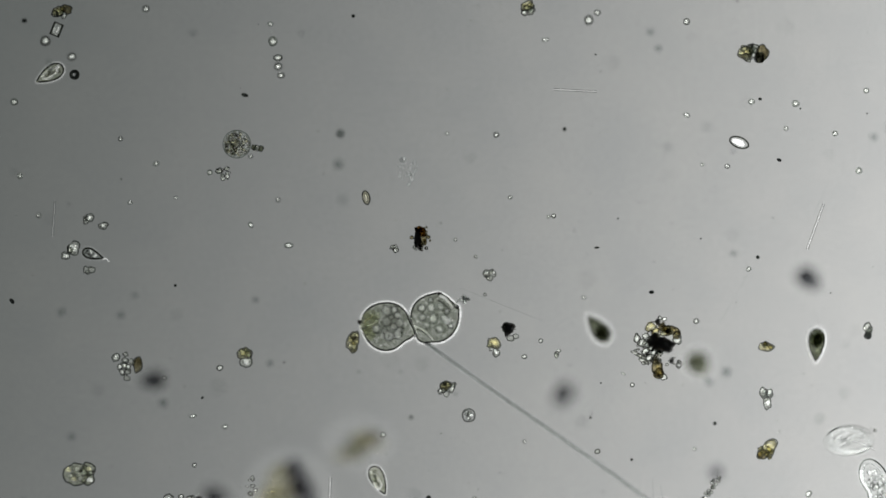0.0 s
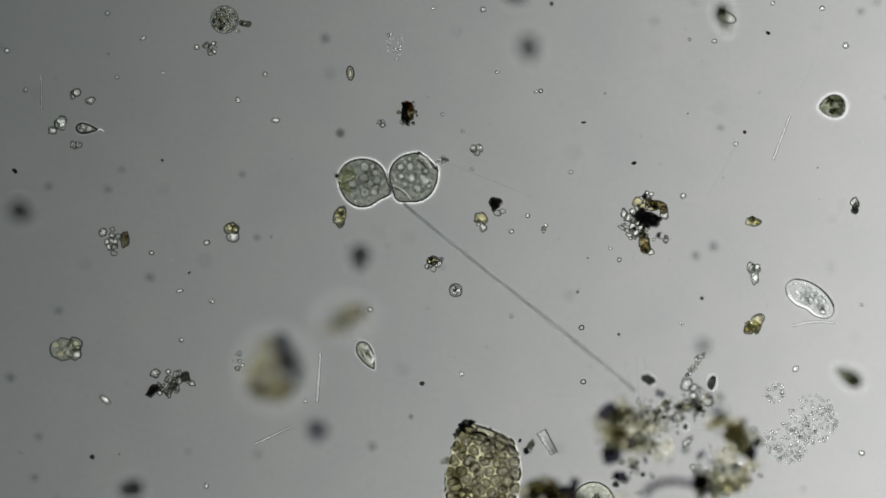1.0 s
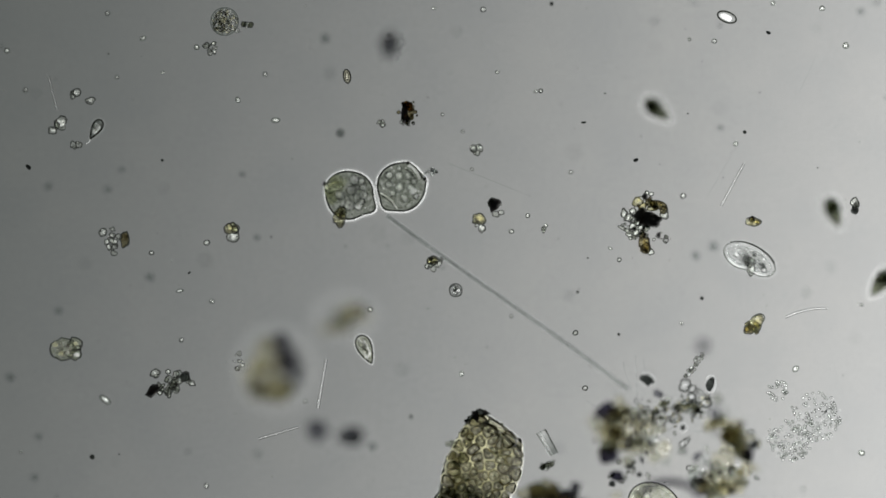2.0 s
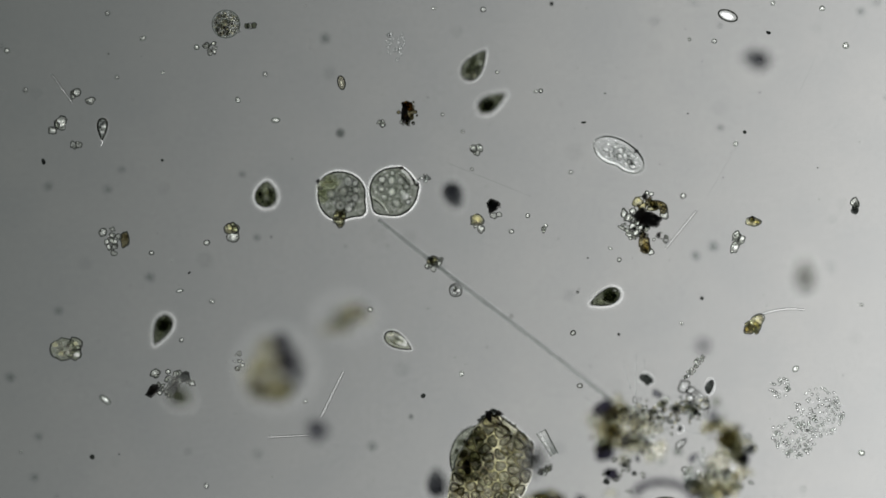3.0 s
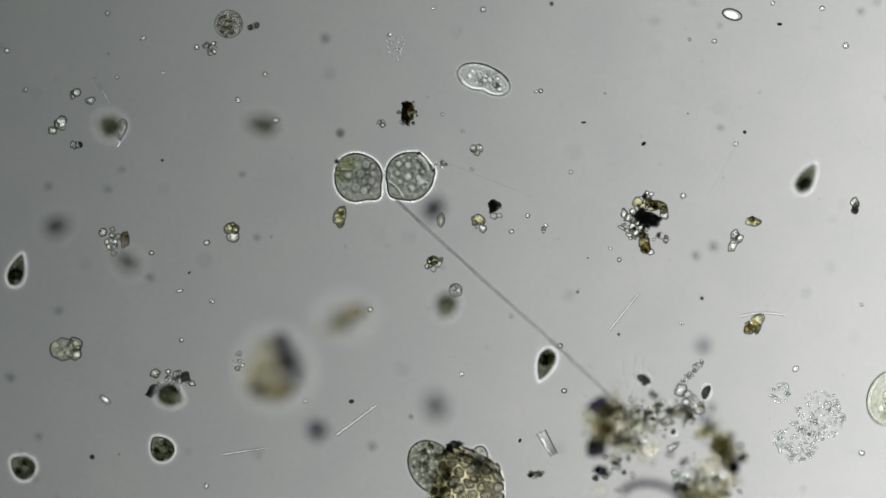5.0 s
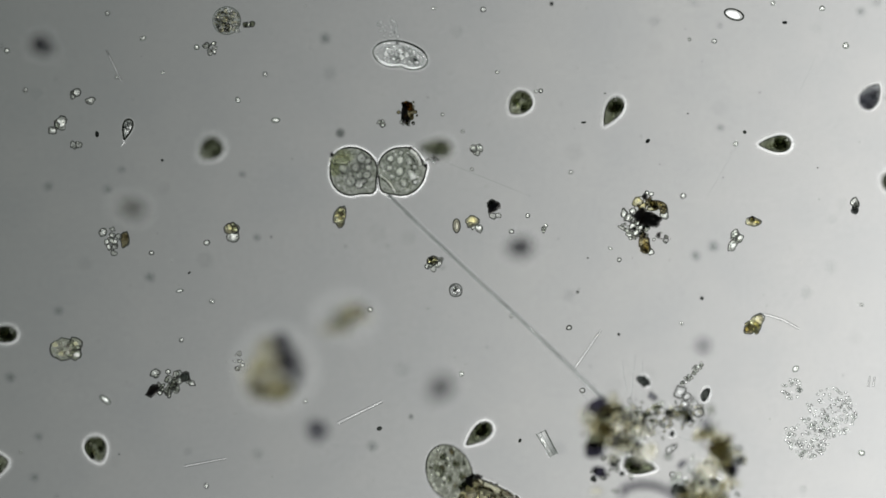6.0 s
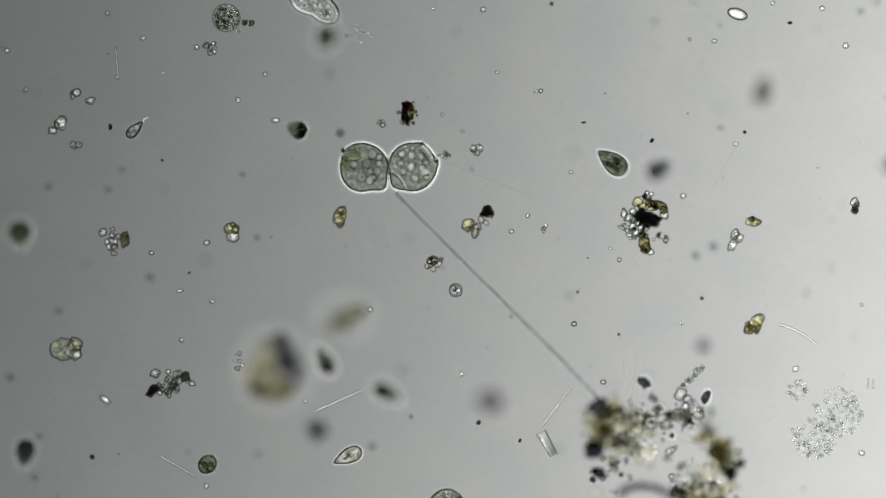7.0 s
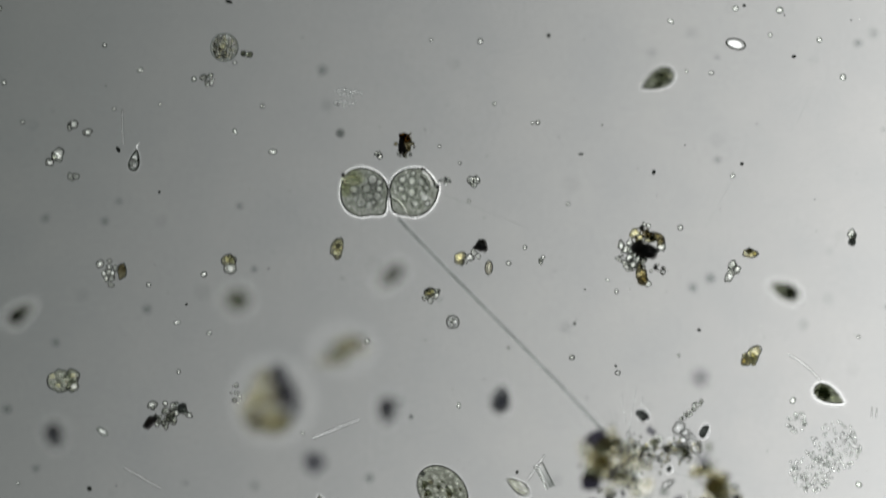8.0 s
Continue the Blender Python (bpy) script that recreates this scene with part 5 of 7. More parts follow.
def glass_frame():
    root = empty("glass_splinter", here(970, 785), "clear wedge-shaped glassy splinter with ribbed edge", "splinter")
    part("pane", slab(15, 46, 5), RIM, root)
    part("bar", slab(6, 48, 7), CRUMB, root, "ribbed bright bar", pose(-0.006, 0, 0.002, 0, 0, -3))
    for x0, x1, m in ((-11, -5, FAINT), (-3, 1, WISP), (6, 8, FAINT)):
        part("edge_line", tube([(x0 / 1000, 0.024, 0.004), (x1 / 1000, -0.024, 0.004)], 1.3, 1.0, 5), m, root, "thin dark edge")
    part("edge_line", tube([(-0.011, 0.024, 0.004), (0.005, 0.024, 0.004)], 0.7, 1.0, 5), WISP, root, "thin dark edge")
    for k in range(9):
        part("rib", lump(2.0, 1.4, 1.5, 0.2, 1.3, k, 1), FAINT if k % 2 else CRUMB, root, "", pose(-0.006 + 0.0002 * k, 0.020 - k * 0.005, 0.006))
    return root


SPLINTER = glass_frame()
SPLINTER.matrix_basis = here(970, 785, 0.013, 26)


def thread(u, v, length, turn, radius, label, bend=0.0, material=None):
    """A straight or bent needle: a clear core between two thin dark edges; the finest are one hair."""
    line = [((s - 0.5) * length / 1000, bend * (s - 0.5) ** 2 * length / 1000, 0) for s in (k / 14 for k in range(15))]
    if material:
        ob = new("thread", mesh_of("thread", tube(line, radius, 0.7, 6), material))
        ob.matrix_basis = here(u, v, 0.013, turn)
        return tagged(ob, label, "thread")
    root = empty("needle", here(u, v, 0.013, turn), label, "needle")
    part("core", tube(line, radius, 0.8, 8), CRUMB, root, "clear bright core")
    for side in (-1, 1):
        part("edge", tube([(x, y + side * radius * (1 - 0.2 * k / 14) / 1000, z) for k, (x, y, z) in enumerate(line)], 0.55, 1.0, 5), MIDLINE, root, "thin grey edge")
    return root


ROD_A = thread(1193, 433, 86, 50, 1.8, "long straight glassy needle drifting")
ROD_B = thread(565, 668, 88, 87, 2.4, "long straight glassy needle lying loose")
ROD_C = thread(485, 770, 74, 25, 1.8, "faint glassy needle adrift")
ROD_D = thread(1440, 570, 76, 5, 2.0, "slightly curved glassy needle", -0.25)
ROD_E = thread(72, 165, 62, 88, 1.4, "faint thin upright needle")
thread(865, 318, 160, -22, 0.35, "hair-thin faint filament beside the ciliates", 0.0, WISP)


# ---- fine specks over the whole slide ----
def specks():
    rnd = random.Random(211)
    for name, mat, count, label in (("fine_specks", GRAIN, 170, "fine clear specks strewn over the slide"), ("faint_specks", HAZE, 60, "faint blurred specks afloat"), ("dark_specks", DARKGRAIN, 60, "fine dark specks strewn over the slide")):
        bm = bmesh.new()
        for i in range(count):
            u, v = rnd.uniform(-120, 1690), rnd.uniform(-330, 960)
            r = rnd.choice((1.0, 1.2, 1.5, 1.8, 2.0)) if mat is not HAZE else rnd.uniform(3, 8)
            z = rnd.choice((0.012, 0.02, 0.03, 0.04)) if mat is not HAZE else rnd.uniform(0.04, 0.12)
            lump(r, r * rnd.uniform(0.7, 1), r * 0.8, 0.1, 1.3, i, 1, Matrix.Translation(at(u, v, z)), bm)
        tagged(new(name, mesh_of(name, bm, mat)), label, "specks", kind="stuff")


specks()

# single grains that lie on the slide: chart place, half-axes, turn, kind
GRAINS = [(12, 90, 5, 5, 0, 0), (45, 160, 4, 4, 0, 0), (207, 137, 4, 3, 0, 0), (288, 129, 3, 3, 0, 0), (253, 68, 6, 4, 20, 0), (348, 84, 5, 5, 0, 0), (469, 132, 4, 4, 0, 0)]
MORE = [(488, 213, 9, 5, 0, 1), (421, 177, 6, 4, -60, 1), (575, 68, 7, 7, 0, 3), (268, 448, 5, 4, 0, 0), (366, 430, 6, 5, 20, 0), (321, 602, 4, 4, 0, 0), (375, 534, 5, 4, 0, 0), (318, 515, 8, 3, 10, 1)]
EDGE = [(103, 550, 5, 5, 0, 3), (265, 491, 6, 6, 0, 3), (17, 668, 6, 6, 0, 3), (163, 809, 5, 6, 20, 2), (287, 284, 3, 3, 0, 2), (783, 203, 3, 3, 0, 0), (819, 233, 3, 3, 0, 0)]
MIDS = [(957, 161, 4, 4, 0, 0), (948, 162, 4, 3, 0, 0), (1033, 217, 7, 2, 5, 2), (1318, 234, 4, 4, 0, 2), (1302, 255, 5, 4, 40, 0), (1264, 73, 5, 4, 0, 0)]
EAST = [(1220, 70, 3, 3, 0, 0), (1497, 81, 6, 6, 0, 0), (976, 7, 4, 5, 0, 2), (855, 17, 5, 5, 0, 0), (768, 15, 3, 3, 0, 0), (1368, 6, 4, 4, 0, 0), (905, 410, 5, 4, 0, 0), (1022, 517, 3, 3, 0, 2)]
SOUTH = [(1096, 460, 4, 4, 0, 0), (1209, 347, 5, 5, 0, 0), (934, 382, 4, 4, 0, 0), (1206, 573, 3, 3, 0, 0), (920, 780, 5, 3, 60, 2), (658, 790, 6, 6, 0, 3), (817, 662, 4, 5, 0, 0)]
WEST = [(37, 800, 3, 3, 0, 0), (365, 860, 4, 5, 0, 0), (540, 711, 4, 3, 0, 0), (655, 548, 5, 5, 0, 0), (1525, 802, 6, 5, -20, 1), (1408, 653, 7, 5, 50, 1), (186, 708, 13, 6, -35, 1)]
NORTH = [(57, -149, 9, 9, 0, 0), (104, -121, 8, 7, 0, 0), (235, -206, 6, 6, 0, 0), (455, -179, 5, 4, 0, 0), (460, -148, 8, 9, 10, 0), (469, -119, 9, 6, 0, 0), (469, -104, 7, 7, 0, 0)]
TOP = [(474, -88, 7, 5, 0, 0), (410, -53, 9, 4, -15, 2), (1019, -186, 8, 9, 0, 0), (1034, -199, 6, 5, 0, 0), (1192, -183, 6, 6, 0, 0), (1307, -41, 6, 5, 0, 0), (1385, -38, 7, 6, 0, 0), (1322, -46, 4, 3, 0, 2)]
FAR = [(190, 24, 4, 4, 0, 0), (2, -41, 7, 6, 0, 0), (602, -193, 4, 4, 0, 2), (1127, -166, 5, 5, 0, 3), (942, -151, 7, 3, 5, 1), (1192, -18, 7, 4, -30, 1), (1510, -61, 5, 5, 0, 0), (20, -185, 6, 5, 0, 2), (1262, 436, 7, 7, 0, 3)]
BITS = [(1231, 453, 6, 6, 0, 3), (1523, 20, 5, 5, 0, 3), (1455, 15, 5, 5, 0, 0), (335, 483, 4, 2, 40, 2), (1242, 528, 4, 4, 0, 2), (1095, 592, 3, 3, 0, 2), (905, 560, 3, 3, 0, 0), (1080, 440, 5, 2, -30, 1),
        (85, 330, 7, 4, 40, 3), (190, 335, 5, 5, 0, 3), (880, 128, 4, 3, 0, 0), (835, 300, 3, 3, 0, 0), (1010, 305, 4, 3, 0, 0), (1525, 540, 3, 3, 0, 0), (60, 845, 5, 5, 0, 3), (420, 55, 5, 3, 0, 0), (215, 300, 4, 4, 0, 3)]


def single_grains():
    mats = (GRAIN, VACUOLE, DARKGRAIN, HAZE)
    for u, v in ((109, -89),):
        ball = new("grain", bead(7.5, 7.5, 6, 0.05, 1.3, 3, 2, DARKGRAIN, LINE))
        ball.matrix_basis = here(u, v, 0.012)
        tagged(ball, "small black ball with a white lump put in for a glint", "grain", "grains on the slide")
        # White lump put in for the highlight on the ball.
        part("core", lump(2.2, 2.6, 1.5, 0.2, 1.3, 2, 2), BRIGHT, ball, "white lump put in for a glint", pose(0, 0, 0.007))
    words = ("tiny round clear grain with dark edge", "tiny clear rod-shaped grain", "tiny dark grain on the slide", "faint grey grain out of focus")
    made = {}
    # Pale cores put in for the focused light in clear grains.
    cores = [mesh_of("core", lump(1, 1, 1, 0.5, 1.7, k, 2), GLEAM) for k in range(3)]
    for rows in (GRAINS, MORE, EDGE, MIDS, EAST, SOUTH, WEST, NORTH, TOP, FAR, BITS):
        for u, v, rx, ry, tn, kind in rows:
            if kind == 2:
                rx, ry = rx * 0.65, ry * 0.65
            if kind < 2:
                rx, ry = rx * 0.78, ry * 0.78
            key = (rx, ry, kind, (u + v) % 3 == 0)
            if key not in made:
                made[key] = bead(rx, ry, min(rx, ry) * 0.85, 0.10, 1.3, int(rx * 7 + ry), 2, mats[kind], (FAINT if key[3] else MIDLINE, FAINT, LINE, HAZE)[kind], 0.3 * min(rx, ry) + 0.35 if kind < 2 else 0)
            g = new("grain", made[key])
            g.matrix_basis = here(u, v, 0.06 if kind == 3 else 0.017 + 0.004 * (int(u * 7 + v) % 4), tn)
            tagged(g, words[kind], "grain", "grains on the slide")
            if kind < 2:
                core = new("core", cores[int(rx + ry) % 3])
                core.parent = g
                core.matrix_basis = Matrix.Translation((0.0003, 0.0003, -min(rx, ry) * 0.0008)) @ Matrix.Diagonal((rx * 0.5, ry * 0.5, min(rx, ry) * 0.25, 1))


single_grains()

# what lies beyond the upper edge of the main field
small_cluster("gold_lump", 87, -201, 14, 6, (4, 7), GRAIN, "golden clump of grains", 51, "debris", 0.6, [(-6, 0, 12, 8, 20, GOLD), (8, 3, 9, 7, -20, BROWN)])
small_cluster("gold_lump", 909, -206, 12, 6, (4, 7), GRAIN, "pale golden clump of clear grains", 52, "debris", 0.7, [(2, 4, 11, 8, 20, GOLD)])
small_cluster("debris_cluster", 1312, -128, 22, 12, (4, 8), GRAIN, "clump of golden and dark grains", 53, "debris", 0.6, [(-15, 0, 13, 11, 0, GOLD), (14, -2, 11, 15, -10, BROWN), (10, -8, 8, 8, 0, DARKGRAIN)])
CRYSTAL = empty("square_crystal", here(77, -169, 0.013, 68), "small square glassy crystal", "crystal")
part("crystal_body", slab(22, 15, 8), GRAIN, CRYSTAL)
part("crystal_edge", hoop([(0.011, 0.0075, 0), (-0.011, 0.0075, 0), (-0.011, -0.0075, 0), (0.011, -0.0075, 0)], 2.2, 6), LINE, CRYSTAL, "dark edge")
# Bright slab put in for the crystal's glint.
part("crystal_glint", slab(13, 8, 3), BRIGHT, CRYSTAL, "bright white middle", pose(0, 0, 0.006))
STILL_CELL = copy_thing(PROTO["pale"], here(67, -91, 0.013, 30))
tagged(STILL_CELL, "pale mottled spindle flagellate lying still on the slide")
thread(995, -61, 76, -3, 1.6, "straight thin glassy needle lying still")
thread(1430, 130, 70, 65, 0.22, "very faint thin filament", 0.0, WISP)
thread(1280, 300, 110, 60, 0.22, "very faint long filament", 0.0, WISP)


def dark_speck(length, radius, label, material=None):
    """A dark rod-shaped microbe."""
    ob = new("dark_rod", mesh_of("dark_rod", lump(length / 2, radius, radius, 0.15, 1.3, int(length), 2), material or DARKGRAIN))
    return tagged(ob, label, "microbe", "dark rods adrift")


def ring_grain(label):
    """A tiny thick-walled grain with a bright middle."""
    ob = new("ring_grain", bead(4.2, 3.3, 2.2, 0.2, 1.3, 7, 2, VACUOLE, LINE, 1.3))
    return tagged(ob, label, "microbe", "dark rods adrift")


RODS = [dark_speck(12, 3.2, "tiny dark rod drifting over the slide"), dark_speck(10, 3.4, "tiny dark bent rod adrift"), dark_speck(9, 3.0, "tiny black rod adrift"),
        dark_speck(10, 4.2, "small dark grain carried by the current"), ring_grain("tiny dark-walled ring grain near the stalk"), ring_grain("tiny dark ring-like grain adrift"),
        small_cluster("debris_crumb", 960, 837, 15, 18, (1.6, 3.6), GRAIN, "small crumb of dark and bright grains adrift", 61, "debris", 0.35, [(-6, 1, 6, 3.5, 10, CHLORO), (6, 0, 6, 4, -10, CHLORO), (1, 0, 4, 2.5, 0, BRIGHT)])]
SHORT_ONE = thread(1535, 680, 20, 82, 1.2, "short glassy needle adrift")
SHORT_TWO = thread(1542, 680, 18, 82, 1.2, "short glassy needle adrift")


def dust(u, v, r):
    ob = new("dust_speck", mesh_of("dust_speck", lump(r, r, r * 0.6, 0.1, 1.2, 4, 2), DUST))
    ob.matrix_basis = here(u, v, 0.04)
    tagged(ob, "round grey dust speck on the optics", "dust")
    return ob


DUSTS = [(dust(602, 236, 8), 602, 236), (dust(727, 738, 4), 727, 738)]

# ---- what moves ----
KINDS = [("e1", "mid"), ("e2", "dark"), ("e3", "round"), ("e4", "dark"), ("e5", "mid"), ("e6", "dark"), ("e7", "dark"), ("e8", "dark"), ("e9", "mid"),
         ("e10", "mid"), ("e11", "mid"), ("e12", "dark"), ("s1", "pale"), ("s3", "spindle"), ("b1", "dark"), ("s5", "dark"), ("s6", "dark"),
         ("s7", "round"), ("s8", "round"), ("s9", "mid"), ("s10", "dark"), ("s11", "mid"), ("s13", "mid"), ("s15", "mid"), ("s16", "spindle"), ("s17", "mid"),
         ("s18", "round"), ("s19", "mid"), ("s20", "round"), ("s21", "ball"), ("s22", "mid"), ("s23", "dark"), ("s24", "mid"), ("s25", "dark"), ("s26", "dark"),
         ("s27", "pale"), ("s28", "lens"), ("s29", "mid"), ("s30", "dark"), ("s31", "round"), ("s32", "dark"), ("s33", "mid")]
SWIM = {key: swimmer(kind) for key, kind in KINDS}


def swim(thing, z, rows, turn0=0.0, spin=1.0):
    """Key a swimmer that points where it goes. Rows: seconds, chart place, and, where they change, height, heading and dip of the nose."""
    rows = [(r[0], r[1], r[2], r[3] if len(r) > 3 else z, r[4] if len(r) > 4 else None, r[5] if len(r) > 5 else 0) for r in rows]
    rows = [(t, u, v, h if h < 0.06 else 0.06 + (h - 0.06) * 0.8, aim, dip) for t, u, v, h, aim, dip in rows]
    t0, u0, v0, *rest = rows[0]
    if t0 > 0:
        rows.insert(0, (0, u0, min(v0, -340) if v0 < 0 else v0, *rest))
    t1, u1, v1, *rest = rows[-1]
    if t1 < 8:
        rows.append((8.0, u1, v1 - 120 if v1 < 0 else v1, *rest))
    out, head = [], None
    for i, (t, u, v, h, aim, dip) in enumerate(rows):
        p, q = rows[max(i - 1, 0)], rows[min(i + 1, len(rows) - 1)]
        du, dv = q[1] - p[1], q[2] - p[2]
        want = math.degrees(math.atan2(-dv, du)) + turn0 if abs(du) + abs(dv) > 3 else head
        if aim is not None:
            want = aim
        if head is None:
            head = want or 0.0
        elif want is not None:
            d = (want - head + 180) % 360 - 180
            head += max(-62, min(62, d * spin))
        out.append((t, here(u, v, h, head, 18 * math.sin(t * 7 + u), dip)))
    walk(thing, out)


def drift(thing, rows, z=0.013):
    """Key a drifting thing. Rows: seconds, chart place, turn."""
    if rows[-1][0] < 8:
        rows = rows + [(8.0, *rows[-1][1:])]
    walk(thing, [(t, here(u, v, z, a)) for t, u, v, a in rows])


def motions():
    for speck, u, v in DUSTS:
        walk(speck, [(t, here(u - du, v - dv, 0.04)) for t, du, dv in STAGE])
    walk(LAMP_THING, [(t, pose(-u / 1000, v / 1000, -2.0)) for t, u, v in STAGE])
    root, a, b, st = CILIATES
    foot = root.matrix_basis.inverted()
    ra, rb, rs = [], [], []
    for t, ua, va, ub, vb in ZOOIDS:
        lean = 24 * math.exp(-(t / 2.2) ** 2) - 0.9 * t + 3
        ra.append((t, foot @ here(ua, va, 0.013, lean)))
        rb.append((t, foot @ here(ub, vb, 0.012, lean * 0.4)))
    for t, u0, v0, u1, v1 in STALK_ENDS:
        rs.append((t, foot @ here(u0, v0, 0.011, math.degrees(math.atan2(v0 - v1, u1 - u0)), 0, -3.4)))
    walk(a, ra)
    walk(b, rb)
    walk(st, rs)
    S = SWIM
    # first stretch
    swim(S["e1"], 0.05, [(0, 1037, 361), (0.1, 1069, 400), (0.3, 1183, 443), (0.4, 1232, 472), (0.5, 1278, 512), (0.6, 1325, 542), (0.7, 1373, 571), (0.8, 1428, 602), (0.9, 1459, 640), (1.0, 1503, 668, 0.09), (1.1, 1555, 705), (1.3, 1640, 760)])
    swim(S["e2"], 0.13, [(0, 1407, 269), (0.1, 1364, 228), (0.2, 1333, 169), (0.3, 1284, 150), (0.4, 1224, 122), (0.5, 1193, 75), (0.6, 1137, 42), (0.7, 1079, 43), (0.8, 1030, 10), (1.0, 910, -12), (1.3, 800, -120)])
    swim(S["e3"], 0.11, [(0, 1212, 419), (0.2, 1161, 334), (0.4, 1202, 314), (0.5, 1253, 296), (0.6, 1303, 250, 0.09), (0.7, 1335, 226, 0.08), (0.8, 1380, 228, 0.05), (0.9, 1442, 206, 0.03), (1.0, 1475, 188, 0.02), (1.1, 1521, 196, 0.02), (1.3, 1640, 200)])
    swim(S["e4"], 0.16, [(0, 972, 474), (0.1, 1006, 421), (0.2, 1110, 405), (0.3, 1122, 308), (0.4, 1067, 310), (0.5, 1028, 264), (0.6, 1016, 210), (0.7, 992, 178), (0.8, 939, 141), (0.9, 931, 125), (1.0, 935, 85), (1.1, 909, 32), (1.3, 890, -80)])
    swim(S["e5"], 0.02, [(0, 1422, 387), (0.1, 1424, 340), (0.2, 1440, 294), (0.3, 1440, 278, 0.03), (0.4, 1406, 260, 0.05), (0.5, 1373, 222, 0.06), (0.6, 1354, 166, 0.08), (0.7, 1356, 129, 0.09), (0.8, 1339, 101, 0.1), (0.9, 1307, 71, 0.1), (1.0, 1280, 30, 0.1), (1.2, 1275, -60)])
    swim(S["e6"], 0.13, [(0, 247, 449), (0.1, 293, 442), (0.2, 349, 451), (0.3, 401, 474), (0.4, 420, 498), (0.5, 458, 501), (0.6, 501, 485), (0.7, 560, 499), (0.8, 600, 525), (0.9, 620, 499), (1.0, 637, 455), (1.1, 626, 426), (1.2, 620, 406), (1.3, 650, 384), (1.4, 661, 319), (1.5, 638, 275), (1.6, 632, 247), (1.7, 661, 210), (2.0, 690, 80), (2.3, 700, -90), (2.6, 640, -170)])
    swim(S["e7"], 0.15, [(0, 357, 654), (0.1, 315, 638), (0.2, 292, 603), (0.3, 268, 565), (0.4, 242, 529), (0.5, 213, 512), (0.6, 172, 493), (0.7, 131, 473), (0.8, 101, 438), (0.9, 75, 410), (1.0, 37, 375), (1.1, 10, 366), (1.4, -90, 330)])
    swim(S["e8"], 0.12, [(0, 20, 960), (0.6, 60, 920), (0.7, 99, 877), (0.8, 152, 848), (0.9, 196, 863), (1.0, 232, 865), (1.1, 269, 853), (1.2, 327, 841), (1.3, 380, 859), (1.4, 432, 873), (1.5, 495, 860), (1.6, 529, 830), (1.7, 558, 802), (2.2, 640, 770), (2.8, 727, 788, 0.04), (2.9, 770, 808, 0.06), (3.0, 772, 857, 0.08), (3.2, 780, 940)])
    swim(S["e9"], 0.08, [(0.9, 1240, 960), (1.0, 1240, 860), (1.1, 1235, 740), (1.2, 1222, 640), (1.3, 1202, 566), (1.4, 1160, 495), (1.5, 1170, 435), (1.6, 1202, 362), (1.7, 1200, 281), (2.1, 1140, 190), (2.5, 1045, 165), (2.8, 966, 160, 0.04), (2.9, 911, 154, 0.04), (3.0, 869, 182, 0.05), (3.1, 818, 210, 0.07), (3.2, 785, 190, 0.09), (3.3, 766, 125, 0.1), (3.4, 762, 44, 0.11), (3.5, 740, -40, 0.12), (3.7, 620, -40, 0.14), (3.8, 560, 10, 0.14), (3.9, 491, 44, 0.15), (4.0, 438, 79, 0.15), (4.1, 410, 137, 0.15), (4.2, 388, 208, 0.15), (4.3, 333, 250, 0.15), (4.4, 261, 287, 0.15), (4.5, 222, 335, 0.15), (4.6, 216, 410, 0.15), (4.7, 228, 479, 0.15), (5.2, 220, 430, 0.16), (5.8, 240, 330, 0.17), (6.0, 232, 368, 0.17), (6.1, 230, 374, 0.17), (6.2, 253, 392, 0.17), (6.3, 305, 432, 0.16), (6.4, 350, 430, 0.15), (6.5, 405, 430, 0.13), (6.6, 432, 465, 0.12), (6.7, 461, 509, 0.11), (6.8, 493, 558, 0.11), (6.9, 546, 590, 0.1), (7.0, 575, 640, 0.09), (7.1, 604, 697, 0.07), (7.2, 643, 740, 0.05), (7.3, 685, 782, 0.04), (7.4, 697, 824, 0.03), (7.5, 715, 865, 0.03), (7.7, 730, 950, 0.03)])
    swim(S["e10"], 0.04, [(1.0, 1325, 930), (1.1, 1322, 830), (1.2, 1330, 742), (1.3, 1364, 677), (1.4, 1396, 630), (1.5, 1407, 568), (1.6, 1455, 519), (1.7, 1477, 463), (2.1, 1470, 360, 0.1), (2.5, 1400, 310, 0.16), (2.8, 1380, 343, 0.17), (2.9, 1410, 420, 0.17), (3.0, 1424, 489, 0.17), (3.1, 1422, 564, 0.16), (3.2, 1450, 630, 0.15), (3.3, 1503, 697, 0.13), (3.6, 1640, 790)])
    swim(S["e11"], 0.06, [(1.0, 1440, 960), (1.2, 1437, 857), (1.3, 1435, 814), (1.4, 1429, 768, 0.08), (1.5, 1428, 715, 0.1), (1.6, 1455, 655, 0.05), (1.7, 1487, 604, 0.04), (2.0, 1560, 500), (2.3, 1640, 400)])
    swim(S["e12"], 0.11, [(1.1, 1640, 780), (1.3, 1545, 818), (1.4, 1493, 832), (1.5, 1440, 865), (1.7, 1380, 950)])
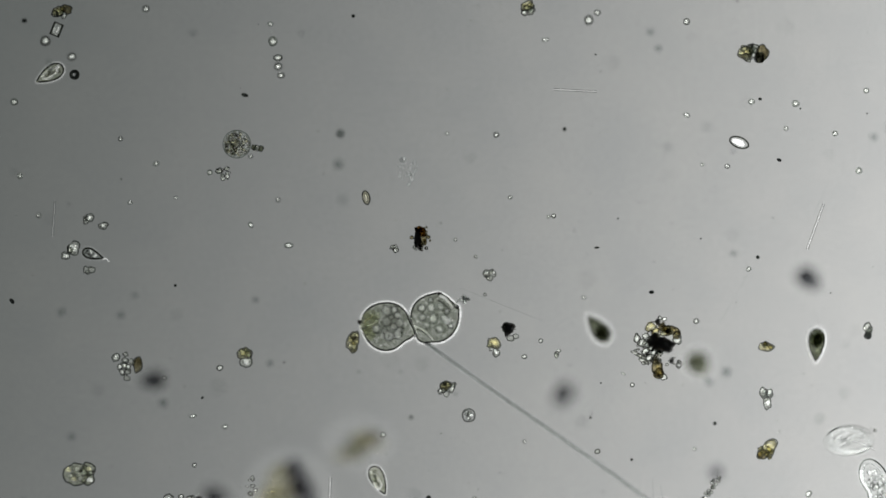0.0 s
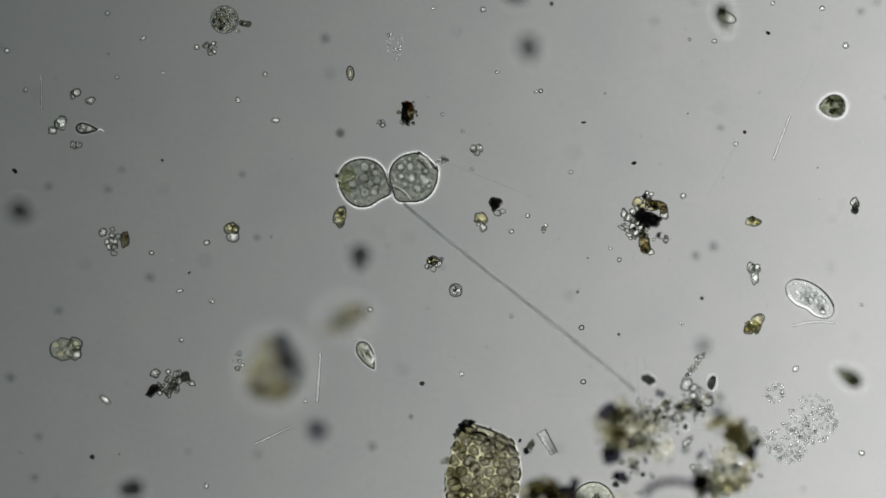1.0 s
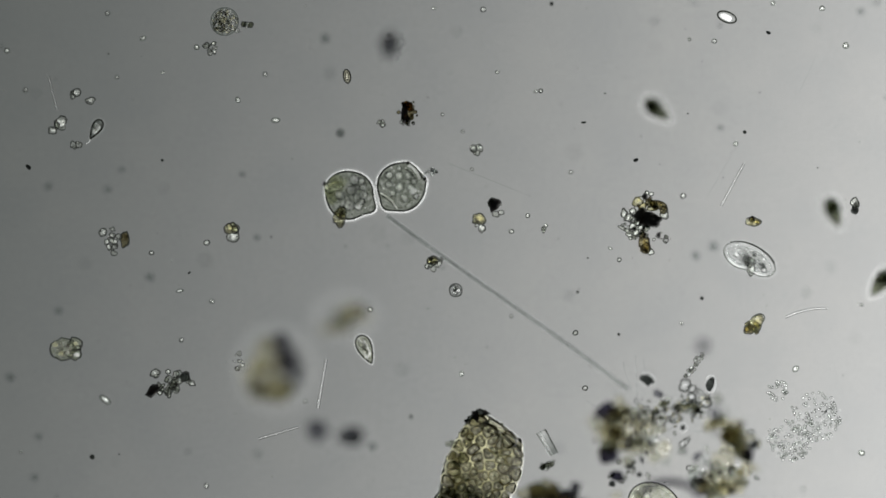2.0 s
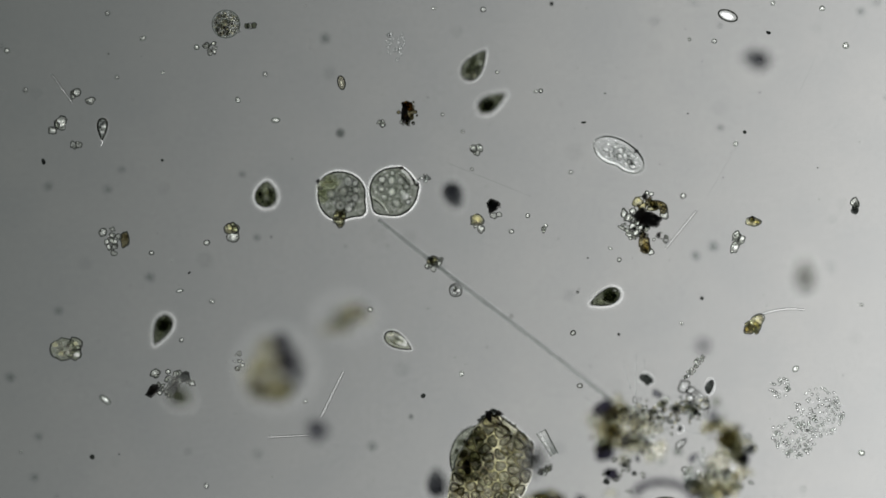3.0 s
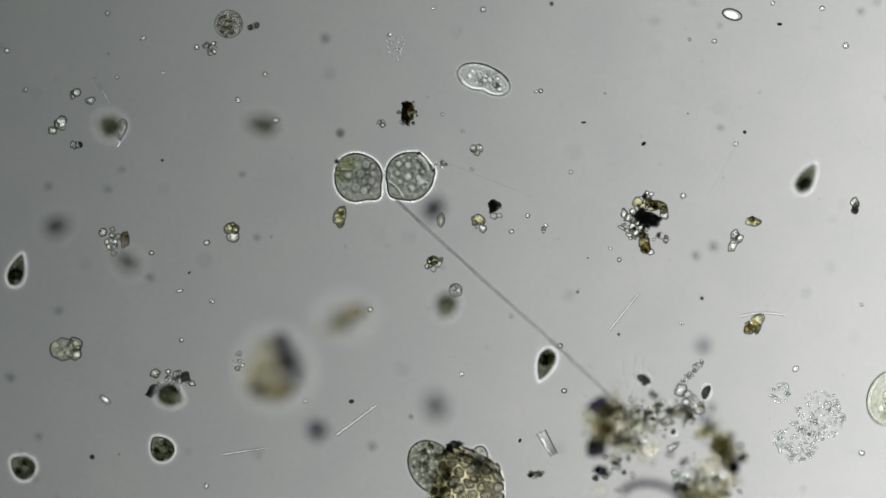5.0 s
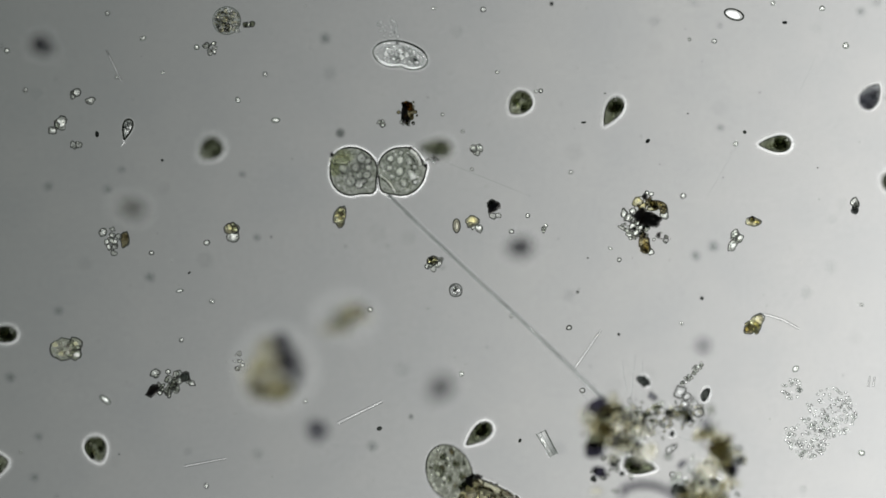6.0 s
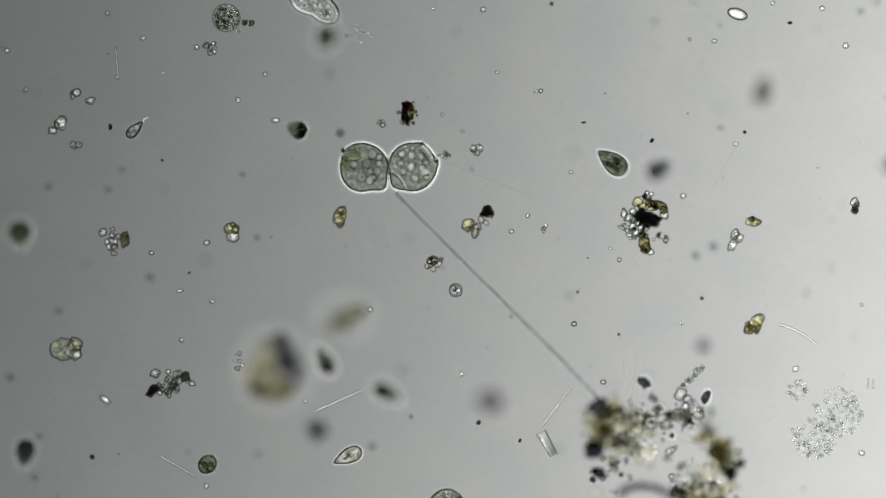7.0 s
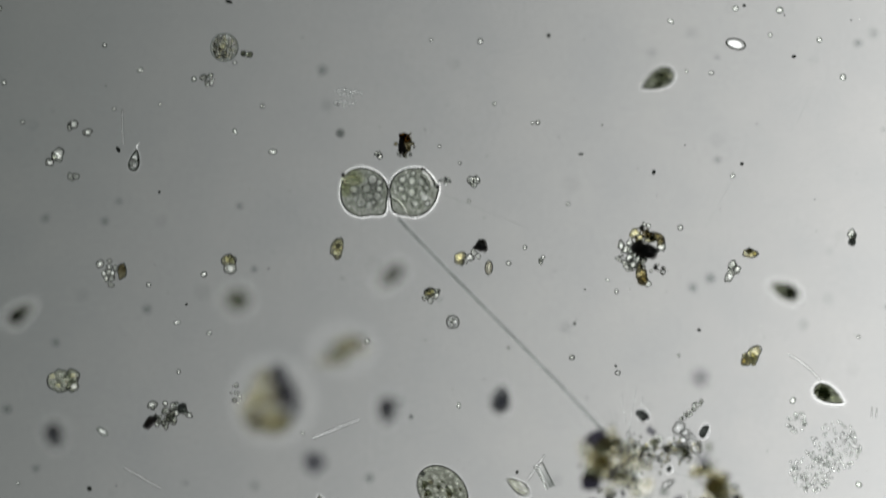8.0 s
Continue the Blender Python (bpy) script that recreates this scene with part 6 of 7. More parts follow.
    swim(S["s1"], 0.015, [(0, 646, 627, 0.015, 115), (0.5, 645, 624, 0.015, 112), (1.0, 648, 628, 0.015, 118), (1.5, 643, 628, 0.015, 110), (1.7, 642, 624, 0.015, 110), (2.3, 660, 612, 0.015, 120), (2.8, 693, 606, 0.015, 125), (3.0, 703, 604, 0.015, 150), (3.1, 717, 618, 0.015, 210), (3.2, 723, 636, 0.015, 245), (3.3, 719, 647, 0.015, 190), (3.4, 721, 655, 0.015, 130), (3.5, 728, 657, 0.015, 165), (3.6, 736, 652, 0.015, 110), (3.7, 741, 649, 0.015, 55), (3.8, 750, 655, 0.015, 100), (3.9, 758, 665, 0.015, 140), (4.0, 766, 675, 0.015, 110), (4.1, 772, 681, 0.015, 90), (4.2, 788, 683, 0.015, 70), (4.3, 792, 690, 0.015, 60), (4.4, 794, 709, 0.03, 60), (4.5, 800, 728, 0.035, 20), (4.6, 806, 722, 0.02, 150), (4.7, 812, 735, 0.015, 120), (4.9, 836, 790, 0.015, 100), (5.2, 880, 880, 0.015, 90), (5.4, 900, 960, 0.015, 90)])
    swim(S["s33"], 0.02, [(5.0, 960, 960, 0.02, 100), (5.4, 900, 850, 0.02, 95), (5.6, 872, 800, 0.02, 90), (5.8, 857, 776, 0.02, 80), (5.9, 851, 762, 0.025, 60), (6.0, 849, 768, 0.025, 40), (6.1, 847, 782, 0.02, 20), (6.2, 838, 800, 0.015, 40), (6.3, 834, 812, 0.015, 90), (6.4, 842, 828, 0.015, 110), (6.5, 850, 850, 0.02, 60), (6.6, 845, 858, 0.015, 40), (6.9, 840, 960, 0.015, 40)])
    # second stretch
    swim(S["s3"], 0.03, [(1.9, 1010, -290), (2.5, 960, -60), (2.8, 899, 30), (2.9, 867, 77), (3.0, 839, 117), (3.1, 806, 160), (3.2, 768, 196, 0.04), (3.3, 742, 226, 0.04), (3.4, 733, 255, 0.03), (3.5, 707, 268, 0.03), (3.6, 665, 271, 0.05), (3.7, 640, 269, 0.07), (3.8, 600, 257, 0.09), (3.9, 566, 259, 0.1), (4.0, 519, 265, 0.12), (4.1, 465, 265, 0.13), (4.2, 408, 263, 0.15), (4.3, 364, 243, 0.16), (4.4, 362, 226, 0.15), (4.5, 375, 215, 0.15), (4.6, 388, 208, 0.15), (4.7, 398, 208, 0.15), (5.2, 510, 235, 0.14), (5.8, 657, 251, 0.13), (5.9, 715, 255, 0.11), (6.0, 772, 263, 0.09), (6.1, 830, 263, 0.07), (6.2, 877, 259, 0.05), (6.3, 921, 265, 0.04), (6.4, 964, 275, 0.03), (6.5, 1015, 282, 0.02, 0), (6.6, 1071, 271, 0.015, 0), (6.7, 1101, 289, 0.015, -25, 50), (6.8, 1105, 305, 0.015, -40), (6.9, 1112, 312, 0.015, -50), (7.0, 1085, 288, 0.015, -38), (7.1, 1057, 267, 0.015, -30), (7.2, 1049, 263, 0.015, -88), (7.3, 1053, 259, 0.015, -85), (7.4, 1049, 253, 0.015, -100), (7.5, 1055, 236, 0.015, -98), (7.6, 1077, 200, 0.02), (7.7, 1091, 170, 0.02), (7.8, 1103, 141, 0.03), (7.9, 1127, 107, 0.04), (8.0, 1171, 84, 0.04)])
    swim(S["b1"], 0.19, [(3.6, 860, 960), (4.2, 852, 800), (4.3, 842, 735), (4.4, 830, 685), (4.5, 795, 655), (4.6, 768, 657), (4.7, 770, 687), (5.2, 770, 720), (5.8, 778, 715), (5.9, 772, 705), (6.0, 778, 687), (6.1, 796, 677), (6.2, 818, 665), (6.3, 837, 671), (6.4, 853, 683), (6.5, 868, 695), (6.6, 867, 711), (6.7, 845, 715), (6.8, 841, 699), (6.9, 862, 697), (7.0, 865, 710), (7.1, 857, 721), (7.2, 849, 705), (7.3, 841, 695), (7.4, 794, 693), (7.5, 776, 701), (7.6, 772, 729), (7.7, 721, 746), (7.8, 703, 753, 0.16), (7.9, 689, 705, 0.13), (8.0, 690, 669, 0.13)])
    swim(S["s32"], 0.05, [(2.9, 90, -90), (3.3, 34, -6), (3.4, 42, 44), (3.5, 28, 85), (3.6, 4, 119), (3.8, -80, 190)])
    swim(S["s5"], 0.13, [(2.3, 1060, -60), (2.6, 1140, 0), (2.8, 1212, 40), (2.9, 1271, 77), (3.0, 1339, 105), (3.1, 1416, 119), (3.2, 1475, 156), (3.3, 1533, 202), (3.6, 1660, 300)])
    swim(S["s6"], 0.14, [(2.6, 920, 980), (3.0, 945, 816), (3.1, 968, 796), (3.2, 970, 778), (3.3, 972, 754), (3.4, 949, 729), (3.5, 937, 690), (3.6, 933, 644), (3.7, 935, 610), (3.8, 923, 590), (3.9, 889, 568), (4.0, 871, 523), (4.1, 863, 481), (4.2, 851, 434), (4.3, 828, 392), (4.4, 792, 396), (4.5, 775, 398), (4.6, 772, 388), (4.7, 762, 378), (5.2, 770, 370), (5.8, 798, 404), (5.9, 857, 432, 0.15), (6.0, 919, 438, 0.15), (6.1, 992, 432, 0.15), (6.2, 1061, 432, 0.14), (6.3, 1120, 415), (6.4, 1182, 394), (6.5, 1253, 388), (6.6, 1321, 378), (6.7, 1384, 337, 0.1), (6.8, 1453, 317, 0.09), (6.9, 1521, 303), (7.2, 1660, 280)])
    swim(S["s7"], 0.03, [(1.9, 120, -280), (2.3, 330, 20), (2.6, 430, 150), (2.8, 475, 222), (2.9, 507, 313), (3.0, 471, 346), (3.1, 503, 366), (3.2, 540, 410), (3.3, 544, 475), (3.4, 535, 513), (3.5, 531, 538), (3.6, 558, 568, 0.05), (3.7, 570, 616, 0.06), (3.8, 540, 667, 0.08), (3.9, 529, 690, 0.1), (4.0, 533, 735, 0.12), (4.1, 550, 778, 0.1), (4.2, 529, 828, 0.09), (4.3, 509, 861, 0.08), (4.4, 470, 890, 0.05), (4.5, 402, 862, 0.03), (4.6, 374, 808, 0.04), (4.7, 372, 758, 0.05), (5.0, 300, 700, 0.05), (5.4, 120, 640, 0.05), (5.7, -60, 600, 0.05)], 0, 1)
    swim(S["s8"], 0.13, [(1.9, -80, 900), (2.3, 180, 820), (2.8, 313, 744), (2.9, 321, 707), (3.0, 317, 701), (3.1, 291, 709), (3.2, 253, 721), (3.3, 251, 707), (3.4, 246, 715), (3.5, 248, 745), (3.6, 251, 760), (3.7, 263, 774, 0.09), (3.8, 271, 788, 0.06), (3.9, 273, 800, 0.02), (4.0, 277, 812, 0.015), (4.1, 281, 826, 0.015), (4.2, 259, 822, 0.015), (4.3, 226, 782, 0.015), (4.4, 204, 752, 0.015), (4.5, 190, 730, 0.015), (4.6, 196, 727, 0.015), (4.7, 236, 743, 0.015), (5.2, 290, 830, 0.02), (5.5, 290, 880, 0.02), (5.8, 238, 861, 0.02), (5.9, 184, 837, 0.02), (6.0, 170, 794, 0.02), (6.1, 143, 731, 0.015), (6.2, 77, 715, 0.015), (6.3, 18, 711, 0.015), (6.5, -90, 690, 0.015)])
    swim(S["s9"], 0.03, [(2.2, -60, 900), (2.6, 160, 760), (2.8, 232, 681), (2.9, 267, 632), (3.0, 287, 582), (3.1, 317, 527, 0.04), (3.2, 366, 481, 0.05), (3.3, 408, 465, 0.09), (3.4, 430, 436, 0.12), (3.5, 468, 407, 0.13), (3.6, 497, 396, 0.15), (3.7, 535, 360, 0.15), (3.8, 594, 320, 0.14), (3.9, 650, 295, 0.14), (4.0, 685, 255, 0.14), (4.1, 711, 212, 0.14), (4.2, 745, 186, 0.14), (4.3, 788, 153, 0.13), (4.4, 826, 99, 0.12), (4.5, 858, 65, 0.11), (4.6, 903, 48, 0.07), (4.7, 957, 16, 0.05), (5.0, 1090, -80)])
    swim(S["s10"], 0.08, [(2.1, 1060, 960), (2.5, 960, 640), (2.8, 889, 452), (2.9, 846, 398), (3.0, 802, 345), (3.1, 796, 277), (3.2, 785, 235, 0.1), (3.3, 735, 228, 0.11), (3.4, 677, 240, 0.11), (3.5, 620, 230, 0.11), (3.6, 580, 246, 0.11), (3.7, 535, 283, 0.11), (3.8, 473, 289, 0.11), (3.9, 424, 291, 0.13), (4.0, 378, 327, 0.13), (4.1, 323, 327, 0.13), (4.2, 277, 315, 0.14), (4.3, 236, 337, 0.14), (4.4, 180, 366, 0.15), (4.5, 125, 358, 0.15), (4.6, 101, 384, 0.16), (4.7, 113, 436, 0.16), (5.0, 100, 400, 0.16), (5.4, 60, 250, 0.15), (5.8, 65, 160, 0.13), (5.9, 75, 105, 0.14), (6.0, 75, 81, 0.14), (6.1, 45, 110, 0.13), (6.2, 24, 135, 0.12), (6.3, 59, 85, 0.12), (6.4, 125, 40, 0.12), (6.5, 172, 4, 0.11), (6.7, 230, -80, 0.11)])
    swim(S["s11"], 0.03, [(2.0, 1060, 960), (2.5, 1050, 730), (2.8, 1035, 606), (2.9, 1041, 566), (3.0, 1073, 527, 0.015), (3.1, 1121, 533, 0.015), (3.2, 1148, 546, 0.02), (3.3, 1180, 531, 0.02), (3.4, 1233, 513, 0.02), (3.5, 1295, 498, 0.03), (3.6, 1352, 513, 0.04), (3.7, 1394, 529, 0.05), (3.8, 1443, 525, 0.05), (3.9, 1491, 523, 0.06), (4.0, 1540, 554, 0.06), (4.1, 1570, 586, 0.08), (4.3, 1650, 640)])
    swim(S["s13"], 0.06, [(2.8, 620, 960), (3.2, 740, 920), (3.4, 697, 800), (3.5, 633, 800), (3.6, 624, 800), (3.7, 620, 764, 0.03), (3.8, 600, 758, 0.02), (3.9, 592, 810, 0.02), (4.0, 598, 857, 0.02), (4.2, 610, 950)])
    swim(S["s15"], 0.11, [(3.2, 240, 950), (3.5, 375, 872), (3.6, 500, 880), (3.7, 650, 848), (3.8, 675, 818), (3.9, 690, 800), (4.0, 729, 782), (4.1, 701, 784), (4.2, 695, 768, 0.1), (4.3, 711, 768, 0.09), (4.4, 739, 756, 0.08), (4.5, 790, 730, 0.06), (4.6, 863, 717, 0.03), (4.7, 901, 717, 0.03), (5.1, 980, 600, 0.03), (5.5, 1000, 420, 0.02), (5.8, 990, 301, 0.015), (5.9, 1053, 261, 0.015), (6.0, 1085, 196, 0.015), (6.1, 1123, 141, 0.015), (6.2, 1192, 109, 0.015), (6.3, 1235, 59, 0.015), (6.4, 1257, 10, 0.015), (6.6, 1290, -90, 0.015)])
    swim(S["s31"], 0.13, [(3.4, 420, 960), (3.7, 520, 870), (3.9, 556, 836), (4.0, 640, 766), (4.1, 681, 731), (4.2, 690, 735), (4.3, 677, 725), (4.4, 709, 687), (4.5, 730, 705), (4.6, 727, 707, 0.15), (4.7, 745, 690, 0.13), (5.0, 790, 540, 0.1), (5.4, 800, 340, 0.05), (5.8, 832, 226, 0.02), (5.9, 887, 210, 0.02), (6.0, 921, 182, 0.02), (6.1, 946, 147, 0.02), (6.2, 980, 115, 0.02), (6.3, 1024, 89, 0.025), (6.4, 1065, 75, 0.025), (6.5, 1110, 62, 0.025), (6.6, 1144, 28, 0.03), (6.7, 1172, 4, 0.03), (6.9, 1220, -90)])
    swim(S["s16"], 0.05, [(3.1, 880, -70), (3.3, 958, 0), (3.4, 1026, 18), (3.5, 1078, 48), (3.6, 1125, 99), (3.7, 1192, 117, 0.04), (3.8, 1245, 137, 0.03), (3.9, 1293, 184, 0.015), (4.0, 1356, 196, 0.015), (4.1, 1426, 206, 0.015), (4.2, 1469, 255, 0.015), (4.3, 1519, 281, 0.015), (4.6, 1660, 360)])
    swim(S["s17"], 0.06, [(3.9, 1120, -70), (4.2, 1204, 24), (4.3, 1243, 69), (4.4, 1285, 103), (4.5, 1350, 130), (4.6, 1400, 172), (4.7, 1432, 228), (5.1, 1420, 330, 0.04), (5.5, 1330, 360, 0.02), (5.8, 1303, 315, 0.015), (5.9, 1317, 259, 0.015), (6.0, 1374, 255, 0.015), (6.1, 1384, 257, 0.02), (6.2, 1438, 250, 0.04), (6.3, 1483, 206, 0.06), (6.4, 1465, 202, 0.09), (6.5, 1420, 203, 0.1), (6.6, 1372, 168, 0.12), (6.7, 1360, 123, 0.14), (6.8, 1376, 119, 0.16), (6.9, 1380, 141, 0.16), (7.0, 1350, 160, 0.16), (7.1, 1317, 156, 0.17), (7.2, 1279, 170, 0.17), (7.3, 1251, 200, 0.17), (7.4, 1257, 253, 0.16), (7.5, 1277, 307, 0.16), (7.6, 1327, 331, 0.15), (7.7, 1337, 335, 0.14), (7.8, 1327, 384, 0.11), (7.9, 1346, 437, 0.09), (8.0, 1395, 459, 0.08)])
    swim(S["s18"], 0.1, [(4.2, -80, 110), (4.5, 0, 145), (4.6, 40, 162), (4.7, 113, 176), (5.1, 200, 240), (5.5, 250, 290, 0.07), (5.8, 293, 297, 0.05), (5.9, 350, 297, 0.05), (6.0, 374, 263, 0.06), (6.1, 436, 226, 0.06), (6.2, 487, 242, 0.07), (6.3, 480, 232, 0.08), (6.4, 491, 198, 0.09), (6.5, 525, 183, 0.1), (6.6, 527, 172, 0.11), (6.7, 525, 129, 0.12), (6.8, 560, 109, 0.13), (6.9, 580, 105, 0.14), (7.0, 578, 65, 0.14), (7.1, 628, 24, 0.14), (7.2, 667, 8, 0.14), (7.4, 720, -80, 0.14)])
    swim(S["s19"], 0.03, [(4.4, -70, 440), (4.6, -20, 430), (4.7, 24, 430), (5.0, 30, 480), (5.4, -60, 560), (5.8, -50, 610), (6.0, 4, 592), (6.1, 32, 562), (6.2, 67, 521), (6.3, 93, 479), (6.4, 131, 444), (6.5, 190, 408), (6.6, 232, 360), (6.7, 279, 305), (6.8, 339, 277), (6.9, 418, 250), (7.0, 526, 230, 0.03, -20, 55), (7.1, 533, 347, 0.03, -80), (7.2, 475, 384, 0.04), (7.3, 410, 382, 0.05), (7.4, 356, 382, 0.06), (7.5, 297, 404, 0.07), (7.6, 226, 408, 0.1), (7.7, 170, 400, 0.11), (7.8, 125, 425, 0.11), (7.9, 83, 467, 0.11), (8.0, 40, 499, 0.11)])
    swim(S["s20"], 0.03, [(4.2, 40, 960), (4.5, 25, 865), (4.6, 6, 816), (4.7, 42, 768, 0.02), (5.2, 40, 860), (5.8, -40, 860), (6.0, -10, 822), (6.4, 10, 673, 0.02), (6.5, 20, 625, 0.02), (6.6, 40, 604, 0.03), (6.7, 16, 560, 0.05), (6.8, 30, 493, 0.06), (6.9, 55, 457, 0.08), (7.0, 35, 412, 0.09), (7.1, 40, 350, 0.11), (7.2, 71, 331, 0.14), (7.3, 79, 331, 0.16), (7.4, 65, 307, 0.17), (7.5, 129, 319, 0.16), (7.6, 176, 356, 0.17), (7.7, 230, 402, 0.17), (7.8, 299, 409, 0.17), (7.9, 354, 457, 0.16), (8.0, 425, 474, 0.15)])
    swim(S["s21"], 0.02, [(6.0, 350, 960), (6.4, 337, 872), (6.5, 315, 862), (6.6, 311, 841), (6.7, 315, 802), (6.8, 337, 790), (6.9, 366, 806), (7.0, 368, 823), (7.1, 380, 820), (7.2, 404, 830, 0.03), (7.3, 412, 855, 0.04), (7.4, 404, 869, 0.05), (7.5, 412, 872, 0.06), (7.7, 430, 960)])
    swim(S["s22"], 0.02, [(5.4, 1260, 960), (5.8, 1185, 850), (5.9, 1170, 826), (6.0, 1130, 825), (6.1, 1028, 802), (6.2, 972, 790), (6.3, 929, 790), (6.4, 885, 782), (6.5, 846, 757, 0.03), (6.6, 806, 748, 0.05), (6.7, 758, 745, 0.06), (6.8, 729, 721, 0.08), (6.9, 713, 701, 0.1), (7.0, 684, 695, 0.11), (7.1, 649, 663, 0.12), (7.2, 626, 644, 0.15), (7.3, 584, 614, 0.15), (7.4, 520, 596, 0.15), (7.5, 503, 582, 0.15), (7.6, 529, 539, 0.15), (7.7, 574, 509, 0.15), (7.8, 610, 500, 0.15), (7.9, 661, 467, 0.15), (8.0, 697, 431, 0.15)])
    swim(S["s23"], 0.03, [(5.6, 1640, 140), (6.0, 1540, 172), (6.1, 1503, 178), (6.2, 1471, 196, 0.04), (6.3, 1426, 206, 0.05), (6.4, 1388, 204, 0.06), (6.5, 1348, 203, 0.07), (6.6, 1317, 222, 0.09), (6.7, 1279, 250, 0.1), (6.8, 1236, 265, 0.1), (6.9, 1198, 279, 0.11), (7.0, 1165, 300, 0.12), (7.1, 1125, 323, 0.13), (7.2, 1075, 345, 0.14), (7.3, 1018, 366, 0.14), (7.4, 984, 404, 0.13), (7.5, 964, 444, 0.13), (7.6, 951, 477, 0.12), (7.7, 929, 513, 0.11), (7.8, 909, 563, 0.1), (7.9, 899, 604, 0.09), (8.0, 891, 652, 0.08)])
    swim(S["s24"], 0.04, [(5.8, 1640, 380), (6.0, 1580, 330), (6.1, 1539, 293), (6.2, 1507, 242), (6.3, 1505, 215, 0.06), (6.4, 1515, 206, 0.08), (6.5, 1535, 212, 0.13), (6.8, 1640, 200)])
    swim(S["s25"], 0.11, [(6.6, 30, 960), (6.9, 40, 853), (7.0, 45, 800, 0.07), (7.1, 55, 768), (7.2, 32, 745), (7.3, 14, 705), (7.4, 10, 626), (7.5, 24, 606, 0.15), (7.6, 20, 624), (7.8, -60, 600)])
    swim(S["s26"], 0.13, [(7.3, 0, 960), (7.6, 50, 842), (7.7, 79, 826), (7.8, 111, 787), (7.9, 109, 750), (8.0, 100, 714)])
    swim(S["s27"], 0.015, [(6.4, 800, 980, 0.015, -60), (6.7, 737, 842, 0.015, -50), (6.8, 675, 832, 0.015, -55), (6.9, 634, 808, 0.015, -10), (7.0, 617, 807, 0.015, 25), (7.1, 614, 810, 0.015, -30, 50), (7.2, 606, 820, 0.015, -88), (7.3, 606, 836, 0.015, -60), (7.4, 606, 834, 0.015, -10), (7.5, 618, 822, 0.015, 5, 30), (7.6, 618, 812, 0.015, -15), (7.7, 614, 808, 0.015, -60), (7.8, 606, 823, 0.015, -90), (7.9, 588, 835, 0.015, -85), (8.0, 575, 850, 0.015, -80)])
    swim(S["s28"], 0.015, [(7.4, 790, 960), (7.7, 818, 861), (7.8, 836, 821, 0.015, 50), (7.9, 863, 800, 0.015, 0), (8.0, 923, 806, 0.015, -35)])
    swim(S["s29"], 0.05, [(7.5, 1650, 760), (7.8, 1545, 682), (7.9, 1513, 665, 0.03), (8.0, 1470, 642, 0.02)])
    swim(S["s30"], 0.11, [(7.4, 1620, 760), (7.7, 1523, 796), (7.8, 1505, 843), (7.9, 1490, 900)])
    # clear and grey ciliates
    glide = [(0, 1527, 641, 110), (0.2, 1514, 617, 115), (0.5, 1493, 590, 131), (0.8, 1459, 556, 138), (1.0, 1435, 532, 145), (1.2, 1412, 513, 148), (1.5, 1394, 508, 152), (1.7, 1384, 503, 158), (2.2, 1280, 420, 150), (2.8, 1152, 307, 148), (3.0, 1097, 277, 150), (3.2, 1041, 238, 155), (3.5, 990, 230, 170), (3.8, 992, 216, 148), (4.0, 984, 214, 168), (4.3, 996, 218, 142), (4.5, 945, 170, 147), (4.7, 903, 158, 155), (5.2, 830, 130, 160), (5.8, 741, 109, 168), (6.0, 711, 101, 168), (6.2, 681, 73, 152), (6.5, 604, 42, 165), (6.8, 600, 32, 145), (6.9, 566, 20, 150), (7.0, 558, 12, 150), (7.1, 538, -2, 155), (7.4, 460, -90, 150)]
    drift(GLASSY, glide)
    drift(GLASSY_TWO, [(0, 1482, 559, 178), (0.1, 1370, 627, 215), (0.2, 1300, 720, 228), (0.4, 1180, 930, 240), (0.6, 1100, 1010, 240)])
    swim(GREY_CILIATE, 0.011, [(0, 780, 905), (0.5, 774, 872), (0.6, 772, 868), (0.8, 788, 925), (1.0, 800, 935), (1.3, 797, 880), (1.5, 796, 844), (1.7, 800, 850), (2.3, 830, 930), (2.8, 852, 905), (2.9, 844, 850), (3.0, 836, 806), (3.1, 812, 792), (3.2, 796, 800), (3.3, 783, 818), (3.5, 806, 830), (3.7, 812, 828), (4.0, 848, 786), (4.1, 862, 756), (4.2, 814, 780), (4.3, 794, 790), (4.5, 768, 818), (4.6, 752, 824), (4.7, 745, 832), (5.2, 780, 815), (5.8, 802, 792), (5.9, 812, 796), (6.0, 794, 834), (6.2, 778, 878), (6.5, 790, 905), (6.8, 800, 900), (7.3, 770, 940), (7.7, 770, 900), (7.9, 776, 850), (8.0, 790, 815)], 0, 0.3)
    swim(BIG_CILIATE, 0.014, [(0, 1040, 960), (1.2, 1053, 880), (1.3, 1058, 870), (1.5, 1090, 872), (1.7, 1129, 862), (2.3, 1160, 930), (3.1, 1190, 920), (3.5, 1300, 930), (3.8, 1412, 880), (3.9, 1300, 885), (4.2, 1260, 940), (4.5, 1310, 905), (4.6, 1394, 862), (4.7, 1493, 834), (5.2, 1580, 600), (5.8, 1590, 331), (6.2, 1680, 200)], 0, 0.7)
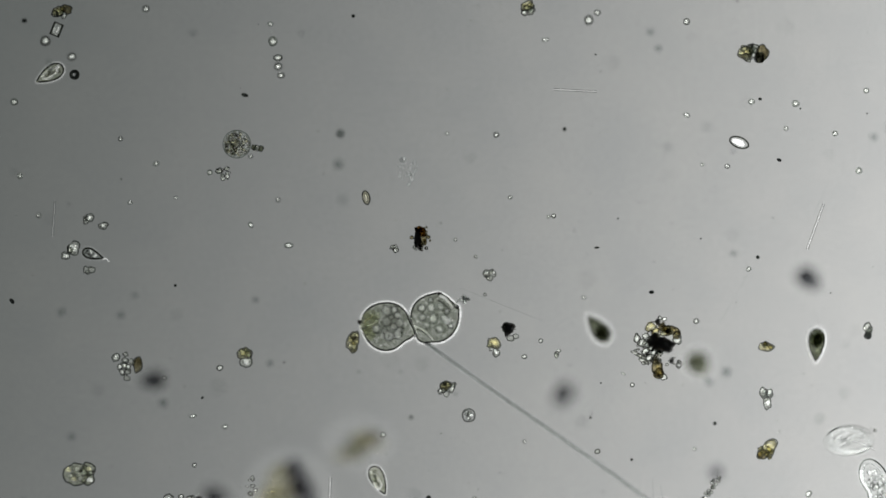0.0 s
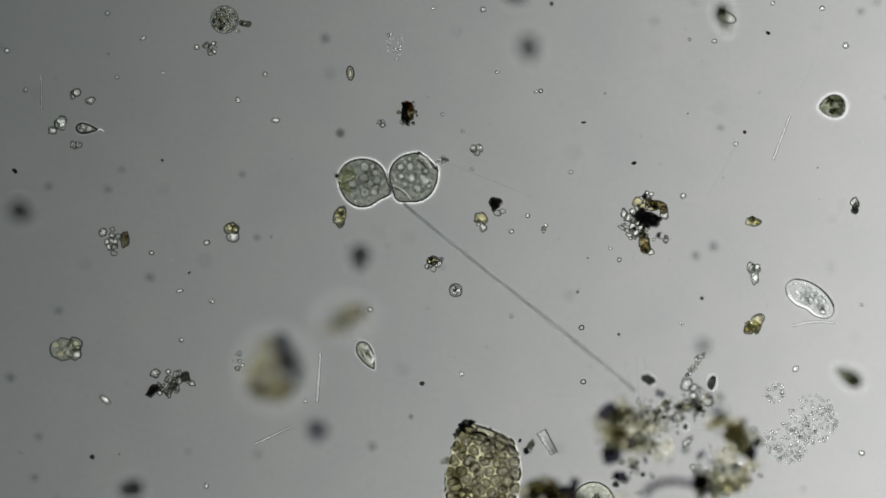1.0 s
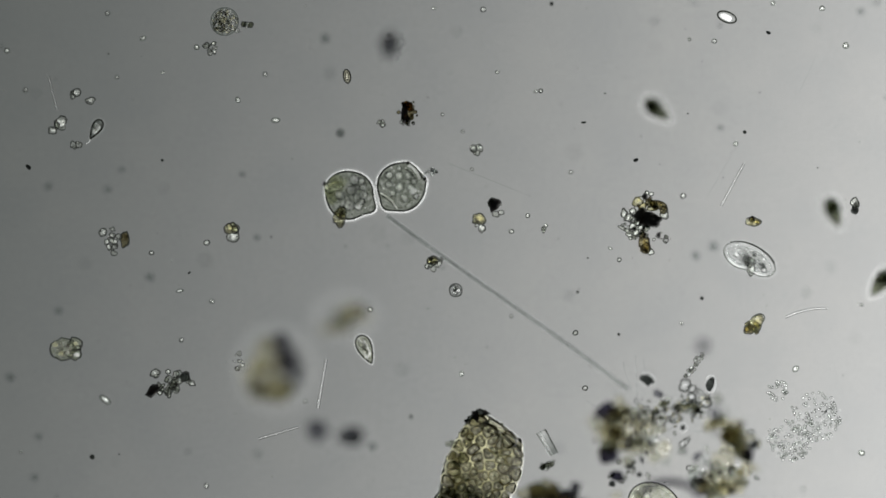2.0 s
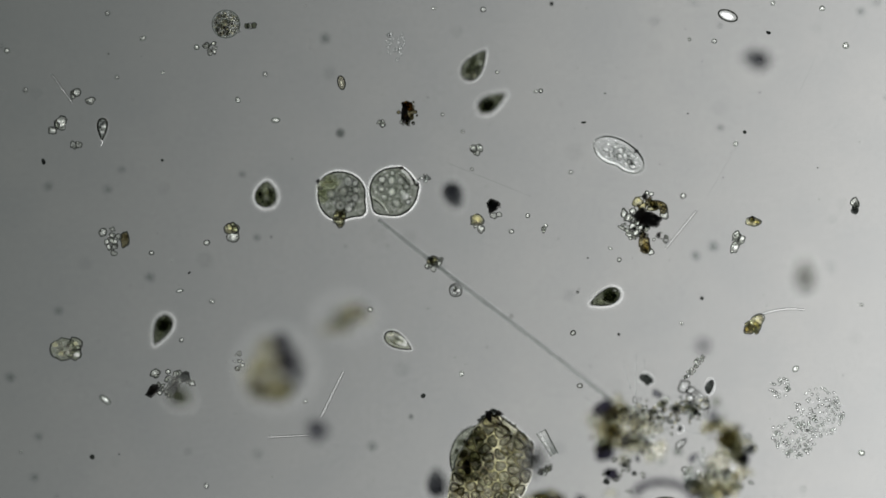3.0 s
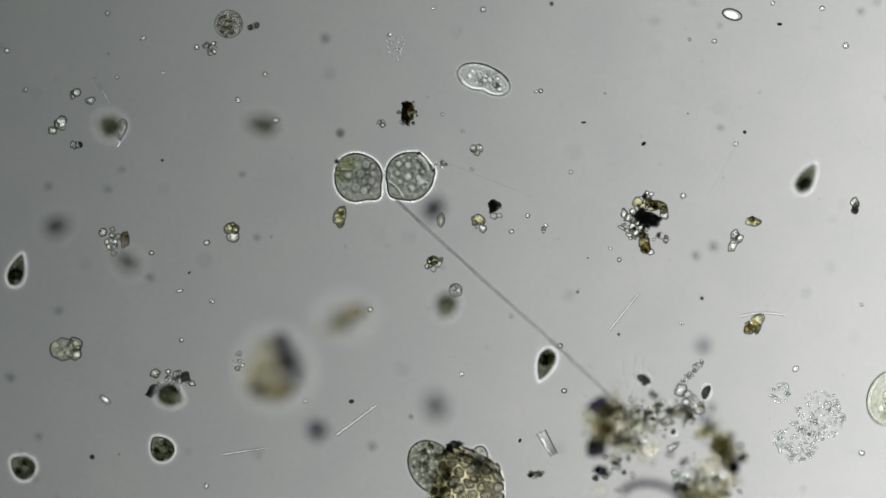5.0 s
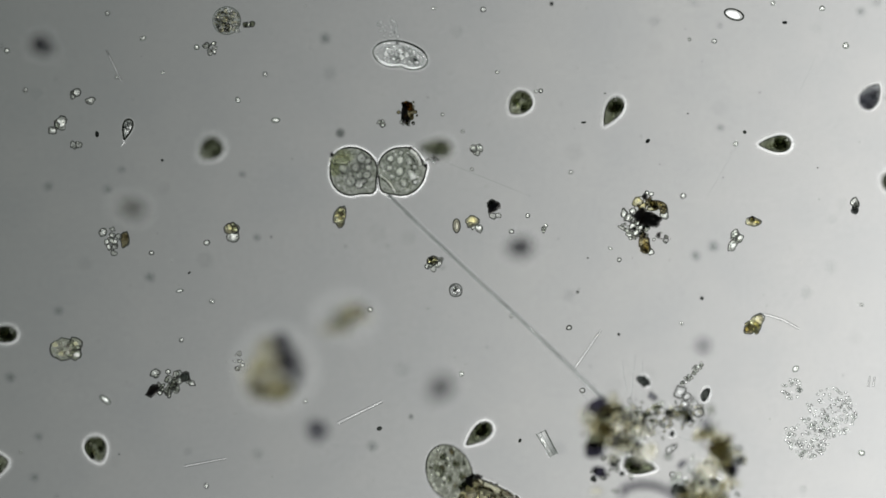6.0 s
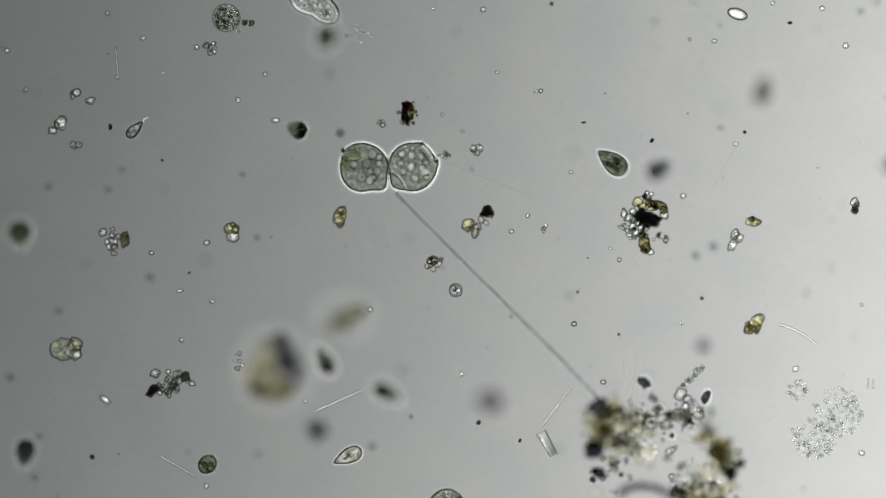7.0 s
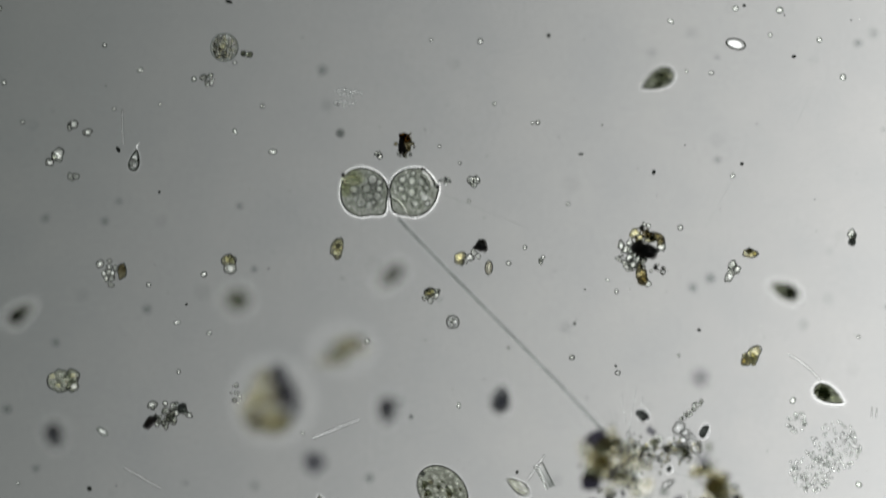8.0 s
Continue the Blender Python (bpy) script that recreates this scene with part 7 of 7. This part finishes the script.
    # drifting things
    drift(LEAF_THING, [(0, 848, 822, -5), (0.6, 848, 822, -5), (0.8, 851, 833, 0), (1.0, 856, 834, 4), (1.5, 848, 820, -6), (2.8, 879, 821, -13), (3.0, 877, 821, -14), (3.3, 857, 829, -12), (3.5, 859, 836, -12), (3.8, 847, 839, -9), (4.0, 846, 838, -8), (4.5, 830, 853, -1), (4.7, 823, 865, -2), (5.8, 857, 893, 3), (6.0, 862, 932, 0), (6.2, 856, 992, 0), (6.6, 852, 1040, 0)], 0.018)
    drift(DARK_LUMP, [(0, 878, 361, 0), (1.0, 878, 361, 0), (3.0, 874, 365, -10), (4.5, 876, 366, -15), (6.0, 874, 366, -15), (6.5, 867, 373, -40), (7.0, 863, 377, -50), (8.0, 857, 381, -60)])
    drift(RING_GRAIN, [(0, 851, 391, 0), (1.0, 851, 391, 0), (3.0, 845, 394, 10), (4.5, 848, 394, 15), (6.0, 838, 396, 30), (6.5, 832, 398, 50), (7.0, 832, 400, 65), (8.0, 824, 402, 80)])
    drift(BALL, [(0, 396, 34, 0), (1.0, 397, 35, 0), (2.8, 399, 42, 20), (3.5, 403, 44, 40), (4.5, 405, 44, 45), (5.8, 402, 38, 30), (6.5, 400, 34, 20), (8.0, 402, 28, 20)])
    drift(SIDE_GRAIN, [(0, 432, 41, 0), (1.0, 433, 42, 0), (3.5, 446, 47, 20), (4.5, 450, 48, 30), (6.5, 438, 42, 10), (8.0, 441, 40, 0)])
    drift(GHOST, [(0, 698, 80, 0), (4.7, 700, 80, 5), (5.8, 698, 66, 20), (6.2, 676, 46, 40), (6.6, 664, 50, 60), (7.0, 634, 60, 70), (7.5, 632, 96, 80), (7.8, 622, 110, 95), (8.0, 618, 116, 100)])
    drift(CAPSULE, [(0, 1285, 31, 0), (1.5, 1286, 31, 0), (3.0, 1288, 28, 2), (4.5, 1294, 26, 6), (6.0, 1299, 26, 4), (7.0, 1305, 25, 4), (8.0, 1307, 22, 8)])
    drift(SEED, [(0, 625, 129, 0), (0.5, 624, 129, 0), (1.0, 620, 130, -8), (1.5, 618, 132, -6), (2.8, 606, 144, -2), (3.5, 595, 165, 14), (3.7, 590, 182, 60), (3.8, 590, 196, 20), (3.9, 588, 224, 0), (4.1, 640, 330, 40), (4.2, 717, 360, 20), (4.3, 731, 364, 0), (4.4, 745, 374, -14), (4.5, 750, 378, -16), (4.7, 766, 382, -20), (5.2, 785, 395, -10), (5.8, 806, 404, -8), (6.0, 808, 400, -12), (6.5, 826, 404, -25), (7.0, 841, 410, -20), (7.5, 859, 408, -40), (8.0, 870, 418, -16)])
    drift(TWIN, [(0, 1332, 483, 0), (1.0, 1333, 483, 0), (1.7, 1331, 478, 5), (2.8, 1306, 432, -25), (3.5, 1299, 426, -30), (8.0, 1299, 424, -35)])
    drift(TADPOLE, [(0, 140, 229, 160), (0.25, 146, 227, 85), (0.5, 151, 226, 10), (0.8, 150, 226, 75), (0.9, 151, 227, 125), (1.0, 152, 228, 175), (1.25, 158, 229, 100), (1.5, 165, 230, 15), (2.0, 170, 228, 60), (2.8, 178, 226, 100), (3.5, 190, 232, 38), (4.0, 200, 228, 70), (4.5, 211, 229, 55), (5.2, 216, 228, 100), (5.8, 222, 226, 150), (6.0, 225, 228, 75), (6.5, 232, 231, 65), (6.8, 236, 230, 145), (7.0, 238, 230, 225), (7.5, 242, 226, 290), (8.0, 243, 229, 258)])
    drift(COLONY, [(0, 1414, 744, 0), (1.0, 1415, 745, 0), (3.5, 1428, 732, 4), (4.5, 1424, 742, 6), (5.8, 1445, 735, 4), (6.5, 1456, 734, 6), (8.0, 1462, 738, 4)])
    drift(HEAP, [(0, 1195, 760, 0), (1.0, 1190, 762, 0), (3.0, 1180, 764, -4), (4.5, 1170, 766, -8), (6.5, 1165, 772, -10), (8.0, 1165, 776, -12)])
    drift(BROWN_HEAP, [(0, 970, 866, 0), (1.0, 965, 870, 0), (1.7, 965, 872, 0), (2.8, 972, 892, -8), (4.5, 976, 897, -10), (6.0, 980, 960, -20)])
    drift(RODS[0], [(0, -2, 312, -50), (0.5, 12, 306, -50), (1.0, 26, 303, -45), (1.5, 38, 300, -40), (3.5, 91, 281, -80), (4.5, 123, 267, -60), (5.8, 168, 240, -80), (6.5, 180, 233, -88), (7.0, 195, 225, -88), (8.0, 214, 209, -60)])
    drift(RODS[1], [(0, 1130, 296, 0), (1.0, 1122, 289, 10), (1.5, 1124, 288, 10), (3.5, 1127, 262, 30), (4.5, 1135, 257, 30), (6.5, 1150, 249, 45), (8.0, 1162, 249, 60)])
    drift(RODS[2], [(0, 1356, 62, -30), (1.5, 1360, 58, -30), (3.5, 1360, 58, -20), (4.5, 1373, 47, -10), (6.5, 1393, 40, 0), (8.0, 1410, 44, 10)])
    drift(RODS[3], [(0, 735, 660, 20), (0.5, 743, 668, 20), (1.0, 747, 679, 10), (1.5, 779, 741, 0), (2.2, 835, 745, 40), (3.5, 671, 679, 20), (4.5, 620, 690, 0), (6.5, 742, 768, 20), (7.0, 847, 748, 40), (8.0, 753, 784, 20)])
    drift(RODS[4], [(0, 1034, 578, 20), (1.0, 1029, 580, 20), (1.5, 1022, 589, 25), (3.5, 1007, 590, 30), (4.5, 988, 620, 40), (6.5, 1013, 573, 20), (8.0, 1017, 577, 20)])
    drift(RODS[5], [(0, 1040, 690, 0), (1.0, 1032, 676, 0), (1.5, 1036, 688, 0), (3.5, 1015, 682, 0), (4.5, 993, 692, 0), (6.5, 1050, 690, 0), (8.0, 1098, 604, 0)])
    drift(RODS[6], [(0, 965, 790, 45), (0.5, 962, 790, 50), (1.0, 936, 793, 55), (1.5, 968, 812, 20), (3.5, 962, 834, 30), (4.5, 955, 837, 5), (5.8, 930, 880, 5), (6.5, 920, 940, 5)], 0.024)
    drift(SHORT_ONE, [(0, 1640, 640, 80), (4.7, 1640, 650, 80), (5.8, 1545, 672, 80), (6.5, 1534, 680, 82), (8.0, 1548, 674, 85)])
    drift(SHORT_TWO, [(0, 1652, 640, 80), (4.7, 1652, 650, 80), (5.8, 1553, 672, 80), (6.5, 1543, 681, 82), (8.0, 1556, 675, 85)])
    drift(SPLINTER, [(0, 970, 783, 26), (8.0, 969, 786, 25)])
    drift(ROD_A, [(0, 1420, 180, 70), (1.7, 1330, 300, 65), (2.8, 1215, 395, 52), (3.5, 1193, 433, 50), (4.5, 1140, 517, 51), (5.8, 1051, 604, 54), (6.5, 1012, 668, 58), (7.0, 985, 720, 53), (8.0, 945, 785, 56)])
    drift(ROD_B, [(0, 560, 668, 88), (1.0, 564, 668, 86), (1.7, 566, 672, 84), (2.8, 585, 700, 66), (3.5, 595, 690, 60), (4.5, 618, 745, 44), (5.8, 640, 735, 28), (6.5, 615, 717, 24), (7.0, 598, 710, 24), (8.0, 600, 703, 22)])
    drift(ROD_C, [(0, 465, 775, 28), (0.5, 463, 775, 28), (1.0, 485, 770, 25), (1.7, 490, 766, 20), (3.5, 517, 777, 0), (4.5, 470, 790, 6), (5.8, 375, 815, 10), (6.5, 338, 825, 12), (7.0, 316, 826, -30), (8.0, 257, 790, -30)])
    drift(ROD_D, [(0, 1490, 560, -16), (0.5, 1475, 578, -14), (1.0, 1440, 570, 4), (1.5, 1447, 553, 15), (2.8, 1385, 548, 6), (3.5, 1385, 548, 8), (4.5, 1348, 553, 6), (5.8, 1370, 560, -15), (6.5, 1404, 580, -30), (7.0, 1414, 588, -28), (8.0, 1432, 592, -40)])
    drift(ROD_E, [(0, 72, 165, 86), (1.0, 73, 166, 90), (1.5, 83, 166, 95), (3.5, 122, 155, 130), (4.5, 163, 168, 125), (5.8, 200, 130, 115), (6.5, 203, 95, 118), (7.0, 207, 112, 95), (8.0, 222, 168, 92)])


motions()
